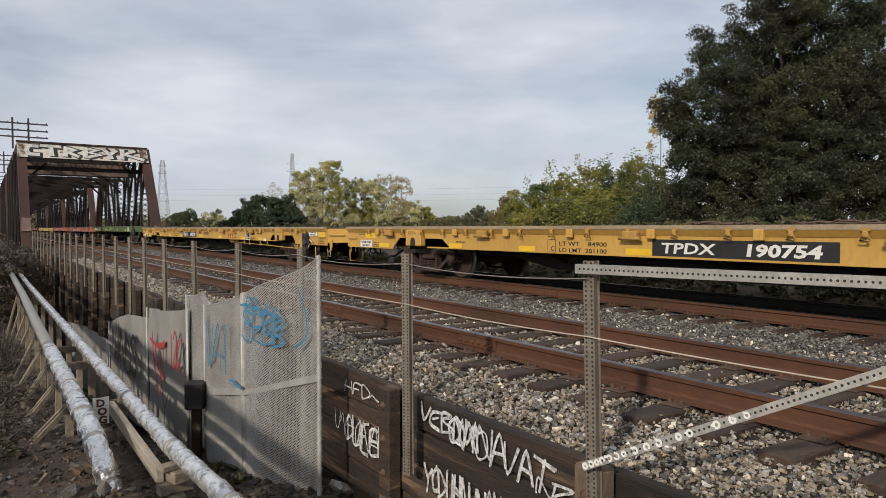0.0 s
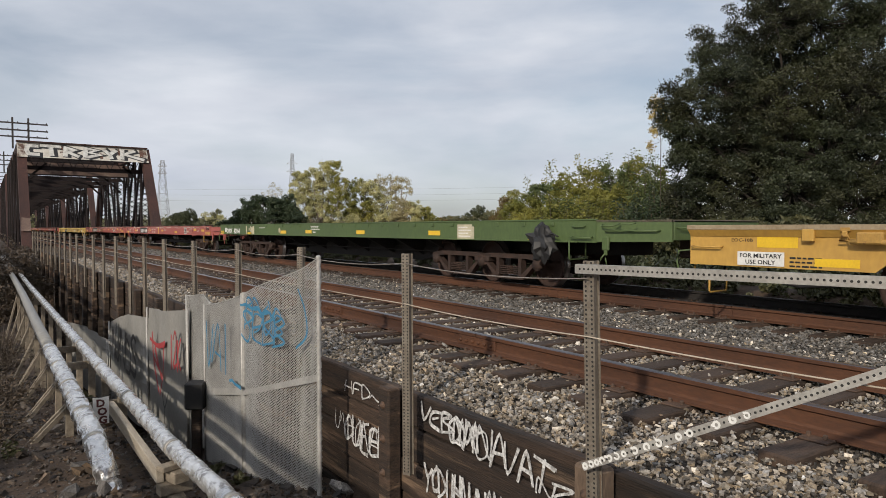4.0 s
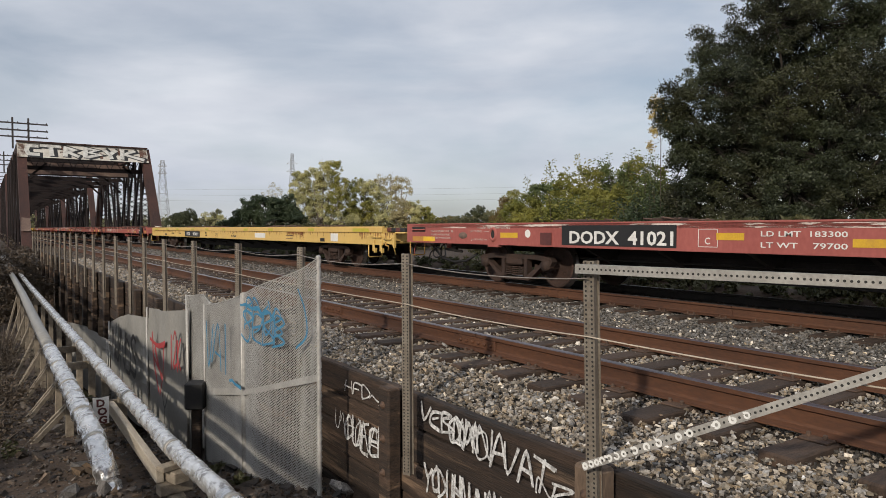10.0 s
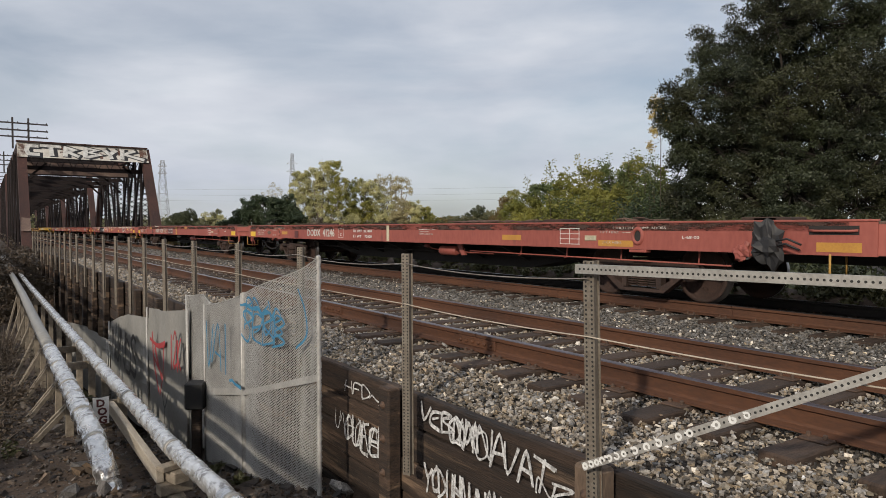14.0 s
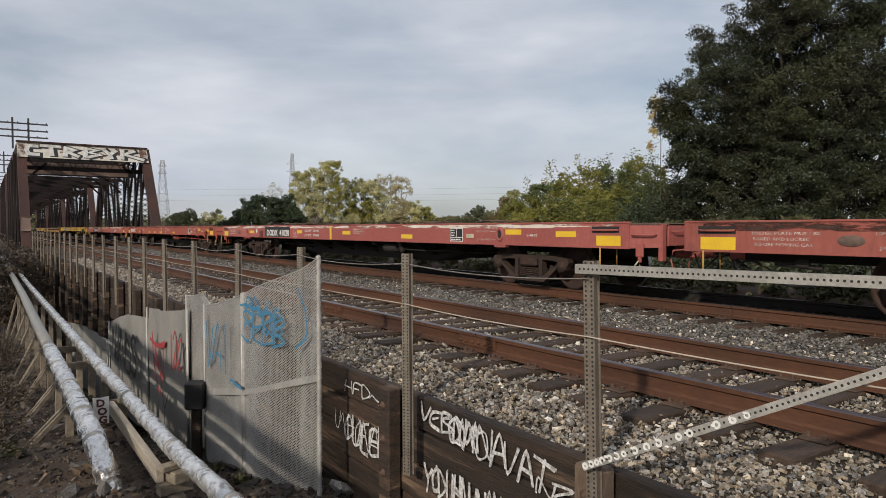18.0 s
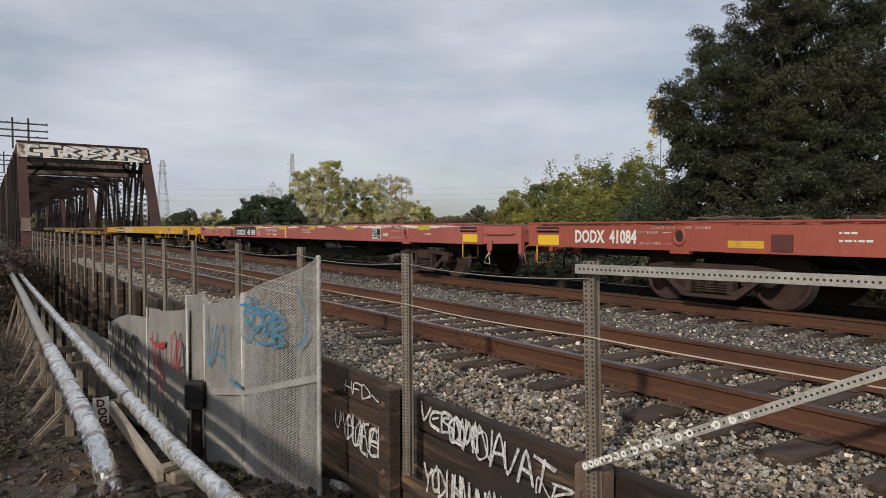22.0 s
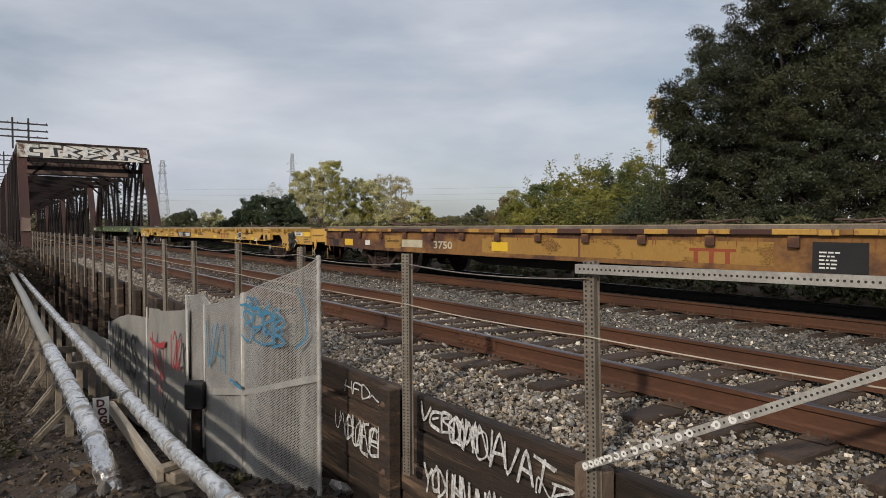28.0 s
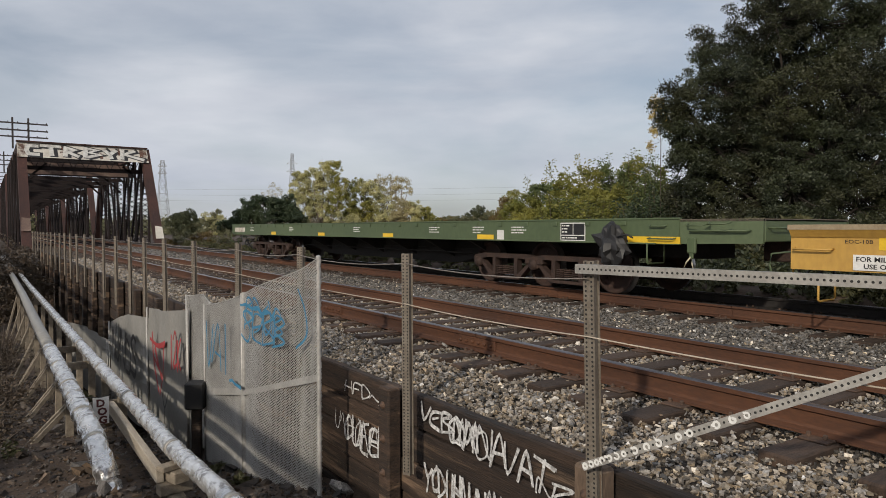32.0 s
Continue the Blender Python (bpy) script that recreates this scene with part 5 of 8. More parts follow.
lobed_tree(120, 48, [(0.04, 4.02, 0, 0.64), (-0.24, 3.54, 0, 0.64), (0.44, 3.22, 0, 0.88), (-0.36, 2.62, 0, 0.8), (0.84, 2.42, 0, 0.88), (-0.96, 2.42, 0, 0.64)],
           [M_OLIVE, M_RUSSET], "low tree with olive and russet leaves", 27, 9000, 0.07, clump=0.3, open_=0.2, thick=0.07)
AUTUMN = "tall tree with yellow-green autumn leaves and pale branches"
lobed_tree(-215, 74, [(0.37, 7.54, 0, 1.23), (1.3, 8.28, 0, 1.05), (-0.86, 7.17, 0, 1.36), (-2.41, 6.43, 0, 1.11), (2.22, 6.43, 0, 1.23), (-0.25, 5.51, 0, 1.73), (-2.1, 4.58, 0, 1.54), (1.91, 4.46, 0, 1.73), (0.37, 8.78, 0, 0.55), (-2.71, 7.54, 0, 0.55), (3.27, 5.82, 0, 0.86), (-0.55, 2.73, 0, 1.85), (2.53, 2.61, 0, 1.48), (-1.79, 7.48, 0, 0.62)],
           [M_YELLEAF, M_OLIVELIGHT, M_YELLEAF], AUTUMN, 31, 60000, 0.08, clump=0.42, open_=0.15, bark=M_PALEBARK, thick=0.16, twigs=1)
lobed_tree(-125, 76, [(-0.89, 6.56, 0, 1.01), (-1.71, 7.19, 0, 0.63), (0.06, 5.61, 0, 1.39), (-1.2, 4.34, 0, 1.52), (1.01, 4.15, 0, 1.52), (-0.25, 2.63, 0, 1.65), (-2.15, 3.08, 0, 1.27)],
           [M_YELLEAF, M_OLIVELIGHT], AUTUMN, 38, 32000, 0.08, clump=0.42, open_=0.15, bark=M_PALEBARK, thick=0.13, twigs=1)
lobed_tree(-85, 77, [(-0.58, 7.13, 0, 1.09), (0.83, 6.88, 0, 0.9), (-1.73, 7.13, 0, 0.77), (0.06, 5.98, 0, 1.03), (1.48, 6.11, 0, 0.64), (-0.9, 5.66, 0, 0.9), (0.39, 4.82, 0, 0.9)],
           [M_PALELEAF], "half-bare tree with sparse pale leaves", 33, 7500, 0.07, clump=0.35, open_=0.3, bark=M_PALEBARK, thick=0.13, twigs=5)
lobed_tree(-40, 73, [(-0.55, 3.82, 0, 1.09), (0.67, 3.33, 0, 0.97), (-1.76, 3.82, 0, 1.09), (-0.24, 2.48, 0, 1.09), (1.28, 2.6, 0, 0.73), (-2.37, 2.6, 0, 1.22), (-3.89, 2.42, 0, 1.22)],
           [M_YELLEAF, M_OLIVELIGHT, M_PALELEAF], "low spreading tree with thin autumn leaves", 34, 32000, 0.08, clump=0.38, open_=0.1, bark=M_PALEBARK, thick=0.1)
lobed_tree(-310, 68, [(2.15, 3.68, 0.6, 0.91), (2.89, 2.95, 0, 1.02), (1.93, 4.65, 0.8, 0.68), (-4.48, 2.1, 0, 0.68), (-1.08, 4.65, 0.3, 0.79), (-1.93, 3.68, 0, 1.25), (-0.23, 4.25, 0, 1.13), (-2.78, 2.95, 0, 1.02), (1.19, 3.91, 0, 1.25), (0.34, 2.78, 0, 1.47), (-1.64, 2.38, 0, 1.36), (2.15, 2.95, 0, 1.13), (-3.51, 2.38, 0, 0.68), (2.61, 2.1, 0, 1.02)],
           [M_BUSH], "dense dark green bush", 35, 48000, 0.085, "bush", "bush", 0.36, 0.0, thick=0.12)
lobed_tree(-305, 84, [(0.07, 6.0, 0, 0.91), (-0.98, 5.51, 0, 0.84), (0.98, 6.35, 0, 0.7), (-1.68, 4.96, 0, 0.56), (0.21, 6.92, 0, 0.49)],
           [M_PALELEAF], "nearly bare grey tree behind the bushes", 37, 900, 0.07, clump=0.35, open_=0.3, bark=M_GREYBARK, thick=0.1, twigs=8)
lobed_tree(-465, 120, [(0.1, 3.49, 0, 1.6), (1.6, 3.89, 0, 1.4), (-1.4, 3.09, 0, 1.4), (0.6, 2.09, 0, 1.8), (2.6, 2.29, 0, 1.4)],
           [M_FARGREEN], "dark rounded riverside tree", 40, 14000, 0.13, clump=0.6, thick=0.16, group="riverside trees")
lobed_tree(-410, 115, [(-0.19, 3.8, 0, 1.15), (1.05, 4.38, 0, 0.86), (1.72, 3.04, 0, 1.15), (-0.86, 2.65, 0, 1.34), (0.58, 1.89, 0, 1.53)],
           [M_YELLEAF, M_FARLEAF], "pale yellow riverside tree", 41, 6000, 0.12, clump=0.55, open_=0.3, bark=M_PALEBARK, thick=0.12, group="riverside trees")
lobed_tree(-440, 70, [(-2.57, 0.94, 0, 0.93), (-0.82, 1.23, 0, 1.17), (0.93, 1.4, 0, 1.17), (2.68, 1.29, 0, 1.05), (-1.69, 0.24, 0, 1.28), (0.35, 0.24, 0, 1.28), (2.39, 0.35, 0, 1.28), (-3.44, 0.35, 0, 0.7)],
           [M_RUSSET, M_FARLEAF], "low brown thicket on the river bank", 42, 16000, 0.09, "bush", "bush", 0.4, 0.1, thick=0.06, base=-1.6)
lobed_tree(66, 95, [(0.0, 3.94, 0, 1.11), (1.19, 3.46, 0, 0.95), (-1.19, 3.46, 0, 0.95), (0.0, 2.67, 0, 1.43), (2.38, 3.15, 0, 0.95), (-2.38, 2.67, 0, 1.11)],
           [M_FARGREEN, M_FARLEAF], "rounded green riverside tree", 43, 12000, 0.11, clump=0.45, thick=0.12, group="riverside trees")
lobed_tree(10, 100, [(0.08, 3.21, 0, 0.83), (-1.17, 2.88, 0, 0.75), (1.17, 2.8, 0, 0.83), (0.08, 2.3, 0, 1.17)],
           [M_FARLEAF, M_RUSSET], "low brown riverside tree", 44, 7000, 0.11, clump=0.45, thick=0.1, group="riverside trees")
for i, (px, dep, h, sp) in enumerate(((-200, 62, 2.6, 5.0), (-90, 60, 2.5, 5.0), (20, 58, 2.6, 5.0), (110, 46, 2.4, 4.0), (230, 31, 2.3, 3.0), (330, 27, 2.2, 3.0), (450, 24, 2.2, 3.0), (600, 21, 2.2, 3.0), (-390, 90, 2.8, 7.0))):
    build_tree(*at_px(px, dep), h, sp, M_GRASS, "tangle of low weeds beyond the train", 60 + i, 11000, 0.085, "brush", 60, 0.02, 0.7, "brush", clump=0.22, depth=2, group="weeds beyond the train")
for i, (x, y, h, sp) in enumerate(((1.0, 36, 2.9, 1.4), (0.2, 44, 3.3, 2.0), (1.7, 48, 3.2, 1.0), (-0.6, 30, 2.3, 1.2), (-1.2, 24, 1.6, 1.2), (0.4, 33, 2.4, 1.0))):
    build_tree(x, y, h, sp, M_DRY, "dry brown brush on the river bank", 80 + i, 7000, 0.07, "brush", 40, 0.02, 0.8, "brush", clump=0.22, depth=2, group="dry brush on the bank")


def far_woods():
    """Woods along the horizon, too far to count, from the bridge to the oak."""
    rng = random.Random(90)
    cs, rs = [], []
    for k in range(520):
        px = rng.uniform(-900, 480)
        dep = rng.uniform(170, 260)
        x, y = at_px(px, dep)
        hh = 3.2 + 2.6 * (0.5 + 0.5 * noise.noise((px * 0.012, 0.0, 0.0))) + rng.uniform(-0.6, 0.6)
        for q in range(2):
            cs.append((x, y, -1 + hh * (0.35 + 0.45 * q)))
            rs.append(rng.uniform(1.2, 2.4))
    tagged(part("far_woods", leaf_cloud("far_woods", cs, rs, 60000, 0.42, M_FARLEAF, 90, 0.9, 0.3), M_FARLEAF), "hazy line of autumn woods along the horizon", "woods", kind="stuff")


far_woods()


def trackside_weeds():
    """Weeds and dry grass along the far side of the tracks."""
    rng = random.Random(91)
    cs, rs = [], []
    for k in range(1100):
        y = 1 + 52 * rng.random() ** 1.3
        x = rng.uniform(11.95, 12.9)
        cs.append((x, y, ground_z(x, y) + rng.uniform(0.0, 0.1)))
        rs.append(rng.uniform(0.08, 0.17))
    tagged(part("trackside_weeds", leaf_cloud("trackside_weeds", cs, rs, 60000, 0.06, M_GRASS, 91, 1.0, 0.2), M_GRASS), "low green weeds and dry grass beside the far track", "weeds", kind="stuff")


trackside_weeds()


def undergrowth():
    """Dark low growth added under the oaks to darken the view beneath the train."""
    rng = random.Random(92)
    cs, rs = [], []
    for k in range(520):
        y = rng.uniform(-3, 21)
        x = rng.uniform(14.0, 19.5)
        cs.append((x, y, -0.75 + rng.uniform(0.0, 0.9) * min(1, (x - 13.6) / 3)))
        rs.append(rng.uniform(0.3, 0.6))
    tagged(part("undergrowth", leaf_cloud("undergrowth", cs, rs, 42000, 0.09, M_OAK, 92, 1.0, 0.2), M_OAK), "added dark low undergrowth beneath the oaks", "undergrowth", kind="stuff")


undergrowth()


# ---- lattice towers far off ----
def build_tower(px, depth, height, wide, arms, label):
    x, y = at_px(px, depth)
    t = thing("lattice_tower", label, "power pylon", "pylons", at=(x, y, -1.0))
    s = Shape()
    w = lambda z: wide * (1 - 0.78 * (z / height) ** 0.8)
    n = 9
    zs = [height * k / n for k in range(n + 1)]
    c = [(-1, -1), (1, -1), (1, 1), (-1, 1)]
    for a, b in zip(zs, zs[1:]):
        for i in range(4):
            p, q = c[i], c[(i + 1) % 4]
            P = lambda k, z: (k[0] * w(z) / 2, k[1] * w(z) / 2, z)
            s.bar(P(p, a), P(p, b), 0.13)
            s.bar(P(p, a), P(q, b), 0.07)
            s.bar(P(q, a), P(p, b), 0.07)
            s.bar(P(p, b), P(q, b), 0.07)
    part("tower_frame", s, M_TOWER, t)
    for z, ln in arms:
        a = Shape()
        u = Vector((math.cos(radians(34)), -math.sin(radians(34)), 0)) * ln
        a.bar(u + Vector((0, 0, z)), -u + Vector((0, 0, z)), 0.2)
        a.bar(u + Vector((0, 0, z)), Vector((0, 0, z + 1.6)), 0.13)
        a.bar(-u + Vector((0, 0, z)), Vector((0, 0, z + 1.6)), 0.13)
        part("tower_arm", a, M_TOWER, t)


build_tower(-495, 240, 26, 5.2, ((21.5, 1.6), (24, 1.6)), "slender grey lattice power tower beside the bridge")
build_tower(-266, 300, 35, 4.0, ((27, 2.6), (30.5, 2.4)), "grey lattice power pylon behind the trees")
for k, (z, dy) in enumerate(((17.5, 0), (15.0, 4), (12.5, 8))):
    line = thing("power_line", "thin sagging power line far off", "cable", "power lines")
    a, b = Vector((*at_px(-1000, 330 + dy), z + 6)), Vector((*at_px(560, 300 + dy), z + 5))
    part("cable", Shape().tube([a + (b - a) * (i / 12) - Vector((0, 0, 16 * (i / 12) * (1 - i / 12))) for i in range(13)], 0.032, 4, False), M_TOWER, line)
# ---- the train ----
# In a car's own space y runs along the track (plus: the end that trails), the side at -X faces the camera, z = 0 is the rails' top.
WHEEL_R = 0.42
HALF_W = 1.40


def wheel_shape(x, out):
    """A wheel on the y = 0 axle, its face looking along out (-1 or 1)."""
    s = Shape()
    m = Matrix.Translation((x, 0, 0)) @ pose(0, 0, 0, 0, 90 * out, 0)
    s.lathe([(0.0, 0.045), (0.075, 0.045), (0.085, 0.03), (0.13, 0.015), (0.30, 0.0), (0.355, 0.02), (0.36, 0.062), (0.405, 0.062), (0.419, 0.05)], 28, m)
    s.lathe([(0.445, -0.07), (0.36, -0.07), (0.355, -0.03), (0.3, -0.02), (0.13, -0.02), (0.0, -0.03)], 28, m)
    for k in range(4):
        a = k * math.pi / 2 + 0.5
        s.lathe([(0.035, 0.02), (0.035, 0.012)], 8, m @ Matrix.Translation((0.22 * math.cos(a), 0.22 * math.sin(a), 0)))
    return s


def tread_shape(x, out):
    m = Matrix.Translation((x, 0, 0)) @ pose(0, 0, 0, 0, 90 * out, 0)
    return Shape().lathe([(0.419, 0.05), (0.425, -0.03), (0.447, -0.045), (0.445, -0.07)], 28, m)


WHEEL_N, WHEEL_F = wheel_shape(-0.755, -1).mesh("wheel", M_WHEEL), wheel_shape(0.755, 1).mesh("wheel", M_WHEEL)
TREAD_N, TREAD_F = tread_shape(-0.755, -1).mesh("tread", M_TREAD), tread_shape(0.755, 1).mesh("tread", M_TREAD)
AXLE = Shape().tube([(-1.02, 0, 0), (1.02, 0, 0)], 0.075, 12).mesh("axle", M_WHEEL)
BEARING = Shape().lathe([(0.0, 0.10), (0.05, 0.10), (0.06, 0.085), (0.105, 0.08), (0.105, -0.06), (0.0, -0.06)], 14, Matrix.Translation((-1.05, 0, 0)) @ pose(0, 0, 0, 0, -90, 0)).mesh("bearing_cap", M_TRUCK)
WHEELSETS = []


def frame_mesh(base, x):
    """A cast truck side frame between two axles base apart, seen from the side as a window with a spring nest."""
    s = Shape()
    h = base / 2
    for x in (x,):
        prof_top = [(-h - 0.17, 0.49), (-h - 0.13, 0.555), (-h + 0.2, 0.60), (h - 0.2, 0.60), (h + 0.13, 0.555), (h + 0.17, 0.49), (h + 0.11, 0.40), (h - 0.08, 0.49), (h - 0.3, 0.515), (-h + 0.3, 0.515), (-h + 0.08, 0.49), (-h - 0.11, 0.40)]
        s.extrude(prof_top, x - 0.06, x + 0.06, "x")
        low = [(-h + 0.12, 0.455), (-0.36, 0.205), (-0.34, 0.165), (0.34, 0.165), (0.36, 0.205), (h - 0.12, 0.455), (h - 0.09, 0.405), (0.42, 0.115), (-0.42, 0.115), (-h + 0.09, 0.405)]
        s.extrude(low, x - 0.06, x + 0.06, "x")
        for y in (-0.33, 0.33):
            s.box(x - 0.06, x + 0.06, y - 0.045, y + 0.045, 0.18, 0.58)
        for y in (-h, h):
            s.box(x - 0.08, x + 0.08, y - 0.10, y + 0.10, 0.34, 0.53, 0.03)
    return s


def spring_mesh(x):
    s = Shape()
    for x in (x,):
        for y in (-0.19, 0.0, 0.19):
            for k in range(5):
                z = 0.20 + k * 0.036
                s.lathe([(0.075, z), (0.088, z + 0.011), (0.075, z + 0.022), (0.06, z + 0.011), (0.075, z)], 10, Matrix.Translation((x, y, 0)))
    return s


BOLSTER = Shape().box(-1.12, 1.12, -0.24, 0.24, 0.39, 0.52, 0.03).box(-0.4, 0.4, -0.2, 0.2, 0.5, 0.64, 0.03).mesh("bolster", M_TRUCK)
SPRINGS = [spring_mesh(x).mesh("spring_nest", M_TRUCK) for x in (-1.03, 1.03)]
FRAME2 = [frame_mesh(1.78, x).mesh("truck_frame", M_TRUCK) for x in (-1.03, 1.03)]
FRAME3 = [frame_mesh(1.66, x).mesh("truck_frame", M_TRUCK) for x in (-1.03, 1.03)]
BRAKE = [Shape().bar((-0.9, y, 0.36), (0.9, y, 0.36), 0.08, 0.12).mesh("brake_beam", M_TRUCK) for y in (-0.42, 0.42)]


def add_wheelset(car, y, c_axle):
    ws = part("wheelset", AXLE, M_WHEEL, car, at=(0, y, WHEEL_R))
    for me, tr in ((WHEEL_N, TREAD_N), (WHEEL_F, TREAD_F)):
        part("wheel", me, M_WHEEL, ws)
        part("tread", tr, M_TREAD, ws)
    part("bearing_cap", BEARING, M_TRUCK, ws)
    WHEELSETS.append((ws, y, c_axle))


def add_truck(car, y, c_mid, axles):
    if axles == 2:
        for k in (0, 1):
            fr = part("truck_frame", FRAME2[k], M_TRUCK, car, at=(0, y, 0))
            part("spring_nest", SPRINGS[k], M_TRUCK, fr)
        part("bolster", BOLSTER, M_TRUCK, car, at=(0, y, 0))
        for m in BRAKE:
            part("brake_beam", m, M_TRUCK, car, at=(0, y, 0))
        ys = (y - 0.89, y + 0.89)
    else:
        for d in (-0.85, 0.85):
            for k in (0, 1):
                fr = part("truck_frame", FRAME3[k], M_TRUCK, car, at=(0, y + d, 0))
                part("spring_nest", SPRINGS[k], M_TRUCK, fr)
        part("bolster", BOLSTER, M_TRUCK, car, at=(0, y, 0.02))
        ys = (y - 1.68, y, y + 1.68)
    for a in ys:
        add_wheelset(car, a, c_mid + a / V0)


KNUCKLE = Shape().box(-0.09, 0.09, -0.05, 0.14, 0.72, 0.93, 0.04).box(-0.17, 0.13, 0.1, 0.29, 0.66, 0.98, 0.05).mesh("coupler", M_TRUCK)
HOSE = Shape().tube([(-0.35, 0, 0.72), (-0.36, 0.12, 0.66), (-0.33, 0.2, 0.42), (-0.22, 0.3, 0.34), (-0.15, 0.38, 0.36)], 0.022, 7).mesh("air_hose", M_BLACK)
STEP = Shape().tube([(-0.19, 0, 0.55), (-0.19, 0, 0.27), (-0.17, 0, 0.25), (0.17, 0, 0.25), (0.19, 0, 0.27), (0.19, 0, 0.55)], 0.014, 6)
RATCHET = Shape().box(-0.04, 0.0, -0.05, 0.05, -0.015, 0.025).box(-0.06, -0.02, -0.03, 0.03, -0.085, -0.015, 0.01).tube([(-0.045, -0.055, -0.12), (-0.05, -0.02, -0.04), (-0.05, 0.02, -0.04), (-0.045, 0.055, -0.12), (-0.045, -0.055, -0.12)], 0.011, 5)
POCKET = Shape().box(-0.05, 0.0, -0.07, 0.07, -0.14, 0.0, 0.008).box(-0.055, -0.047, -0.025, 0.025, -0.09, -0.04)


def side_profile(L, top, bot, end_bot, cut=0.0, shoulder=0.0, trucks=(), arch=0.0):
    """The outline of a side sill in (y, z), with arches over the trucks if asked."""
    h = L / 2
    pts = [(-h, top), (h, top), (h, end_bot)]
    if trucks:
        pts += [(h - 2.36, end_bot), (h - 2.68, arch), (h - 4.49, arch), (h - 4.80, bot)]
        pts += [(-h + 4.75, bot), (-h + 4.45, arch), (-h + 2.62, arch), (-h + 2.30, end_bot)]
    elif cut:
        pts += [(h - cut, end_bot), (h - cut - shoulder, bot), (-h + cut + shoulder, bot), (-h + cut, end_bot)]
    pts += [(-h, end_bot)]
    return pts


def chain_pile(car, y0, y1, z, rng, mat=M_TIGHTCHAIN):
    """A heap of tie-down chain and hooks lying on the deck."""
    for k in range(3):
        x0 = rng.uniform(-1.2, -0.2)
        pts = []
        for i in range(9):
            pts.append((x0 + rng.uniform(-0.15, 0.15), y0 + (y1 - y0) * i / 8 + rng.uniform(-0.05, 0.05), z + 0.015 + rng.uniform(0, 0.05)))
        part("tie_down_chain", Shape().tube(pts, 0.013, 5), mat, car, "rusty tie-down chain heaped on the deck")


def patch(car, y, z, w, h, mat, name="marking", x=-HALF_W, lift=0.004, label=""):
    """A thin painted panel on the side, beginning at y (its trailing edge) with its foot at z."""
    return part(name, Shape().box(x - lift, x + 0.0005 - lift * 0.1, y - w, y, z, z + h), mat, car, label)


def text_rows(car, y, z, w, n, mat, pitch=0.05, x=-HALF_W):
    """Small print that cannot be read, as bars."""
    rng = random.Random(int(abs(y) * 100) + n)
    s = Shape()
    for i in range(n):
        ln, yy = w * rng.uniform(0.6, 1.0), y
        while yy > y - ln:
            k = rng.uniform(0.025, 0.085)
            s.box(x - 0.0035, x, yy - k, yy, z - i * pitch, z - i * pitch + min(pitch * 0.42, 0.024))
            yy -= k + 0.018
    part("small_print", s, mat, car)


def data_board(car, y, z, w, h):
    """A white-framed board of black cells with a few lines of small white print."""
    b = patch(car, y, z, w, h, M_WHITE, "data_panel", label="white-framed black data panel")
    f, x = 0.016, -HALF_W - 0.006
    mid, row = y - w * 0.52, z + h * 0.30
    for k, (a, c, lo, hi) in enumerate(((y - f, mid + f / 2, row + f / 2, z + h - f), (mid - f / 2, y - w + f, row + f / 2, z + h - f), (y - f, y - w + f, z + f, row - f / 2))):
        cell = part("cell", Shape().box(x, -HALF_W - 0.001, c, a, lo, hi), M_BLACK, b)
        if k != 1:
            text_rows(cell, a - 0.02, hi - 0.045, (a - c) * 0.8, 3 if k == 0 else 1, M_WHITE, 0.052, x)
    return b


def lump(car, y, z, w, h, deep, seed, mat, name, label=""):
    """Something wrapped in a loose sheet and tied to the side: a crumpled rounded form."""
    n, m, v = 16, 11, []
    for i in range(m):
        a = math.pi * i / (m - 1)
        for j in range(n):
            b = 2 * math.pi * j / n
            d = Vector((math.sin(a) * math.cos(b), math.sin(a) * math.sin(b), math.cos(a)))
            k = 0.95 + 0.75 * noise.noise(d * 1.5 + Vector((seed * 1.37, 0.4, 0))) + 0.42 * noise.noise(d * 4.2 + Vector((0.3, seed * 1.7, 0)))
            v.append((-HALF_W - deep * 0.45 + d.x * k * deep / 2, y + d.y * k * w / 2, z + d.z * k * h / 2))
    f = [(i * n + j, i * n + (j + 1) % n, (i + 1) * n + (j + 1) % n, (i + 1) * n + j) for i in range(m - 1) for j in range(n)]
    return part(name, Shape().add(v, f, False), mat, car, label)


def ring_hole(car, y, z, paint):
    """An oval lifting eye in the sill with a foot plate under it."""
    turn = Matrix.Translation((-HALF_W, y, z)) @ pose(0, 0, 0, 0, -90, 0) @ Matrix.Diagonal((1.18, 0.95, 1, 1))
    part("lift_ring", Shape().lathe([(0.068, 0.004), (0.075, 0.03), (0.108, 0.03), (0.12, 0.0)], 20, turn), paint, car)
    part("ring_hole", Shape().lathe([(0.0, 0.006), (0.072, 0.006)], 20, turn), M_SOOTSHADE, car)
    return turn



TRAIN_TAIL = {"mark": -0.68}  # where the last car that was built ends


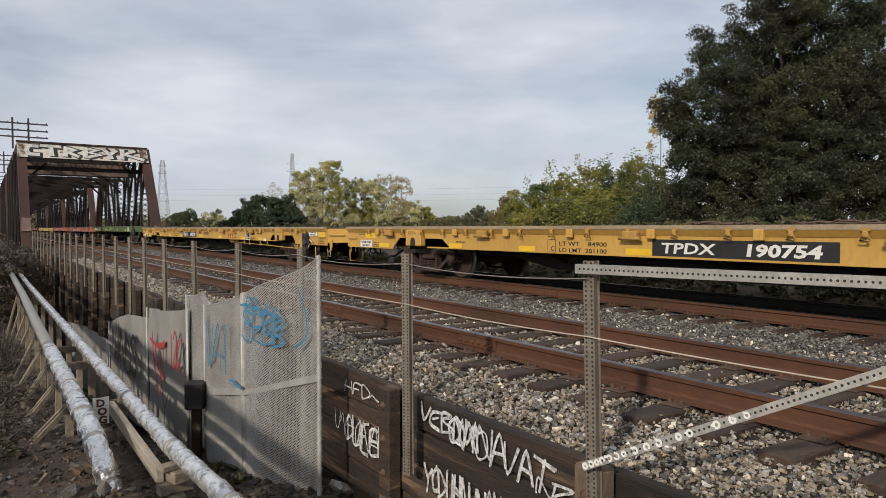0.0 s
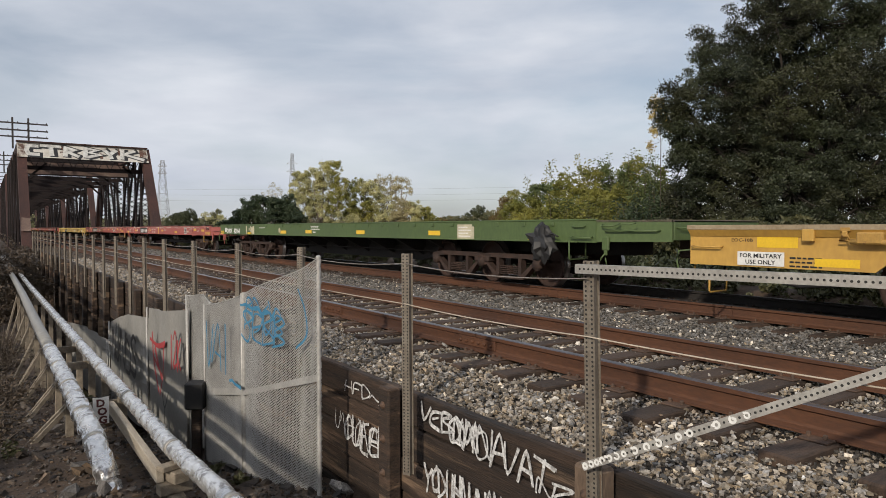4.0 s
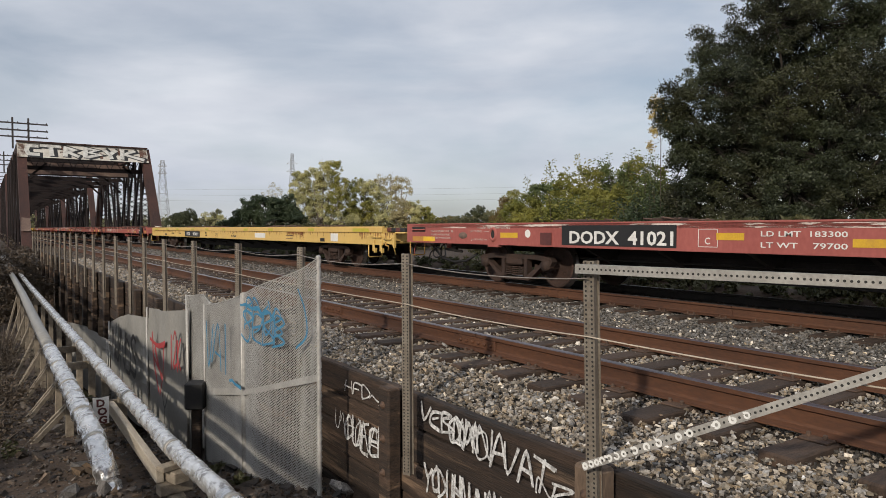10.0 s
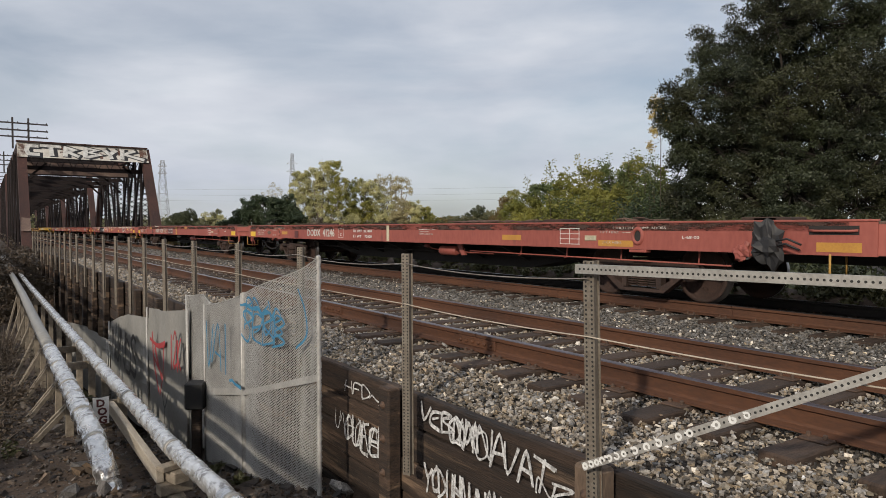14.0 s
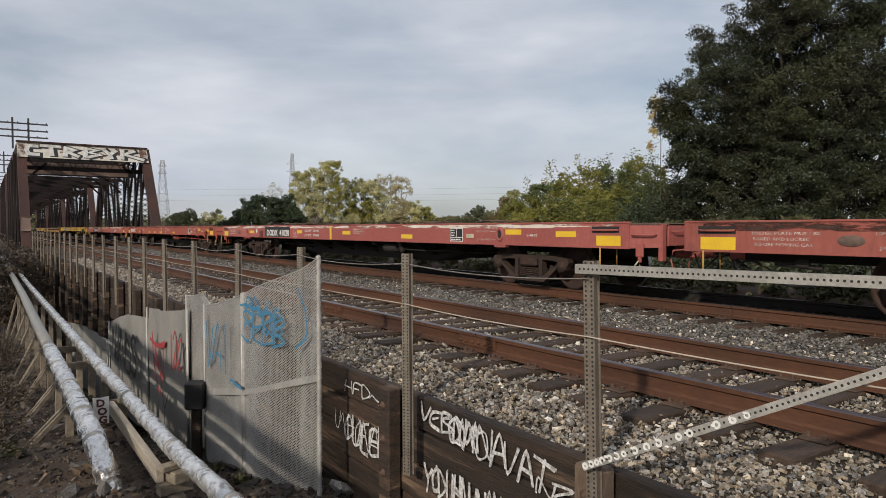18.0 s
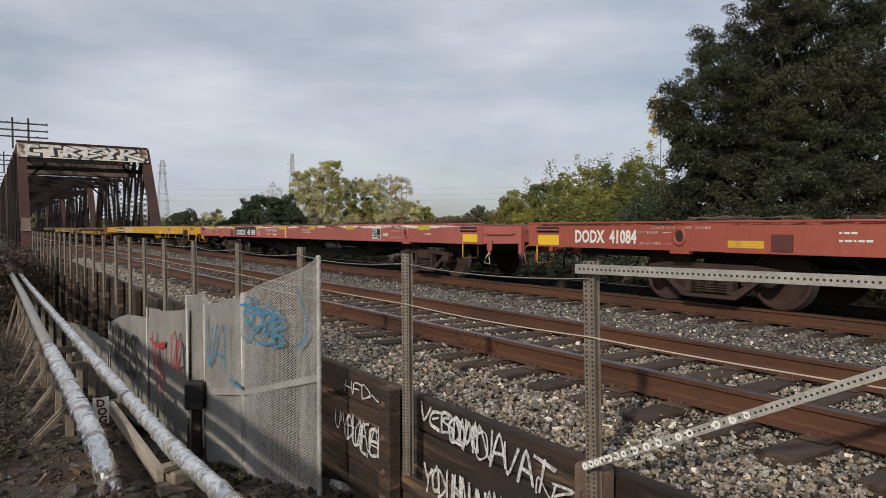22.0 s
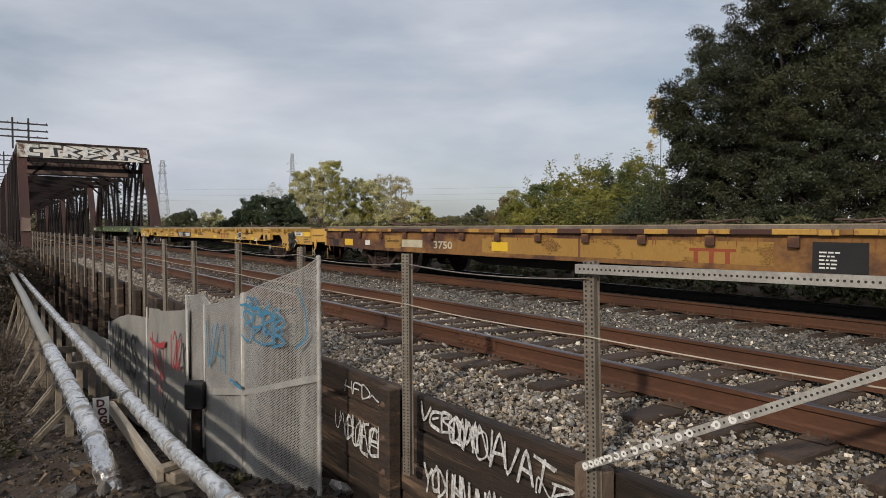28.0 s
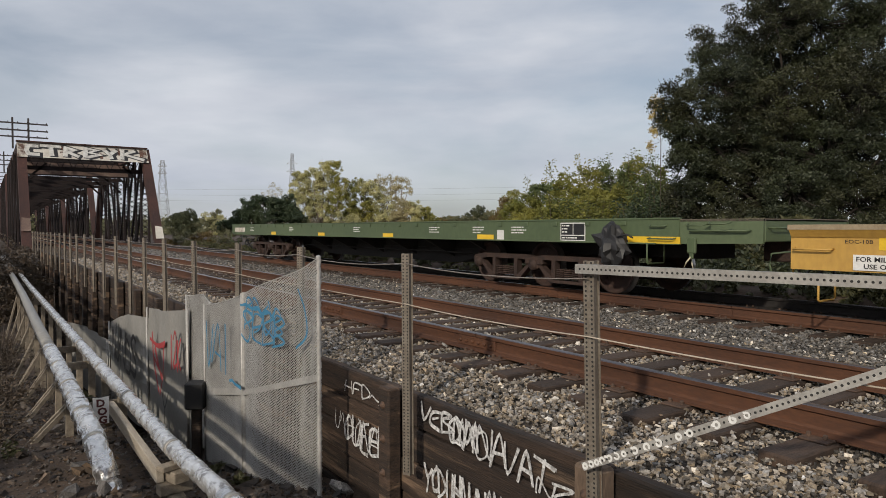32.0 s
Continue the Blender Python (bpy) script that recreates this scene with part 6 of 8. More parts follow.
def end_platform(car, h, reach, top, bot, paint, flange=True):
    """The narrowing end of the car beyond its side sills, with a flange, a grab iron, a bracket and a hook."""
    y0, y1, xa, xb = -h + 0.002, -h - reach, HALF_W - 0.015, HALF_W - 0.06 - 0.22 * min(reach, 1.0)
    for side in (-1, 1):
        a, b = side * xa, side * xb
        v = [(a, y0, bot + 0.01), (b, y1, bot + 0.03), (b, y1, top - 0.004), (a, y0, top - 0.004)]
        part("end_side", Shape().add(v + [(p - side * 0.03, q, r) for p, q, r in v], BOX_F), paint, car)
        if flange:
            part("end_flange", Shape().box(min(b, b - side * 0.10), max(b, b - side * 0.10), y1 - 0.02, y1 + 0.055, 0.60, top - 0.006, 0.008), paint, car)
    part("end_deck", Shape().add([(-xa, y0, top - 0.03), (-xb, y1, top - 0.03), (xb, y1, top - 0.03), (xa, y0, top - 0.03), (-xa, y0, top + 0.004), (-xb, y1, top + 0.004), (xb, y1, top + 0.004), (xa, y0, top + 0.004)], BOX_F), M_DECK, car)
    if reach > 0.4:
        along = lambda k, out: (-(xa + (xb - xa) * k) - out, y0 + (y1 - y0) * k, (top + bot) / 2 + 0.02)
        part("grab_iron", Shape().tube([along(0.14, 0), along(0.16, 0.07), along(0.5, 0.075), along(0.84, 0.07), along(0.86, 0)], 0.014, 6), paint, car)
    part("lever_bracket", Shape().box(-xa + 0.01, -xa + 0.06, y0 - 0.24, y0 - 0.10, bot - 0.12, bot + 0.10, 0.015).box(-xa + 0.015, -xa + 0.055, y0 - 0.2, y0 - 0.14, bot - 0.20, bot - 0.1, 0.01), paint, car)
    part("lever_hook", Shape().tube([(-xa + 0.03, y0 - 0.17, bot - 0.16), (-xa - 0.01, y0 - 0.12, bot - 0.24), (-xa - 0.01, y0 - 0.06, bot - 0.36), (-xa - 0.01, y0 - 0.24, bot - 0.37), (-xa - 0.01, y0 - 0.21, bot - 0.26), (-xa + 0.03, y0 - 0.17, bot - 0.16)], 0.012, 6), M_CREAM if paint is not M_GREEN else paint, car)


def base_car(c_near, c_far, name_label, paint, top, bot, trucks, axles=2, style="plain", deck_lip=0.0, end_bot=None, deck=M_DECK, spine=M_SOOTSHADE, platform=True, grabs=True):
    """The frame, deck, trucks, couplers and steps that all the cars share. c_near and c_far mark the ends of its side sills."""
    reach = max(0.25, (c_near - TRAIN_TAIL["mark"]) * V0 - 0.52) if platform else 0.0
    TRAIN_TAIL["mark"] = c_far
    c_mid, L = (c_near + c_far) / 2, (c_far - c_near) * V0
    near, far = trucks if isinstance(trucks, tuple) else (trucks, trucks)
    trucks = max(near, far)
    car = thing("flat_car", name_label, "railway flat car", "cars of the freight train", at=(FAR_TRACK, car_y(c_mid, 0), 0))
    car["c"] = c_mid
    h = L / 2
    end_bot = bot if end_bot is None else end_bot
    for side in (-1, 1):
        x0, x1 = (-HALF_W, -HALF_W + 0.03) if side < 0 else (HALF_W - 0.03, HALF_W)
        if style == "arched":
            prof = side_profile(L, top, bot, end_bot, trucks=trucks, arch=top - 0.24)
        elif style == "taper":
            prof = side_profile(L, top, bot, end_bot, cut=0.5, shoulder=2.2)
        else:
            prof = side_profile(L, top, bot, bot)
        sill = Shape().extrude(prof, x0, x1, "x")
        lo, hi = (x0, x0 + 0.16) if side < 0 else (x1 - 0.16, x1)
        sill.box(lo + 0.001, hi - 0.001, -h + 3.9, h - 3.9, bot - 0.006, bot + 0.02)
        part("side_sill", sill, paint, car)
    part("deck", Shape().box(-HALF_W + 0.03, HALF_W - 0.03, -h + 0.02, h - 0.02, top - 0.075, top - 0.004), deck, car)
    part("deck_edge", Shape().box(-HALF_W - 0.012, -HALF_W + 0.06, -h, h, top - 0.0, top + 0.028, 0.006), M_LIP if deck_lip else paint, car)
    part("centre_sill", Shape().box(-0.33, 0.33, -h + 0.25, h - 0.25, 0.62, top - 0.08).extrude([(-h + trucks + 1.5, 0.63), (-h + trucks + 3.4, 0.30), (h - trucks - 3.4, 0.30), (h - trucks - 1.5, 0.63)], -0.38, 0.38, "x"), spine, car)
    n = int(L // 2.6)
    for i in range(n):
        y = -h + trucks + 1.9 + (L - 2 * trucks - 3.8) * i / max(n - 1, 1)
        part("cross_bearer", Shape().extrude([(-1.34, top - 0.08), (1.34, top - 0.08), (1.34, bot + 0.06), (0.35, 0.42), (-0.35, 0.42), (-1.34, bot + 0.06)], y - 0.04, y + 0.04), M_SOOTSHADE, car)
    if platform:
        end_platform(car, h, reach, top, max(bot, end_bot), paint, axles == 2)
    # hoses and rods that hang under the trailing end
    part("brake_hose", Shape().tube([(-1.02, h - 0.55, 0.66), (-1.0, h - 0.85, 0.44), (-0.98, h - 1.3, 0.36), (-0.98, h - 1.75, 0.40), (-0.95, h - 2.1, 0.56)], 0.028, 7), M_BLACK, car)
    part("hose_loop", Shape().tube([(-1.08 + 0.02 * math.sin(a), h - 0.78 + 0.17 * math.cos(a), 0.55 + 0.11 * math.sin(a)) for a in np.linspace(0, 6.283, 13)], 0.018, 6, False), M_BLACK, car)
    part("angle_cock", Shape().tube([(-1.1, h - 1.15, 0.64), (-1.1, h - 1.75, 0.60)], 0.03, 8).box(-1.16, -1.08, h - 1.6, h - 1.42, 0.60, 0.70, 0.02), M_SOOTSHADE, car)
    for e in (-1, 1):
        y = e * h - (reach if e < 0 else 0)
        part("end_sill", Shape().box(-HALF_W + (0.03 if e > 0 or not platform else 0.33), HALF_W - (0.03 if e > 0 or not platform else 0.33), min(y, y - e * 0.06), max(y, y - e * 0.06), end_bot + 0.05, top - 0.001, 0.008), paint, car)
        part("draft_box", Shape().box(-0.28, 0.28, min(y + e * 0.04, y - e * 0.5), max(y + e * 0.04, y - e * 0.5), 0.62, 0.98, 0.02), M_TRUCK if "yellow" in name_label or axles == 3 else paint, car)
        part("coupler", KNUCKLE, M_TRUCK, car, at=Matrix.Translation((0, y, 0)) @ (pose(0, 0, 0) if e > 0 else pose(0, 0, 0, 0, 0, 180)))
        part("air_hose", HOSE, M_BLACK, car, at=Matrix.Translation((0, y, 0)) @ (pose(0, 0, 0) if e > 0 else pose(0, 0, 0, 0, 0, 180)))
        part("uncoupling_lever", Shape().tube([(-1.12, y + e * 0.14, 0.44), (-1.14, y + e * 0.10, 0.62), (-1.08, y + e * 0.09, 0.76), (-0.2, y + e * 0.10, 0.80)], 0.015, 6), paint, car)
        part("glad_hand_chain", Shape().tube([(-0.5, y + e * 0.05, 0.70), (-0.62, y + e * 0.22, 0.50), (-0.72, y + e * 0.12, 0.36)], 0.016, 5), M_SOOTSHADE, car)
        add_truck(car, e * (h - (far if e > 0 else near)), c_mid, axles)
    for side in (-1,):
        for e in (-1, 1):
            part("sill_step", STEP.mesh("sill_step", M_WINCH if "red" in name_label else paint), paint, car, at=(side * (HALF_W - 0.02), e * (h - 0.42), end_bot - 0.53 if end_bot > 0.6 else 0.0))
    for e in (-1, 1):
        g = Shape().tube([(-HALF_W, e * (h - 0.28) - 0.22, 0), (-HALF_W - 0.07, e * (h - 0.28) - 0.22, -0.01), (-HALF_W - 0.07, e * (h - 0.28) + 0.22, -0.01), (-HALF_W, e * (h - 0.28) + 0.22, 0)], 0.012, 6)
        if grabs:
            part("grab_iron", g, paint, car, at=(0, 0, bot + 0.09 if axles == 3 else (top + end_bot) / 2))
        ye = e * h - (reach if e < 0 else 0)
        part("end_grab_iron", Shape().tube([(-1.0, ye, top - 0.12), (-1.0, ye + e * 0.07, top - 0.12), (-0.6, ye + e * 0.07, top - 0.12), (-0.6, ye, top - 0.12)], 0.012, 6), paint, car)
    part("brake_pipe", Shape().tube([(-0.55, -h + trucks, 0.62), (-0.6, -h + trucks + 1.5, 0.55), (-0.6, h - trucks - 1.5, 0.55), (-0.55, h - trucks, 0.62)], 0.02, 6), M_SOOTSHADE, car)
    return car, L, h


def rust_drips(car, y0, y1, z, gap, lo, hi, seed, x=-HALF_W):
    """Thin rust runs hanging from a seam at z between y0 and y1."""
    rng = random.Random(seed)
    s, y = Shape(), y0
    while y < y1:
        w, ln = rng.uniform(0.006, 0.022), lo + (hi - lo) * rng.random() ** 2
        s.add([(x - 0.002, y - w, z), (x - 0.002, y + w, z), (x - 0.002, y + w * 0.7, z - ln * 0.6), (x - 0.002, y + w * 0.2, z - ln), (x - 0.002, y - w * 0.6, z - ln * 0.7)], [(0, 1, 2, 3, 4)])
        y += gap * rng.uniform(0.3, 1.8)
    part("rust_stain", s, M_RUN, car, "brown rust runs down the sill")["kind"] = "stuff"


def brake_cylinder(car, y, paint):
    """An air brake cylinder slung under the sill with its raking bracket and rods."""
    s = Shape().tube([(-1.1, y + 0.42, 0.61), (-1.1, y + 0.38, 0.61), (-1.1, y + 0.34, 0.61), (-1.1, y - 0.18, 0.61), (-1.1, y - 0.24, 0.61)], [0.03, 0.05, 0.105, 0.105, 0.075], 14)
    part("brake_cylinder", s, paint, car)
    part("cylinder_bracket", Shape().extrude([(y - 0.26, 0.78), (y - 0.42, 0.78), (y - 0.60, 0.54), (y - 0.46, 0.52)], -1.16, -1.12, "x"), paint, car)
    part("brake_rod", Shape().tube([(-1.1, y + 0.4, 0.61), (-1.1, y + 0.75, 0.64), (-1.1, y + 0.95, 0.70)], 0.014, 6).tube([(-1.1, y - 0.24, 0.61), (-1.1, y - 0.7, 0.585), (-1.12, y - 1.5, 0.58)], 0.014, 6), paint, car)
    part("clevis", Shape().box(-1.14, -1.06, y + 0.9, y + 1.05, 0.66, 0.73, 0.015), paint, car)



TPDX = "yellow flat car with stake pockets, ratchets and a black number panel"


def tpdx_car(c0, c1, number, weight, seed, shift=0.0):
    car, L, h = base_car(c0, c1, TPDX, M_YELLOW, 1.105, 0.665, 3.45, style="arched", deck_lip=1, end_bot=0.60)
    lip = [(-HALF_W - 0.085, 1.075), (-HALF_W - 0.085, 1.134), (-HALF_W + 0.05, 1.136), (-HALF_W + 0.05, 1.075)]
    part("deck_lip", Shape().extrude(lip, -h, h), M_LIP, car)
    part("lip_slope", Shape().extrude([(-HALF_W - 0.08, 1.076), (-HALF_W - 0.002, 1.076), (-HALF_W - 0.002, 0.985), (-HALF_W - 0.012, 0.985)], -h + 0.01, h - 0.01), M_YELLOW, car)
    rng = random.Random(seed)
    e = h + shift  # where the print is counted from
    ratch, pock = RATCHET.mesh("ratchet", M_WINCH), POCKET.mesh("stake_pocket", M_YELLOW)
    y, k = -h + 1.73, 0
    while y < h - 1.3:
        part("ratchet", ratch, M_YELLOW, car, at=(-HALF_W - 0.055, y, 1.075))
        if k % 2 == 0:
            part("stake_pocket", pock, M_YELLOW, car, at=(-HALF_W - 0.045, y + 0.42, 1.078))
        y, k = y + 0.83, k + 1
    for k in (2.35, 6.0, 9.67, 13.35, 17.05, 20.64):
        part("winch", Shape().box(-0.11, 0, -0.14, 0.14, -0.16, -0.02, 0.02).tube([(-0.08, -0.2, -0.13), (-0.08, 0.2, -0.13)], 0.03, 8), M_WINCH, car, at=(-HALF_W - 0.04, h - k, 1.07))
    py = e - 10.0
    panel = patch(car, py, 0.69, 2.63, 0.24, M_BLACK, "number_panel", label="black number panel")
    writing("TPDX", 0.21, panel, M_WHITE, -HALF_W - 0.0065, py - 0.15, 0.735, 0.004, 0.88, lean=0.14)
    writing(number, 0.21, panel, M_WHITE, -HALF_W - 0.0065, py - 1.43, 0.735, 0.008, 1.0, lean=0.14)
    writing("LT WT    " + weight[0], 0.1, car, M_BLACK, -HALF_W - 0.003, e - 8.05, 0.80, 0.001, 1.07)
    writing("LD LMT  " + weight[1], 0.1, car, M_BLACK, -HALF_W - 0.003, e - 8.05, 0.69, 0.001, 1.07)
    writing("C", 0.12, car, M_BLACK, -HALF_W - 0.003, e - 7.85, 0.70, 0.001)
    s = Shape()
    for a, b, c, d in ((7.77, 7.97, 0.68, 0.687), (7.77, 7.97, 0.89, 0.897), (7.77, 7.778, 0.68, 0.897), (7.962, 7.97, 0.68, 0.897)):
        s.box(-HALF_W - 0.003, -HALF_W, e - b, e - a, c, d)
    part("plate_mark", s, M_BLACK, car)
    for k, w, z in ((1.7, 0.5, 0.64), (4.75, 0.46, 0.68), (7.0, 0.45, 0.68), (9.5, 0.48, 0.69), (13.15, 0.55, 0.72), (16.2, 0.46, 0.70), (19.2, 0.49, 0.68), (21.18, 0.44, 0.67)):
        patch(car, h - k, z, w, 0.095, M_REFLECT, "reflector")
    # the maker's mark is left as plain red blocks
    s = Shape()
    for a in (0.0, 0.24, 0.48):
        s.box(-HALF_W - 0.004, -HALF_W, e - 17.66 - a, e - 17.59 - a, 0.70, 0.845)
    s.box(-HALF_W - 0.004, -HALF_W, e - 18.22, e - 17.51, 0.845, 0.885)
    part("maker_mark", s, M_BRICKMARK, car)
    text_rows(car, e - 13.9, 0.90, 0.9, 3, M_BLACK)
    text_rows(car, e - 18.3, 0.93, 0.42, 5, M_BLACK)
    text_rows(car, h - 5.0, 0.80, 0.4, 1, M_BLACK)
    data_board(car, e - 19.77, 0.665, 0.46, 0.27)
    writing("L-89-4", 0.07, car, M_BLACK, -HALF_W - 0.003, e - 20.36, 0.86, 0.0, 0.3)
    writing("GSH90A" if shift else "GSH90", 0.115, car, M_BLACK, -HALF_W - 0.003, e - 20.33, 0.68, 0.002, 0.52 if shift else 0.45)
    writing("2 INCH HF COMP SHOES", 0.07, car, M_BLACK, -HALF_W - 0.003, e - 21.03, 0.88, 0.0, 0.6)
    patch(car, e - 21.72, 0.64, 0.27, 0.095, M_WHITE, "white_card")
    for yy, zz, ry in ((h - 0.72, 0.62, h - 0.98), (-h + 1.28, 0.86, -h + 0.65)):
        sg = patch(car, yy, zz, 0.62, 0.175, M_WHITE, "sign", -HALF_W - 0.012, 0.006, "white military-use sign")
        writing("FOR MILITARY", 0.075, sg, M_BLACK, -HALF_W - 0.02, yy - 0.03, zz + 0.10, 0.001, 0.56)
        writing("USE ONLY", 0.075, sg, M_BLACK, -HALF_W - 0.02, yy - 0.11, zz + 0.02, 0.001, 0.40)
        patch(car, ry, 0.85, 0.52, 0.18, M_REFLECT, "reflector")
    writing("EOC-10B", 0.06, car, M_BLACK, -HALF_W - 0.003, h - 0.62, 0.92, 0.0, 0.3)
    text_rows(car, h - 1.4, 0.72, 0.4, 3, M_BLACK)
    text_rows(car, -h + 0.6, 0.74, 0.5, 3, M_BLACK)
    for k in range(4):
        y0 = rng.uniform(-h + 2, h - 4)
        chain_pile(car, y0, y0 + rng.uniform(0.6, 1.4), 1.13, rng)
    brake_cylinder(car, h - 17.4, M_YELLOW)
    # the jacking lugs over the trucks, each with a dark slot
    for y in (h - 3.45, -h + 3.65):
        lug = part("lift_lug", Shape().box(-HALF_W - 0.10, -HALF_W + 0.04, y - 0.32, y + 0.32, 0.695, 1.06, 0.015), M_YELLOW, car)
        part("lug_slot", Shape().extrude([(y - 0.10, 0.70), (y - 0.10, 0.82), (y - 0.06, 0.87), (y, 0.885), (y + 0.06, 0.87), (y + 0.10, 0.82), (y + 0.10, 0.70)], -HALF_W - 0.104, -HALF_W - 0.099, "x"), M_SOOTSHADE, lug)
        text_rows(lug, y + 0.2, 1.0, 0.34, 2, M_TIGHTCHAIN, 0.045, -HALF_W - 0.10)
    # the leading end: a raking foot, the hand brake under its black cover, a pale lever
    part("raking_foot", Shape().extrude([(-h + 1.45, 0.86), (-h + 1.72, 0.86), (-h + 2.02, 0.44), (-h + 1.97, 0.38), (-h + 1.86, 0.38)], -HALF_W - 0.03, -HALF_W + 0.02, "x"), M_YELLOW, car)
    lump(car, -h + 1.36, 0.72, 0.40, 0.50, 0.2, 4, M_BLACK, "hand_brake", "hand brake wrapped in black sheet")
    part("brake_lever", Shape().tube([(-HALF_W - 0.10, -h + 1.05, 0.75), (-HALF_W - 0.09, -h + 0.95, 0.72), (-HALF_W - 0.07, -h + 0.90, 0.66)], 0.018, 7).tube([(-HALF_W - 0.06, -h + 1.3, 0.44), (-HALF_W - 0.06, -h + 1.12, 0.62)], 0.018, 7), M_CREAM, car)
    for k in (7.5, 6.9, 5.7, 4.98, 2.42, 2.2):
        part("rod_hanger", Shape().tube([(-HALF_W + 0.04, -h + k + 0.05, 0.70), (-HALF_W + 0.02, -h + k + 0.05, 0.52), (-HALF_W + 0.02, -h + k - 0.05, 0.49), (-HALF_W + 0.04, -h + k - 0.06, 0.56)], 0.018, 6), M_YELLOW, car)
    part("brake_rod", Shape().tube([(-HALF_W + 0.02, -h + 9.3, 0.56), (-HALF_W + 0.02, -h + 5.2, 0.51), (-HALF_W + 0.02, -h + 2.2, 0.46)], 0.014, 6), M_YELLOW, car)
    if shift:
        for ws, _, _ in WHEELSETS[-4:]:
            part("bearing_face", Shape().lathe([(0.0, 0.105), (0.035, 0.112), (0.05, 0.103), (0.07, 0.103), (0.10, 0.09), (0.104, 0.07)], 16, Matrix.Translation((-1.052, 0, 0)) @ pose(0, 0, 0, 0, -90, 0)), M_HUB, ws, "blue-grey bearing end cap")
    return car


def end_slots(car, h, top, paint):
    """The dark hand slots near both ends of the sill, each crossed by a bar."""
    for y in (h - 0.50, -h + 0.47):
        slot = part("hand_slot", Shape().box(-HALF_W - 0.003, -HALF_W, y - 0.28, y + 0.28, top - 0.15, top - 0.045), M_SOOTSHADE, car)
        part("slot_bar", Shape().tube([(-HALF_W - 0.004, y - 0.27, top - 0.10), (-HALF_W - 0.03, y - 0.2, top - 0.105), (-HALF_W - 0.03, y + 0.2, top - 0.105), (-HALF_W - 0.004, y + 0.27, top - 0.10)], 0.017, 6), paint, slot)


def dodx_car(c0, c1, number, paint, panel_at, panel_w, label, weights=("183300", "79700"), panel=True, letters=0.25, top=1.165, bot=0.775, ext=0.0):
    """A red army flat car: a plain deep side sill, white print, amber reflectors."""
    car, L, h = base_car(c0 - ext / V0, c1, label, paint, top, bot, (2.65 + ext, 3.45), end_bot=bot, grabs=False)
    py = h - panel_at
    host = car
    if panel:
        host = patch(car, py, bot + 0.035, panel_w, top - bot - 0.06, M_BLACK, "number_panel", label="black number panel")
    writing("DODX  " + number, letters * 1.12, host, M_WHITE if panel or number == "41084" else M_WORNWHITE, -HALF_W - 0.0065, py - 0.17, bot + (0.072 if panel else 0.09), 0.009 if number == "41084" else 0.007, panel_w - 0.22)
    W = -HALF_W - 0.003
    if number != "41084":
        writing("LD LMT  " + weights[0], 0.095, car, M_WHITE, W - 0.004, h - 8.62, bot + 0.215, 0.001, 1.05)
        writing("LT WT    " + weights[1], 0.095, car, M_WHITE, W - 0.004, h - 8.62, bot + 0.075, 0.001, 1.05)
    y0 = h - (7.72 if number != "41084" else 11.45)
    s = Shape()
    for a, b, c, d in ((0, 0.3, 0.06, 0.068), (0, 0.3, 0.30, 0.308), (0, 0.008, 0.06, 0.308), (0.292, 0.3, 0.06, 0.308)):
        s.box(W, -HALF_W, y0 - b, y0 - a, bot + c, bot + d)
    part("plate_mark", s, M_WHITE, car)
    writing("C", 0.13, car, M_WHITE, W, y0 - 0.10, bot + 0.10, 0.001)
    tape = [(3.42, 0.5, 0.14), (8.0, 0.4, 0.16), (9.72, 0.45, 0.1), (11.35, 0.48, 0.17), (13.9, 0.5, 0.17), (15.8, 0.48, 0.19), (18.25, 0.45, 0.2), (19.6, 0.48, 0.17)]
    if number in ("41009", "41020"):
        tape = tape[:2] + [(11.25, 0.48, 0.15), (14.4, 0.5, 0.08)] + tape[-2:]
    if number == "41084":
        tape = [(3.95, 0.5, 0.06), (7.2, 0.45, 0.1), (8.75, 0.48, 0.06), (9.9, 0.48, 0.06), (13.35, 0.5, 0.06)] + tape[-2:]
    tint = M_REFLECT
    if number == "41246":
        tape, tint = [(3.4, 0.5, 0.12), (14.87, 0.54, 0.10), (17.29, 0.7, 0.035)], M_AMBER
    if number == "41218":
        tape, tint = [(3.9, 0.5, 0.28), (12.23, 0.48, 0.295)], M_AMBER
    if number == "41084":
        tape, tint = [(3.95, 0.5, 0.06), (7.0, 0.5, 0.06), (8.56, 0.41, 0.05), (10.09, 0.6, 0.06), (13.2, 0.5, 0.05)] + tape[-2:], M_DULLTAPE
    if number == "41109":
        tape, tint = [(1.41, 0.9, 0.285), (4.74, 0.38, 0.285), (7.59, 0.3, 0.285), (9.89, 0.54, 0.285), (12.45, 0.4, 0.285), (14.91, 0.47, 0.285), (18.6, 0.5, 0.285)], M_OLDTAPE
    if number in ("41009", "41021"):
        tint = M_DULLTAPE
    for k, w, z in tape:
        patch(car, h - k, bot + z, w, 0.095, tint, "reflector")
    patch(car, h - 10.42, bot + 0.005, 0.12, top - bot - 0.01, M_REFLECT if panel or number == "41218" else M_CREAM, "centre_stripe")
    if number != "41218":
        text_rows(car, h - 11.9, bot + 0.28, 0.6, 3, M_FAINT)
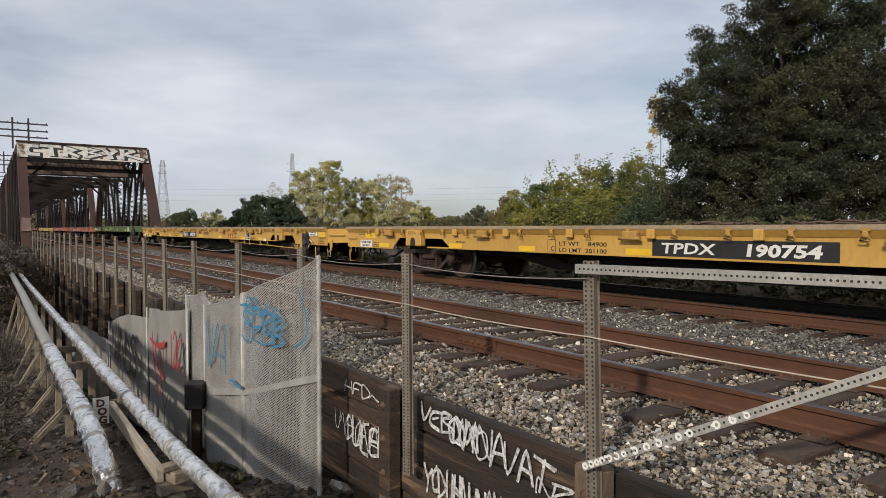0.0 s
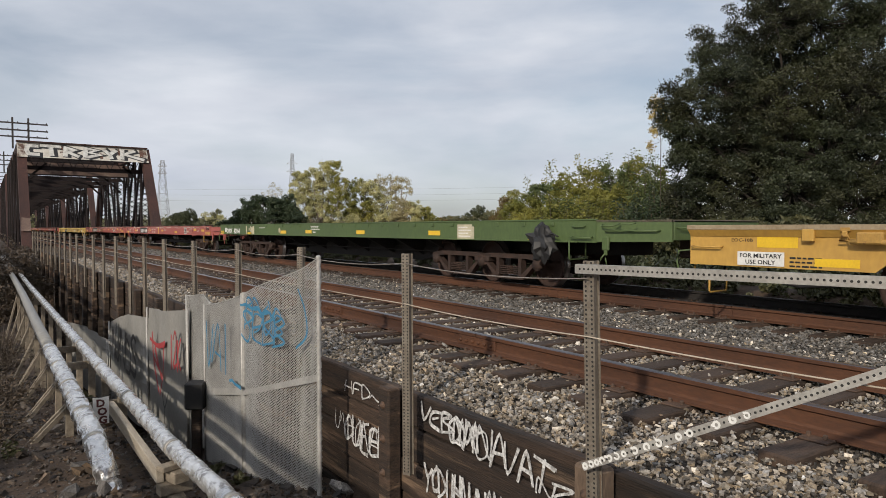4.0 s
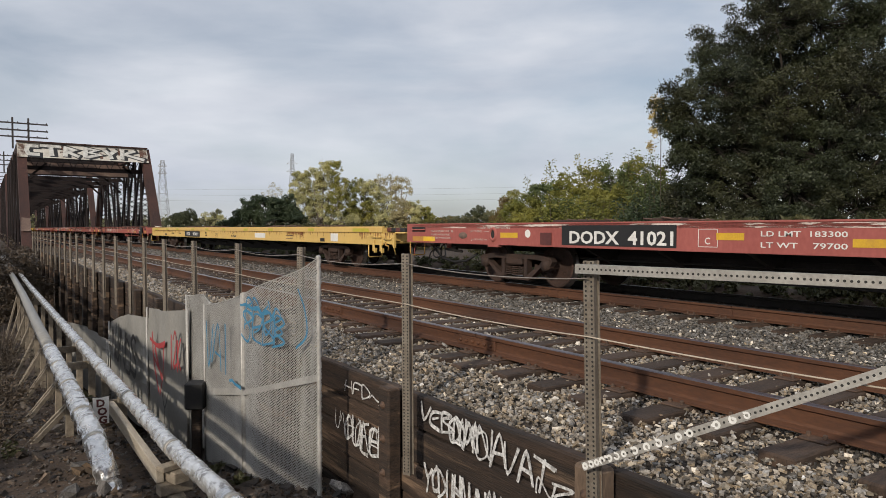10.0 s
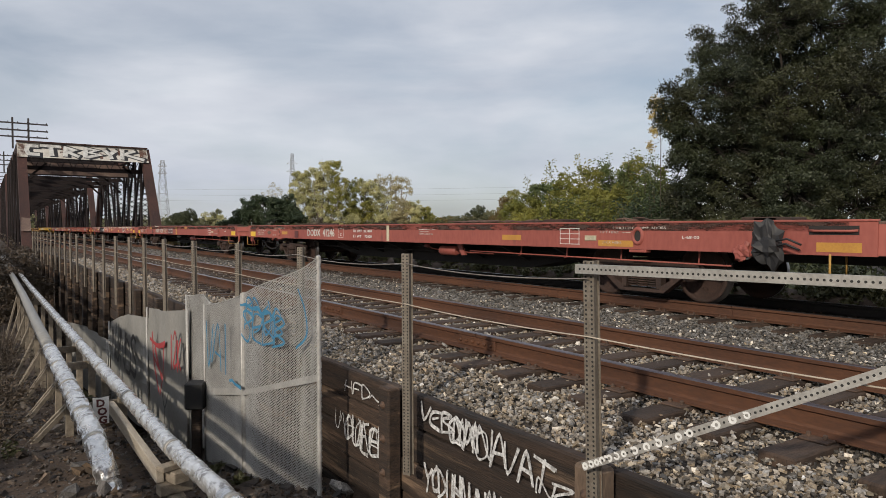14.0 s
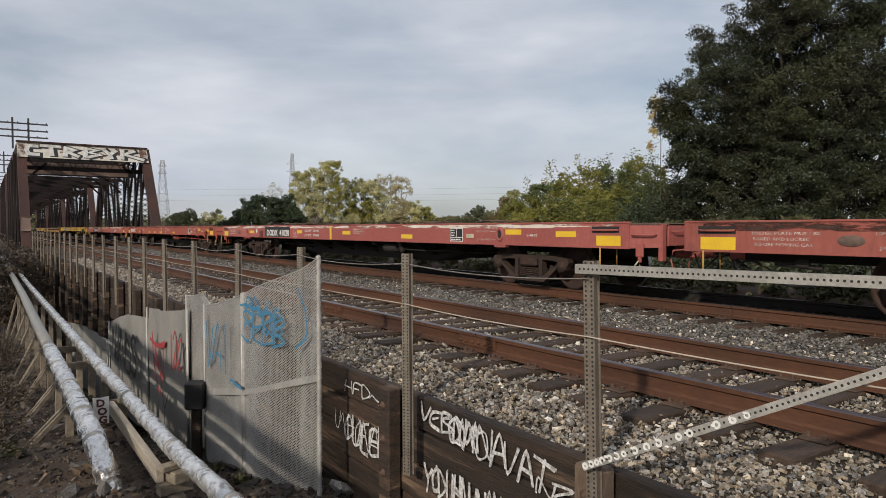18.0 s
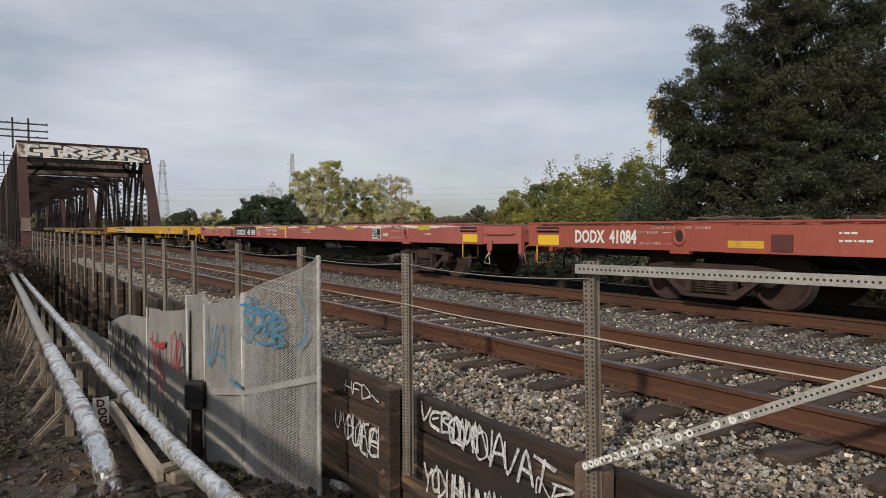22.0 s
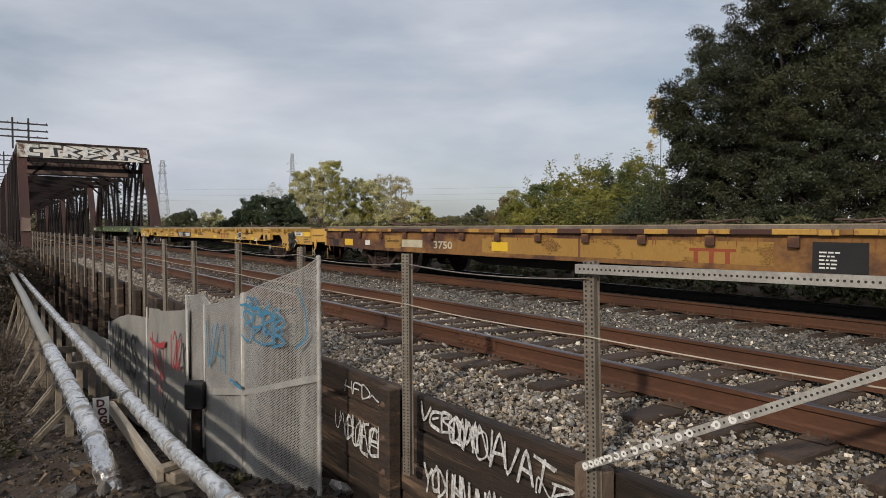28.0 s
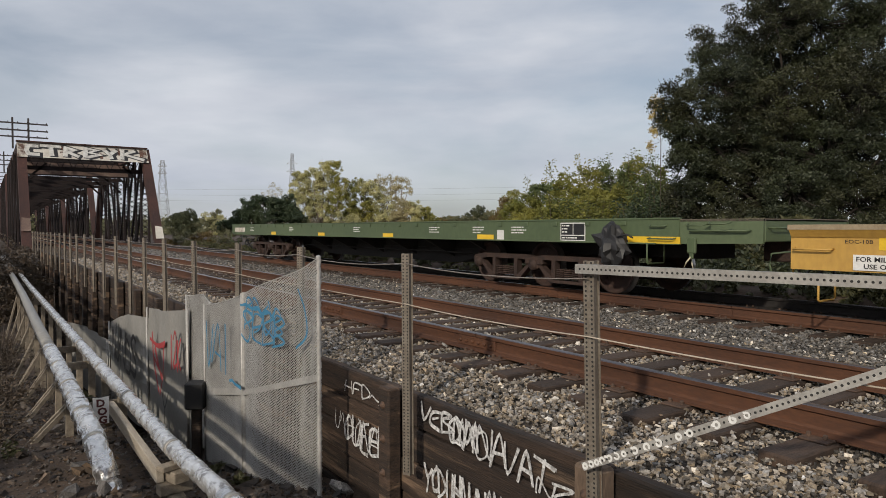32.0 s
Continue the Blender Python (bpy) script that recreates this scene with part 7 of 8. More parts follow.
    if number != "41084":
        for k, line in enumerate(("BRIDGE PLATE MUST BE", "RAISED AND LOCKED", "BEFORE MOVING CAR")):
            writing(line, 0.055, car, M_FAINT, W, h - 1.0 - 0.02 * k, bot + 0.235 - 0.07 * k, 0.0, (0.86, 0.72, 0.74)[k])
        part("maker_plate", Shape().lathe([(0.0, 0.012), (0.08, 0.012), (0.09, 0.0)], 20, Matrix.Translation((-HALF_W, h - 2.2, bot + 0.17)) @ pose(0, 0, 0, 0, -90, 0) @ Matrix.Diagonal((0.75, 1.7, 1, 1))), M_SWAY, car, "oval cast maker plate")
    else:
        text_rows(car, h - 5.35, bot + 0.25, 0.35, 2, M_WHITE, 0.09)
    if number not in ("41246", "41218"):
        data_board(car, h - 16.42, bot + 0.045, 0.46, 0.28)
    else:
        s = Shape()
        for k in range(4):
            s.box(W, -HALF_W, h - 16.88, h - 16.42, bot + 0.05 + k * 0.085, bot + 0.06 + k * 0.085)
        for k in range(3):
            s.box(W, -HALF_W, h - 16.43 - k * 0.22, h - 16.42 - k * 0.22, bot + 0.05, bot + 0.31)
        part("data_grid", s, M_WHITE, car)
        brown = patch(car, h - 8.6, bot + 0.01, 1.15, top - bot - 0.03, M_MAROON, "repaint_panel") if number == "41218" else None
        if number == "41218":
            part("graffiti", stroke_lines(scribble(random.Random(5), 1.0, 0.22, 4), 0.02), M_CREAM, car, at=Matrix.Translation((W, h - 7.45, bot + 0.08)) @ SIDE)
    part("maker_plate", Shape().box(-HALF_W - 0.012, -HALF_W, h - 17.25, h - 17.0, bot + 0.12, bot + 0.20, 0.004), M_CREAM, car)
    writing("L-68-00", 0.06, car, M_WHITE, W, h - 18.85, bot + 0.17, 0.0, 0.28)
    patch(car, h - 4.55, bot + 0.03, 0.27, 0.21, M_MAROON, "route_card_board", lift=0.02)
    if panel and number != "41109":
        part("white_spot", Shape().lathe([(0.0, 0.003), (0.075, 0.003)], 14, Matrix.Translation((-HALF_W, h - 4.2, bot + 0.22)) @ pose(0, 0, 0, 0, -90, 0)), M_WHITE, car)
    for yr in (h - 3.2, h - 18.08):
        ring_hole(car, yr, bot + 0.2, paint)
        part("foot_plate", Shape().box(-HALF_W - 0.015, -HALF_W + 0.1, yr - 0.16, yr + 0.16, bot - 0.045, bot - 0.004, 0.006), paint, car)
        writing("LIFT HERE", 0.05, car, M_FAINT, W, yr + 0.75, bot + 0.24, 0.0, 0.38)
        writing("JACK HERE", 0.05, car, M_FAINT, W, yr + 0.70, bot + 0.08, 0.0, 0.38)
        part("arrow", Shape().box(W, -HALF_W, yr + 0.14, yr + 0.30, bot + 0.25, bot + 0.258).box(W, -HALF_W, yr + 0.14, yr + 0.28, bot + 0.09, bot + 0.098), M_FAINT, car)
        writing("2 INCH H.F. COMP. SHOES", 0.05, car, M_FAINT, W, yr + 0.5, top - 0.085, 0.0, 1.0)
    end_slots(car, h, top, paint)
    if number in ("41009", "41021"):
        patch(car, h - 0.24, bot + 0.035, 0.46, 0.10, M_AMBER, "reflector")
        patch(car, h - 0.70, bot + 0.035, 0.46, 0.10, M_REFLECT, "reflector")
        patch(car, -h + 0.9, bot + 0.045, 0.44, 0.12, M_AMBER, "reflector")
        patch(car, -h + 0.44, bot + 0.045, 0.42, 0.12, M_AMBER, "reflector")
    else:
        if number != "41109":
            patch(car, h - 0.26, bot + 0.03, 0.52, 0.17, M_REFLECT, "reflector")
        patch(car, -h + 0.66, bot + 0.04, 0.50, 0.16 if number != "41246" else 0.11, M_REFLECT if number != "41246" else M_AMBER, "reflector")
    if number == "41246":
        lump(car, -h + 1.22, bot + 0.10, 0.40, 0.46, 0.2, 3, M_BLACK, "hand_brake", "hand brake wrapped in torn black sheet")
        part("brake_lever", Shape().tube([(-HALF_W - 0.14, -h + 1.1, bot + 0.16), (-HALF_W - 0.17, -h + 0.92, bot + 0.19), (-HALF_W - 0.15, -h + 0.76, bot + 0.12)], 0.014, 6).tube([(-HALF_W - 0.14, -h + 1.08, bot + 0.10), (-HALF_W - 0.17, -h + 0.94, bot + 0.13), (-HALF_W - 0.15, -h + 0.78, bot + 0.06)], 0.014, 6), M_BLACK, car)
        lump(car, -h + 1.56, bot + 0.0, 0.26, 0.24, 0.12, 8, paint, "brake_housing")
        part("brake_chain", Shape().tube([(-HALF_W - 0.06, -h + 1.5, bot - 0.08), (-HALF_W - 0.05, -h + 1.42, bot - 0.02), (-HALF_W - 0.05, -h + 1.34, bot + 0.03)], 0.014, 5), M_GALV, car)
    elif number == "41084":
        lump(car, -h + 1.2, bot + 0.08, 0.34, 0.3, 0.14, 5, paint, "hand_brake")
    # white paint worn along the upper edge
    part("scuffed_edge", Shape().box(-HALF_W - 0.0025, -HALF_W, -h + 0.3, h - 0.3, top - (0.07 if panel else 0.11 if number != "41084" else 0.03), top - 0.002), M_SCUFFBOLD if number in ("41020", "41109") else M_SCUFF if panel else M_SOOTSCUFF, car)
    rng = random.Random(int(number))
    for k in range(5):
        y0 = rng.uniform(-h + 2, h - 3)
        chain_pile(car, y0, y0 + rng.uniform(0.5, 1.2), top + 0.03, rng)
    for k in range(8):
        y0 = rng.uniform(-h + 1, h - 2)
        part("tie_down_cleat", Shape().box(-1.1, -0.7, y0, y0 + 0.5, top - 0.01, top + rng.uniform(0.05, 0.09), 0.01), M_TRUCK, car)
    if number in ("41246", "41218", "41084"):
        brake_cylinder(car, h - 12.75, paint if number != "41218" else M_MAROON)
        if number == "41218":
            part("brake_valve", Shape().box(-1.2, -1.08, h - 10.02, h - 9.78, 0.62, 0.72, 0.03).tube([(-1.14, h - 10.3, 0.66), (-1.14, h - 9.6, 0.68)], 0.03, 8), M_GALV, car, "silver brake valve")
        for k in (15.2, 16.4, 17.6, 19.0):
            part("rod_hanger", Shape().tube([(-1.2, h - k, bot + 0.02), (-1.22, h - k, 0.60), (-1.22, h - k + 0.06, 0.585)], 0.014, 6), paint, car)
        part("brake_rod", Shape().tube([(-1.22, h - 13.6, 0.63), (-1.22, h - 15.0, 0.62), (-1.22, h - 19.5, 0.585)], 0.013, 6), paint, car)
    else:
        brake_cylinder(car, h - 13.5, M_SOOTSHADE)
    return car


def green_car(c0, c1, paint, number, label):
    car, L, h = base_car(c0, c1, label, paint, 1.215, 0.86, 3.4, 3, end_bot=0.86)
    part("flange", Shape().box(-HALF_W - 0.03, -HALF_W, -h + 0.4, h - 0.4, 0.855, 0.88, 0.004), paint, car)
    for i in range(26):
        y = -h + 1.0 + (L - 2.0) * i / 25
        part("tie_ring", Shape().box(-HALF_W - 0.02, -HALF_W, y - 0.05, y + 0.05, 1.13, 1.2, 0.006), paint, car)
    W = -HALF_W - 0.003
    if number:
        for k, w, z in ((0.06, 0.45, 0.86), (3.5, 0.46, 0.85), (6.88, 0.5, 0.92), (8.99, 0.46, 0.94), (12.4, 0.46, 0.94), (15.9, 0.46, 0.94), (19.2, 0.6, 0.88)):
            patch(car, h - k, z, w, 0.13 if k < 1 else 0.10, M_REFLECT, "reflector")
        writing("DODX", 0.25, car, M_WHITE, W, h - 0.93, 0.905, 0.008, 0.68)
        writing(number, 0.25, car, M_WHITE, W, h - 1.80, 0.905, 0.008, 0.78)
        patch(car, h - 0.66, 0.95, 0.24, 0.16, M_WHITE, "white_square")
        patch(car, h - 3.31, 0.86, 0.11, 0.32, M_CREAM, "cream_patch")
        patch(car, h - 3.82, 0.87, 0.42, 0.30, M_CREAM, "cream_patch")
        part("white_disc", Shape().lathe([(0.0, 0.003), (0.06, 0.003)], 14, Matrix.Translation((-HALF_W, h - 3.68, 1.06)) @ pose(0, 0, 0, 0, -90, 0)), M_CREAM, car)
        part("white_disc", Shape().lathe([(0.0, 0.003), (0.085, 0.003)], 14, Matrix.Translation((-HALF_W, h - 6.78, 1.03)) @ pose(0, 0, 0, 0, -90, 0)), M_CREAM, car)
        part("maker_plate", Shape().box(-HALF_W - 0.012, -HALF_W, h - 4.68, h - 4.27, 0.93, 1.05, 0.01), paint, car)
        text_rows(car, h - 4.8, 1.10, 0.6, 1, M_WHITE)
        text_rows(car, h - 9.39, 1.14, 0.6, 3, M_WHITE, 0.045)
        part("arrow", Shape().box(W, -HALF_W, h - 9.75, h - 9.6, 0.965, 0.99).add([(W, h - 9.6, 0.94), (W, h - 9.54, 0.978), (W, h - 9.6, 1.015)], [(0, 1, 2)]), M_WHITE, car)
    else:
        for k, w, z in ((4.37, 0.45, 0.88), (8.3, 0.45, 0.87), (12.2, 0.5, 0.87), (16.05, 0.52, 0.87), (19.84, 0.95, 0.87)):
            patch(car, h - k, z, w, 0.10, M_REFLECT, "reflector")
        patch(car, h - 0.35, 0.96, 1.2, 0.16, M_PALE, "number_patch")
        for k in (2.2, 6.0, 10.6, 14.3, 15.9, 17.1):
            text_rows(car, h - k, 1.10, 0.4, 3, M_WHITE, 0.05)
        patch(car, h - 16.68, 0.86, 0.2, 0.2, M_WHITE, "white_square")
    if number is None:
        data_board(car, h - 18.40, 0.885, 0.57, 0.30)
    else:
        dp = patch(car, h - 17.0, 0.88, 0.58, 0.29, M_CREAM, "data_panel")
        text_rows(dp, h - 17.05, 1.1, 0.5, 4, M_WHITE, 0.06, -HALF_W - 0.004)
    lump(car, -h + 1.16, 0.86, 0.52, 0.56, 0.24, 6, M_BLACK, "hand_brake", "hand brake wrapped in torn black sheet")
    part("brake_lever", Shape().tube([(-HALF_W - 0.15, -h + 1.0, 0.96), (-HALF_W - 0.17, -h + 0.8, 1.0), (-HALF_W - 0.15, -h + 0.7, 0.95)], 0.014, 6), M_BLACK, car)
    for yy, zz in ((-h + 0.36, 1.12), (-h - 0.28, 1.13), (-h - 0.62, 1.15)):
        part("side_grip", Shape().tube([(-HALF_W + 0.03, yy + 0.16, zz + 0.02), (-HALF_W - 0.05, yy + 0.12, zz), (-HALF_W - 0.05, yy - 0.12, zz), (-HALF_W + 0.03, yy - 0.16, zz + 0.02)], 0.012, 6), paint, car)
    return car


def ittx_car(c0, c1):
    car, L, h = base_car(c0, c1, "pale yellow flat car with rust streaks and a black number panel", M_YELLOWPALE, 1.11, 0.68, 3.5, end_bot=0.66, platform=False)
    part("upper_web", Shape().box(-HALF_W - 0.03, -HALF_W, -h, h, 0.985, 1.112, 0.006), M_YELLOWPALE, car)
    rust_drips(car, -h + 0.2, h - 0.2, 0.984, 0.16, 0.03, 0.17, 21)
    rust_drips(car, -h + 4.95, -h + 6.4, 0.984, 0.026, 0.08, 0.27, 22)
    rust_drips(car, h - 5.6, h - 0.3, 0.984, 0.05, 0.02, 0.11, 23)
    rust_drips(car, -h + 0.1, -h + 1.2, 0.984, 0.07, 0.04, 0.24, 24)
    for k, sg in ((0.45, 0), (0.08, 0)):
        part("sill_bracket", Shape().box(-HALF_W - 0.03, -HALF_W, -h + k - 0.05, -h + k + 0.05, 0.52, 0.80, 0.012).box(-HALF_W - 0.03, -HALF_W + 0.05, -h + k - 0.07, -h + k - 0.02, 0.48, 0.60, 0.01), M_YELLOWPALE, car)
    part("end_frame", Shape().extrude([(-h - 0.002, 0.985), (-h - 0.56, 0.985), (-h - 0.56, 0.62), (-h - 0.50, 0.62), (-h - 0.46, 0.70), (-h - 0.002, 0.73)], -HALF_W, -HALF_W + 0.05, "x"), M_YELLOWPALE, car)
    part("draft_beam", Shape().box(-0.95, -0.55, -h - 1.15, -h - 0.4, 0.78, 0.95, 0.02), M_TRUCK, car, "rust-brown draft beam")
    part("end_cap", Shape().box(-HALF_W + 0.05, -0.9, -h - 0.95, -h - 0.5, 0.965, 1.0, 0.01), M_YELLOWPALE, car)
    rust_drips(car, -h - 0.5, -h - 0.05, 0.98, 0.05, 0.05, 0.28, 26)
    part("grab_iron", Shape().tube([(-HALF_W, -h - 0.1, 0.85), (-HALF_W - 0.06, -h - 0.13, 0.83), (-HALF_W - 0.06, -h - 0.44, 0.83), (-HALF_W, -h - 0.47, 0.86)], 0.013, 6), M_YELLOWPALE, car)
    part("hook", Shape().tube([(-HALF_W, -h - 0.12, 0.74), (-HALF_W - 0.03, -h - 0.2, 0.68), (-HALF_W - 0.03, -h - 0.34, 0.66), (-HALF_W - 0.02, -h - 0.3, 0.56)], 0.022, 7), M_WINCH, car)
    part("end_frame", Shape().box(-HALF_W, -HALF_W + 0.05, h + 0.002, h + 0.28, 0.70, 1.10, 0.01), M_YELLOWPALE, car)
    writing("2 INCH H.F. COMP SHOES", 0.08, car, M_BLACK, -HALF_W - 0.003, h - 4.67, 0.82, 0.0, 0.55)
    writing("SPRING D-5", 0.08, car, M_BLACK, -HALF_W - 0.003, h - 6.36, 0.82, 0.0, 0.29)
    patch(car, h - 3.14, 0.72, 0.36, 0.10, M_SOOTSHADE, "jack_pocket")
    py = h - 7.48
    panel = patch(car, py, 0.70, 2.78, 0.26, M_BLACK, "number_panel", label="black number panel")
    writing("ITTX", 0.19, panel, M_WHITE, -HALF_W - 0.0065, py - 0.38, 0.765, 0.005, 0.62)
    writing("973011", 0.19, panel, M_WHITE, -HALF_W - 0.0065, py - 1.56, 0.765, 0.005, 0.92)
    for k, w in ((0.59, 0.92), (3.59, 0.46), (5.82, 0.46), (8.9, 0.46), (11.32, 0.46), (13.83, 0.46), (16.65, 0.46), (19.3, 0.46), (L - 4.58, 0.46), (L - 1.59, 0.91)):
        patch(car, h - k, 1.005, w, 0.085, M_OLDTAPE, "reflector", -HALF_W - 0.03)
    writing("78000", 0.095, car, M_BLACK, -HALF_W - 0.003, h - 11.15, 0.86, 0.0)
    writing("142000", 0.095, car, M_BLACK, -HALF_W - 0.003, h - 11.15, 0.75, 0.0)
    text_rows(car, h - 12.75, 0.88, 0.6, 4, M_TIGHTCHAIN, 0.04)
    writing("L-89-4", 0.08, car, M_BLACK, -HALF_W - 0.003, h - 15.1, 0.88, 0.0, 0.28)
    writing("PH 90AI", 0.13, car, M_BLACK, -HALF_W - 0.003, h - 14.98, 0.75, 0.001, 0.62)
    patch(car, -h + 9.52, 0.76, 1.10, 0.17, M_WHITE, "white_panel")
    patch(car, -h + 3.03, 0.73, 0.47, 0.22, M_WHITE, "white_panel")
    patch(car, -h + 3.75, 0.71, 0.3, 0.10, M_SOOTSHADE, "jack_pocket")
    text_rows(car, h - 20.9, 0.85, 0.6, 2, M_TIGHTCHAIN, 0.09)
    for e in (-1, 1):
        for q in range(4):
            part("buffer_block", Shape().box(-1.3, -0.9, e * (h + 0.12 + q * 0.21) - 0.095, e * (h + 0.12 + q * 0.21) + 0.095, 1.0, 1.105, 0.015), (M_MAROON, M_BLACK)[q % 2], car)
    rng = random.Random(5)
    for k in range(6):
        y0 = rng.uniform(-h + 1, h - 2)
        chain_pile(car, y0, y0 + 0.8, 1.13, rng)
    part("signal_post", Shape().tube([(-1.2, h - 2.87, 1.1), (-1.2, h - 2.87, 1.29)], 0.03, 6), M_CREAM, car)
    part("signal_post", Shape().tube([(-1.2, h - 3.29, 1.1), (-1.2, h - 3.29, 1.29)], 0.03, 6), M_CREAM, car)
    return car


def rusty_car(c0, c1):
    car, L, h = base_car(c0, c1, "rust-eaten yellow flat car with a worn plank deck", M_YELLOWRUST, 1.115, 0.55, (2.5, 2.65), style="taper", deck_lip=1, end_bot=0.60)
    part("deck_boards", Shape().box(-HALF_W - 0.02, HALF_W + 0.02, -h, h, 1.06, 1.135, 0.008), M_DECK, car)
    rng = random.Random(9)
    pock = POCKET.mesh("stake_pocket", M_YELLOWRUST)
    for i in range(16):
        part("stake_pocket", pock, M_YELLOWRUST, car, at=(-HALF_W - 0.02, h - 0.98 - i * 1.14, 0.995))
    # the ragged deck edge: plates of flaking yellow between rusted ones
    y = -h
    while y < h - 0.1:
        w = min(rng.uniform(0.15, 0.6), h - y)
        part("edge_plate", Shape().box(-HALF_W - 0.075, -HALF_W - 0.021, y + 0.004, y + w - 0.004, 1.005 + rng.uniform(0, 0.012), 1.075 + rng.uniform(0, 0.012), 0.006), rng.choice((M_YELLOWPLATE, M_RUSTRIM, M_RUSTRIM, M_RUSTRIM, M_YELLOWPLATE, M_RUSTRIM, M_YELLOWRUST)), car)
        y += w
    part("jack_pocket", Shape().box(-HALF_W - 0.004, -HALF_W, h - 0.77, h - 0.43, 0.62, 0.79), M_SOOTSHADE, car)
    patch(car, h - 2.36, 0.67, 0.25, 0.12, M_WHITE, "paper_card")
    for k, w in ((3.41, 0.73), (7.3, 2.6), (9.95, 3.3), (15.2, 0.5)):
        patch(car, h - k, 0.62, w, 0.30, M_YELLOWFLAKE, "yellow_patch", lift=0.0015)
    writing("2 INCH HF COMP SHOES", 0.07, car, M_BLACK, -HALF_W - 0.004, h - 3.49, 0.76, 0.0, 0.57)
    rust_drips(car, -h + 0.2, h - 0.2, 0.985, 0.14, 0.03, 0.2, 31)
    writing("3750", 0.22, car, M_CREAM, -HALF_W - 0.003, h - 5.55, 0.66, 0.004, 0.72)
    s = Shape()
    for a in (0.0, 0.24, 0.48):
        s.box(-HALF_W - 0.004, -HALF_W, h - 12.17 - a, h - 12.10 - a, 0.62, 0.78)
    s.box(-HALF_W - 0.004, -HALF_W, h - 12.74, h - 12.03, 0.78, 0.82)
    part("maker_mark", s, M_BRICKMARK, car)
    patch(car, h - 4.2, 0.66, 0.9, 0.17, M_CREAM, "cream_patch")
    patch(car, h - 17.39, 0.60, 0.47, 0.18, M_CREAM, "cream_patch")
    patch(car, h - 17.92, 0.57, 0.32, 0.22, M_SOOTSHADE, "jack_pocket")
    b = patch(car, h - 13.72, 0.57, 0.62, 0.36, M_BLACK, "data_panel")
    text_rows(b, h - 13.80, 0.80, 0.2, 5, M_WHITE, 0.045, -HALF_W - 0.004)
    for k in (1.17, 7.6, 14.85, 16.85):
        patch(car, h - k, 0.64 if k < 2 else 0.66, 0.48, 0.17, M_REFLECT, "reflector")
    for k in range(6):
        y0 = rng.uniform(-h + 1, h - 2)
        chain_pile(car, y0, y0 + 0.8, 1.15, rng)
    part("hand_rail", Shape().tube([(-1.35, -h + 0.1, 1.1), (-1.35, -h + 0.1, 1.32), (-1.35, -h + 1.0, 1.32), (-1.35, -h + 1.0, 1.1)], 0.018, 6), M_YELLOW, car)
    return car


def yellow_army_car(c0, c1):
    car, L, h = base_car(c0, c1, "deep yellow army flat car with a black number panel", M_YELLOWDEEP, 1.175, 0.80, (3.72, 3.15), end_bot=0.80, spine=M_SPINE, grabs=False)
    end_slots(car, h, 1.175, M_YELLOWDEEP)
    py = h - 5.28
    panel = patch(car, py, 0.82, 2.45, 0.31, M_BLACK, "number_panel", label="black number panel")
    writing("DODX 42058", 0.25, panel, M_WHITE, -HALF_W - 0.0065, py - 0.12, 0.88, 0.006, 2.2)
    patch(car, h - 8.46, 0.83, 1.36, 0.32, M_CREAM, "cream_patch")
    patch(car, h - 10.28, 0.84, 0.76, 0.31, M_CREAM, "cream_patch")
    text_rows(car, h - 8.55, 1.05, 0.7, 2, M_BLACK, 0.12, -HALF_W - 0.005)
    text_rows(car, h - 10.4, 1.05, 0.3, 1, M_BLACK, 0.12, -HALF_W - 0.005)
    for k in (0.5, 19.45, 22.67, 25.6):
        patch(car, h - k, 0.84, 0.48, 0.10, M_REFLECT, "reflector")
    data_board(car, h - 21.66, 0.84, 0.45, 0.27)
    part("maker_plate", Shape().box(-HALF_W - 0.012, -HALF_W, h - 22.54, h - 22.28, 0.90, 0.99, 0.004), M_CREAM, car)
    for e in (-1, 1):
        ring_hole(car, h - 3.3 if e > 0 else -h + 3.87, 0.98, M_YELLOWDEEP)
    lump(car, -h + 1.38, 0.82, 0.44, 0.5, 0.2, 7, M_BLACK, "hand_brake", "hand brake wrapped in black sheet")
    rng = random.Random(6)
    for k in range(5):
        y0 = rng.uniform(-h + 1, h - 2)
        chain_pile(car, y0, y0 + 0.8, 1.18, rng)
    brake_cylinder(car, -h + 9.42, M_YELLOWDEEP)
    for k in (7.99, 6.61, 5.93, 4.35, 2.55):
        part("rod_hanger", Shape().box(-1.3, -1.27, -h + k - 0.025, -h + k + 0.025, 0.58, 0.82, 0.004).box(-1.3, -1.2, -h + k - 0.025, -h + k + 0.025, 0.58, 0.61, 0.004), M_YELLOWDEEP, car)
    part("brake_rod", Shape().tube([(-1.26, -h + 8.87, 0.63), (-1.26, -h + 4.57, 0.62), (-1.26, -h + 1.77, 0.60)], 0.013, 6), M_TIGHTCHAIN, car)
    return car


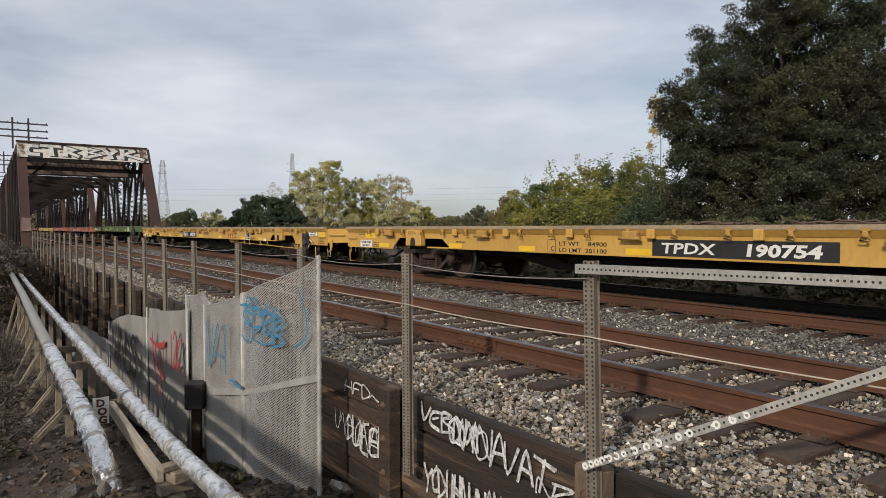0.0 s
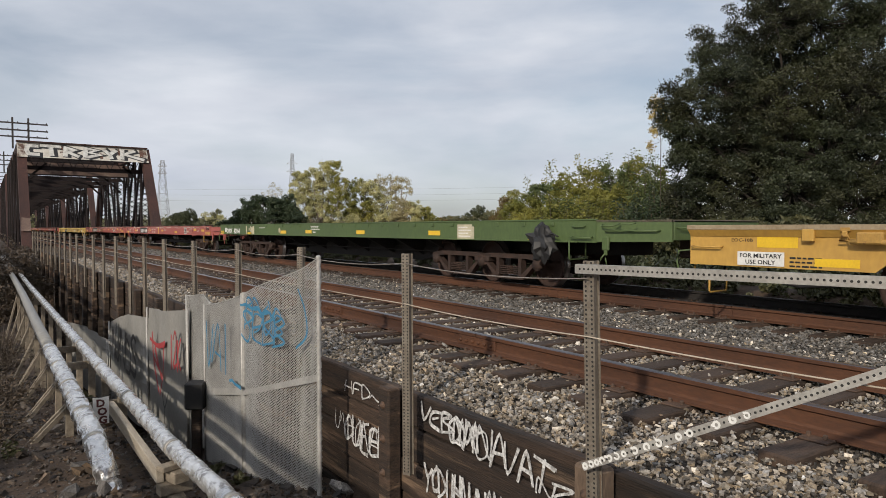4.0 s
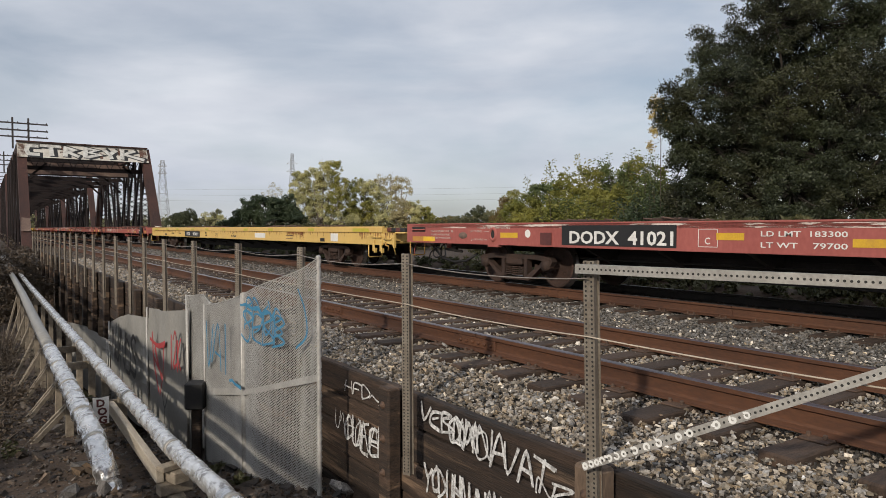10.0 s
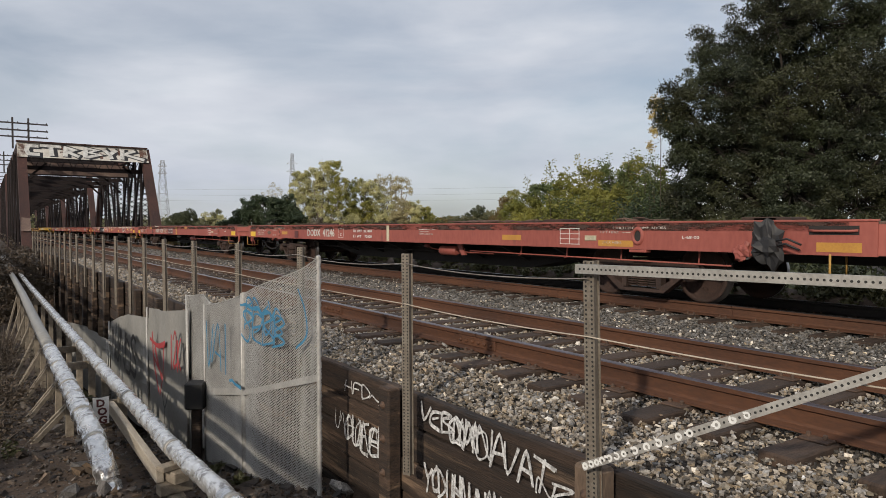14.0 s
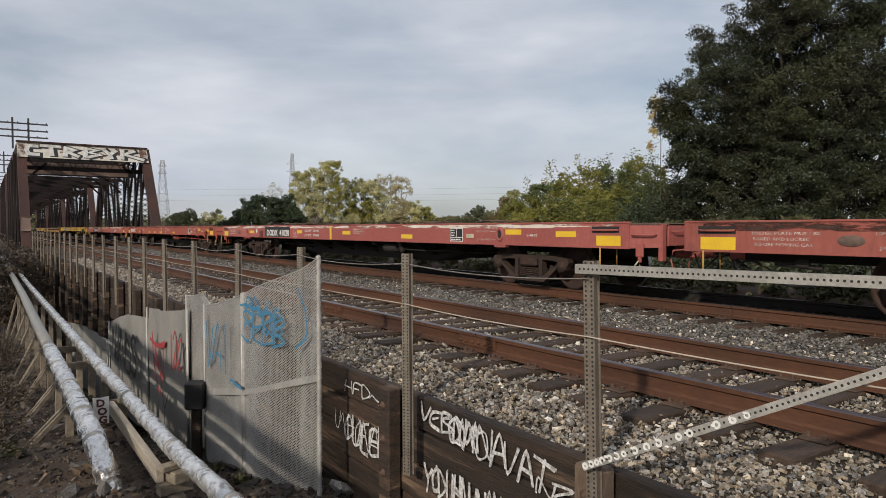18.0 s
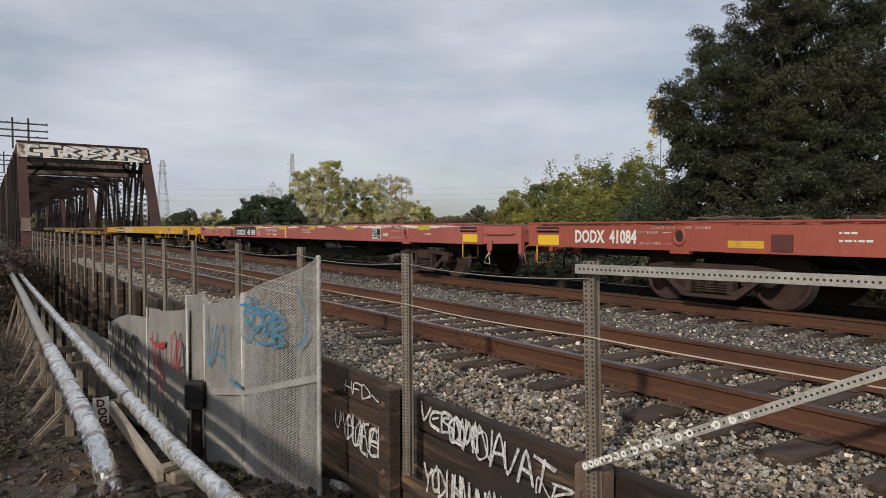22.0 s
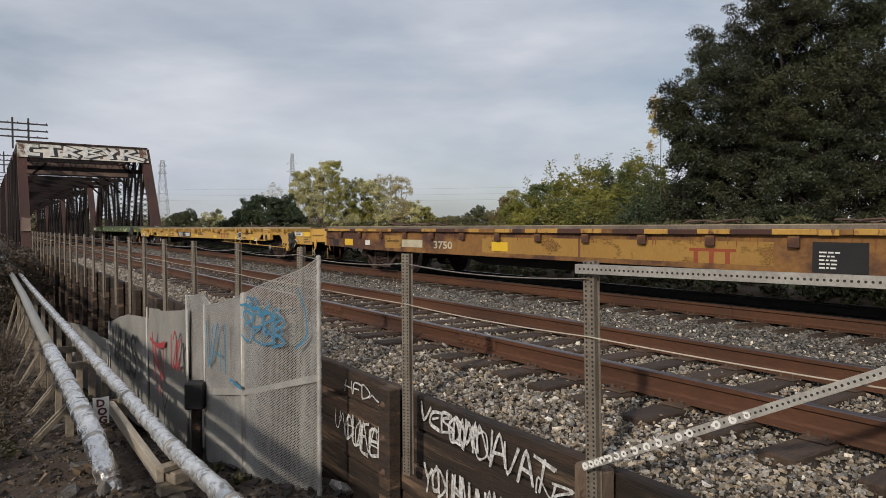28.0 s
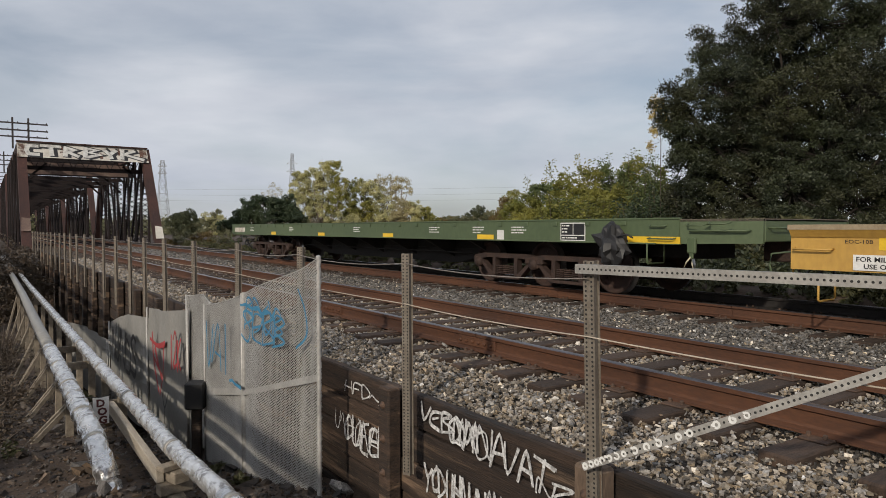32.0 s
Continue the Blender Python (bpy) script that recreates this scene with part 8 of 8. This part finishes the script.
CHALKY = "chalky red army flat car with white print and amber reflectors"
BRICK = "brick-red army flat car with white print and amber reflectors"
STAINED = "dark-stained red army flat car with white print"
CARS = [
    tpdx_car(-0.53, 2.27, "190754", ("84900", "201100"), 1),
    tpdx_car(2.414, 5.207, "190778", ("84900", "201100"), 2),
    green_car(5.389, 7.54, M_GREEN, "40164", "olive-green six-axle army flat car with white print"),
    dodx_car(7.696, 9.872, "41009", M_REDPALE, 5.07, 2.3, CHALKY, ("183200", "79800")),
    dodx_car(10.03, 12.165, "41021", M_REDPALE, 5.07, 2.3, CHALKY, ext=0.41),
    ittx_car(12.285, 15.11),
    dodx_car(15.40, 17.52, "41246", M_REDSTAIN, 5.36, 2.15, STAINED, ("213400", "72600"), False, ext=0.84),
    dodx_car(17.67, 19.785, "41218", M_REDSTAIN, 5.36, 2.07, STAINED, ("213400", "72600"), False),
    dodx_car(19.887, 22.075, "41020", M_REDPALE, 5.09, 2.3, CHALKY, ("183200", "79800")),
    dodx_car(22.205, 24.366, "41084", M_REDBRICK, 0.99, 1.5, BRICK, ("184500", "78400"), False),
    dodx_car(24.507, 26.675, "41109", M_REDPALE, 5.15, 2.42, CHALKY, ("183200", "79300")),
    yellow_army_car(26.787, 29.588),
    rusty_car(29.735, 31.65),
    tpdx_car(31.764, 34.52, "192562", ("84200", "201800"), 3, 0.26),
    green_car(34.685, 36.83, M_GREENDARK, None, "dark green six-axle army flat car with white print"),
]

# ---- graffiti ----
HAND = {  # strokes of the sprayed letters, each in a box one unit wide and high
    "V": [[(0.0, 1.0), (0.3, 0.0), (0.75, 1.0)]], "E": [[(0.8, 0.95), (0.15, 0.85), (0.1, 0.1), (0.8, 0.0)], [(0.1, 0.5), (0.65, 0.55)]],
    "R": [[(0.1, 0.0), (0.15, 1.0), (0.75, 0.85), (0.2, 0.5), (0.85, 0.0)]], "B": [[(0.1, 0.0), (0.15, 1.0), (0.75, 0.8), (0.2, 0.52), (0.85, 0.25), (0.1, 0.0)]],
    "M": [[(0.0, 0.0), (0.2, 1.0), (0.45, 0.2), (0.7, 1.0), (0.9, 0.0)]], "A": [[(0.0, 0.0), (0.4, 1.0), (0.85, 0.0)], [(0.15, 0.4), (0.75, 0.35)]],
    "N": [[(0.05, 0.0), (0.15, 1.0), (0.7, 0.0), (0.85, 1.0)]], "T": [[(0.0, 1.0), (0.95, 0.85)], [(0.45, 0.95), (0.4, 0.0)]], "I": [[(0.4, 1.0), (0.45, 0.0)]],
    "U": [[(0.05, 1.0), (0.1, 0.1), (0.6, 0.05), (0.75, 1.0)]], "O": [[(0.5, 1.0), (0.1, 0.6), (0.3, 0.0), (0.8, 0.3), (0.7, 0.9), (0.45, 1.0)]], "K": [[(0.1, 1.0), (0.15, 0.0)], [(0.8, 1.0), (0.2, 0.45), (0.85, 0.0)]],
    "H": [[(0.05, 1.0), (0.1, 0.0)], [(0.7, 1.0), (0.75, 0.0)], [(0.05, 0.5), (0.75, 0.5)]], "F": [[(0.8, 1.0), (0.1, 0.95), (0.15, 0.0)], [(0.1, 0.5), (0.6, 0.5)]],
    "D": [[(0.1, 0.0), (0.1, 1.0), (0.8, 0.6), (0.6, 0.1), (0.1, 0.0)]], "Z": [[(0.0, 0.9), (0.8, 1.0), (0.1, 0.1), (0.9, 0.0)]], "2": [[(0.05, 0.75), (0.45, 1.0), (0.7, 0.7), (0.05, 0.0), (0.85, 0.05)]], "~": [[(0.0, 0.3), (0.3, 0.8), (0.6, 0.2), (1.0, 0.3)]],
    "S": [[(0.8, 0.9), (0.3, 1.0), (0.1, 0.7), (0.7, 0.4), (0.6, 0.05), (0.05, 0.1)]], "J": [[(0.6, 1.0), (0.55, 0.1), (0.2, 0.0), (0.0, 0.3)]], "Y": [[(0.0, 1.0), (0.4, 0.5), (0.85, 1.0)], [(0.4, 0.5), (0.4, 0.0)]],
    "v": [[(0.0, 1.0), (0.45, 1.0), (0.9, 0.97)], [(0.05, 1.0), (0.3, 0.5), (0.72, 0.0)], [(0.9, 0.97), (0.85, 0.5), (0.75, 0.0)], [(0.35, 1.0), (0.55, 0.6), (0.8, 0.35)], [(0.2, 0.62), (0.85, 0.58)]], "c": [[(0.2, 0.9), (0.7, 0.6), (0.75, 0.2), (0.3, 0.0)]],
}


def hand_tag(parent, x, y, z, length, height, signs, width, mat, seed, grow=0.0, drop=0.0, close=1.25):
    """A hand-sprayed tag on a face that looks to -X: it begins at y and runs towards the camera, growing and sinking on the way."""
    rng, w = random.Random(seed), length / len(signs)
    for i, sign in enumerate(signs):
        for k, ln in enumerate(HAND[sign]):
            f = i / max(len(signs) - 1, 1)
            h, foot = height * (1 + grow * f), -drop * f + rng.uniform(-0.05, 0.05) * height
            q = [((i + a * close + 0.12 * b + rng.uniform(-0.1, 0.1)) * w, foot + h * (b + rng.uniform(-0.1, 0.1))) for a, b in ln]
            for twice in range(2):
                e = [(a + rng.uniform(-0.25, 0.25) * width, b + rng.uniform(-0.25, 0.25) * width) for a, b in q]
                part("graffiti", stroke(smooth_line(e), width * rng.uniform(0.45, 0.75), 0.003 + 0.0008 * (i % 3) + 0.0002 * k + 0.0004 * twice), mat, parent, at=Matrix.Translation((x, y, z)) @ SIDE)


WX = WALL_X - 0.014
for y, z, ln, h, signs, w, seed, grow, drop in (
        (5.95, -0.47, 0.52, 0.10, "HFD", 0.022, 1, 0.1, 0.0), (5.45, -0.46, 0.42, 0.055, "~~", 0.02, 2, 0.0, 0.03), (6.16, -0.86, 0.24, 0.17, "U~", 0.016, 3, 0.0, 0.0),
        (5.96, -0.94, 0.84, 0.25, "OUEEN", 0.038, 4, 0.1, 0.02), (5.90, -0.92, 0.78, 0.22, "HONAM", 0.024, 14, 0.1, 0.03),
        (4.57, -0.43, 0.60, 0.125, "VEBD", 0.032, 5, 0.5, 0.06), (4.12, -0.50, 0.62, 0.20, "NMNA", 0.030, 6, 0.15, 0.03), (4.2, -0.49, 0.5, 0.17, "OMO", 0.024, 36, 0.2, 0.03), (3.52, -0.54, 0.46, 0.20, "VAT", 0.034, 16, 0.1, 0.03), (3.2, -0.575, 0.32, 0.10, "NZ", 0.026, 18, 0.0, 0.0),
        (4.50, -0.96, 0.50, 0.19, "YODUH", 0.034, 7, 0.1, 0.0), (4.10, -0.97, 0.66, 0.21, "HNUNAMN", 0.030, 17, 0.1, 0.01), (2.47, -0.58, 0.34, 0.2, "OD", 0.03, 8, 0.0, 0.0)):
    hand_tag(wall_ballast, WX, y, z, ln, h, signs, w, M_SPRAYWHITE, seed, grow, drop)
# blue, red and black tags on the screens
for host, x, y, z, ln, h, signs, w, mat, seed in (
        (near_screen, -0.07, 7.8, -0.16, 1.35, 0.34, "SEBB", 0.036, M_BLUE, 21), (near_screen, -0.072, 7.7, -0.04, 1.2, 0.34, "BDOB", 0.030, M_BLUE, 22), (near_screen, -0.07, 7.85, 0.18, 1.3, 0.06, "~~I", 0.05, M_BLUE, 20), (near_screen, -0.07, 6.25, -0.04, 0.4, 0.55, "c", 0.03, M_BLUE, 23),
        (blue_screen, -0.075, 9.36, -0.72, 1.1, 0.60, "VAI", 0.05, M_BLUE, 24), (blue_screen, -0.075, 8.30, -0.78, 0.34, 0.05, "~", 0.05, M_BLUE, 25),
        (red_screen, -0.075, 13.1, -1.82, 0.95, 0.95, "v", 0.10, M_RED, 26), (red_screen, -0.075, 11.5, -1.1, 0.72, 0.50, "I2K", 0.085, M_RED, 28),
        (red_screen, -0.075, 12.2, -2.2, 0.5, 0.6, "Y", 0.07, M_BLACK, 29), (black_screen, -0.075, 17.6, -1.9, 1.8, 0.75, "NUN", 0.12, M_BLACK, 30), (black_screen, -0.075, 15.7, -1.9, 1.2, 0.75, "DS", 0.12, M_BLACK, 31)):
    hand_tag(host, x, y, z, ln, h, signs, w, mat, seed)


def portal_letters():
    """Fat block letters that nobody can read on the white portal plate."""
    br = bpy.data.objects["truss_bridge"]
    yy, zt, zb = SPAN_PANEL - 0.35, BRIDGE_TOP + 0.22, BRIDGE_TOP - 1.0
    up = Vector((0, 1.0, zt - zb)).normalized()
    nrm = Vector((1, 0, 0)).cross(up)
    m = Matrix(((1, up.x, nrm.x, BRIDGE_L), (0, up.y, nrm.y, yy - 1.0), (0, up.z, nrm.z, zb), (0, 0, 0, 1)))
    H = 1.52
    glyphs = [[(1.05, 1.2), (0.45, 1.2), (0.3, 0.75), (0.45, 0.32), (1.1, 0.3)], [(1.3, 1.3), (2.6, 1.25)], [(1.95, 1.25), (2.0, 0.3)], [(2.9, 0.3), (3.0, 1.2), (3.6, 1.0), (3.1, 0.75), (3.8, 0.3)],
              [(4.3, 0.3), (4.4, 1.25), (5.2, 1.1), (4.6, 0.8), (5.4, 0.6), (4.5, 0.3)], [(5.7, 1.25), (6.1, 0.7), (6.2, 0.3)], [(6.1, 0.7), (6.6, 1.2)], [(7.0, 0.3), (7.1, 1.3)], [(8.0, 1.25), (7.2, 0.8), (8.6, 0.3)]]
    for g in glyphs:
        part("graffiti_shade", stroke([(a + 0.15, b - 0.05) for a, b in g], 0.56, 0.004), M_BLACK, br, at=m)
        part("graffiti", stroke(g, 0.32, 0.012), M_WORNWHITE, br, at=m)


    for a, b, c, d in ((-0.3, 0.35, 0.02, 1.5), (8.35, 9.0, 0.1, 1.5), (2.55, 2.85, 0.55, 1.5), (5.35, 5.6, 0.1, 0.9), (6.7, 6.95, 0.6, 1.5)):
        part("rust_patch", Shape().add([(a, c, 0.006), (b, c + 0.1, 0.006), (b - 0.12, d, 0.006), (a + 0.05, d - 0.08, 0.006)], [(0, 1, 2, 3)]), M_RUSTPATCH, br, at=m)


portal_letters()

# white paint dabs along the diagonal brace
br_ob = bpy.data.objects["diagonal_brace"]
rng = random.Random(100)
for k in (0.02, 0.06, 0.095, 0.13, 0.175, 0.22, 0.265, 0.33, 0.40, 0.47, 0.58, 0.64, 0.78, 0.86, 0.93):
    r, a0 = rng.uniform(0.011, 0.014), rng.uniform(0, 6)
    ring = [(r * 1.1 * math.cos(a0 + a), r * math.sin(a0 + a)) for a in np.linspace(0, rng.uniform(4.0, 6.2), 9)]
    part("paint_dab", stroke(ring + [(ring[-1][0] - 0.006, ring[-1][1] - rng.uniform(0.0, 0.012))], rng.uniform(0.009, 0.014)), M_WHITE, br_ob, at=Matrix.Translation((-0.0045, 0, k)) @ SIDE)

# ---- clutter by the pipes ----
gate_box = thing("junction_box", "black box on a short dark post beside the screens", "box", at=pose(2.36, 9.5, 0, 0, 0, -30))
part("box_body", Shape().box(-0.13, 0.13, -0.13, 0.13, -1.36, -1.0, 0.02), M_BLACK, gate_box)
part("box_post", Shape().box(-0.06, 0.06, -0.05, 0.05, -2.25, -1.36, 0.01), M_TIMBER, gate_box)

note = thing("hanging_note", "white card lettered in dark paint hanging by the pipe", "sign", at=pose(1.09, 8.75, -0.88, 8, 0, -8))
part("card", Shape().box(-0.085, 0.085, 0.0, 0.005, -0.33, 0.0, 0.001), M_WHITE, note)
for k, letter in enumerate("DOG"):
    writing(letter, 0.125, note, M_MAROON, -0.05 + 0.012 * k, -0.003, -0.115 - 0.103 * k, 0.005, turn=Matrix(((1, 0, 0, 0), (0, 0, -1, 0), (0, 1, 0, 0), (0, 0, 0, 1))))
part("cord", Shape().tube([(-0.25, 0.0, 0.03), (0.0, 0.0, -0.005), (0.25, 0.02, 0.06)], 0.004, 5), M_BLACK, note)

guard = thing("guard_rail", "two-board wooden guard rail beside the path", "guard rail")
part("board", Shape().box(-0.72, -0.67, -14, 62, 0.40, 0.67, 0.008), M_WOOD, guard)
part("board", Shape().box(-0.72, -0.67, -14, 62, -0.32, -0.09, 0.008), M_WOOD, guard)
for y in (-14, -8, -2, 3.8, 7.65, 12.5, 18, 24, 30, 36, 42, 48, 54, 60):
    part("rail_post", Shape().box(-0.82, -0.725, y - 0.05, y + 0.05, ground_z(-0.77, y) - 0.1, 0.72, 0.01), M_WOOD, guard)


def dirt_stones():
    rng = np.random.default_rng(12)
    def scatter(n, x0, x1, y0, y1, lo, hi, sink):
        x, y = rng.uniform(x0, x1, n), y0 + (y1 - y0) * rng.uniform(0, 1, n) ** 1.6
        s = rng.uniform(lo, hi, n) * (0.5 + rng.uniform(0, 1, n) ** 3)
        z = np.array([ground_z(a, b) for a, b in zip(x, y)]) + s * sink
        return np.stack([x, y, z], 1), s
    p1, s1 = scatter(11000, -0.6, 2.8, 4.6, 16, 0.02, 0.075, 0.1)
    p2, s2 = scatter(900, -0.6, 2.8, 4.8, 17, 0.07, 0.17, 0.1)
    tagged(part("dirt_stones", stones_mesh("dirt_stones", np.concatenate([p1, p2]), np.concatenate([s1, s2]), M_PEBBLE, rng, 0.6), M_PEBBLE), "dark stones and clods strewn over the dirt", "stones", kind="stuff")


dirt_stones()
for i, (x, y, s, lab) in enumerate(((2.72, 5.72, 0.30, "pale boulder at the foot of the wall"), (0.62, 7.1, 0.26, "rough brown rock in the dirt"), (0.78, 7.75, 0.20, "rough brown rock in the dirt"), (0.5, 6.4, 0.22, "rough brown rock in the dirt"))):
    r = np.random.default_rng(40 + i)
    tagged(part("rock", stones_mesh("rock", [(0, 0, 0)], [s], M_PEBBLE if i else M_STONE, r, 0.6), M_PEBBLE, at=(x, y, ground_z(x, y) + s * 0.15)), lab, "rock", "rocks in the dirt")
for i, (x, y, h, n) in enumerate(((1.12, 10.6, 0.45, 900), (1.15, 9.9, 0.25, 400), (2.2, 7.2, 0.18, 300), (0.2, 8.6, 0.22, 300), (2.3, 8.4, 0.2, 300))):
    build_tree(x, y, h, h * 0.6, M_GRASS, "small green weed between the pipes", 130 + i, n, 0.03, "weed", 12, 0.05, 0.9, "weed", clump=0.3, depth=2, group="weeds by the pipes")


for i, (x, y, h) in enumerate(((-0.35, 8.3, 0.35), (-0.1, 9.6, 0.5), (-0.3, 10.8, 0.7), (0.1, 12.4, 0.6), (-0.4, 13.5, 0.9), (0.0, 15.5, 0.9), (0.25, 18.0, 0.9), (-0.5, 17.5, 1.2), (0.2, 21.0, 1.1), (-0.5, 7.1, 0.25))):
    dx, dy = x, y
    depth = dx * math.sin(radians(34.05)) + dy * math.cos(radians(34.05))
    side = 1200.0 * (dx * math.cos(radians(34.05)) - dy * math.sin(radians(34.05))) / depth
    thicket(side, depth, h, 0.55 * h + 0.15, 26, M_DRY, "dry brown brush beside the pipes", 140 + i, 60, 0.026, "dry brush by the pipes", ground_z(x, y), 0.1, "brush", "brush")


def motions():
    """The train rolls by, a little faster all the time; its wheels turn while they pass."""
    times = [float(k) for k in range(33)]
    for car in CARS:
        walk(car, [(t, pose(FAR_TRACK, car_y(car["c"], t), 0)) for t in times])
    for ws, y, c in WHEELSETS:
        spots = [k / 30 for k in range(0, 961) if -4.0 < car_y(c, k / 30) < 22.0]
        turn = lambda t: math.degrees(car_y(c, t) / WHEEL_R)
        rows = [(t, pose(0, y, WHEEL_R, turn(t))) for t in spots]
        if rows:
            if spots[0] > 0.01:
                rows.insert(0, (0.0, rows[0][1]))
            if spots[-1] < 31.99:
                rows.append((32.0, rows[-1][1]))
            walk(ws, rows)


motions()
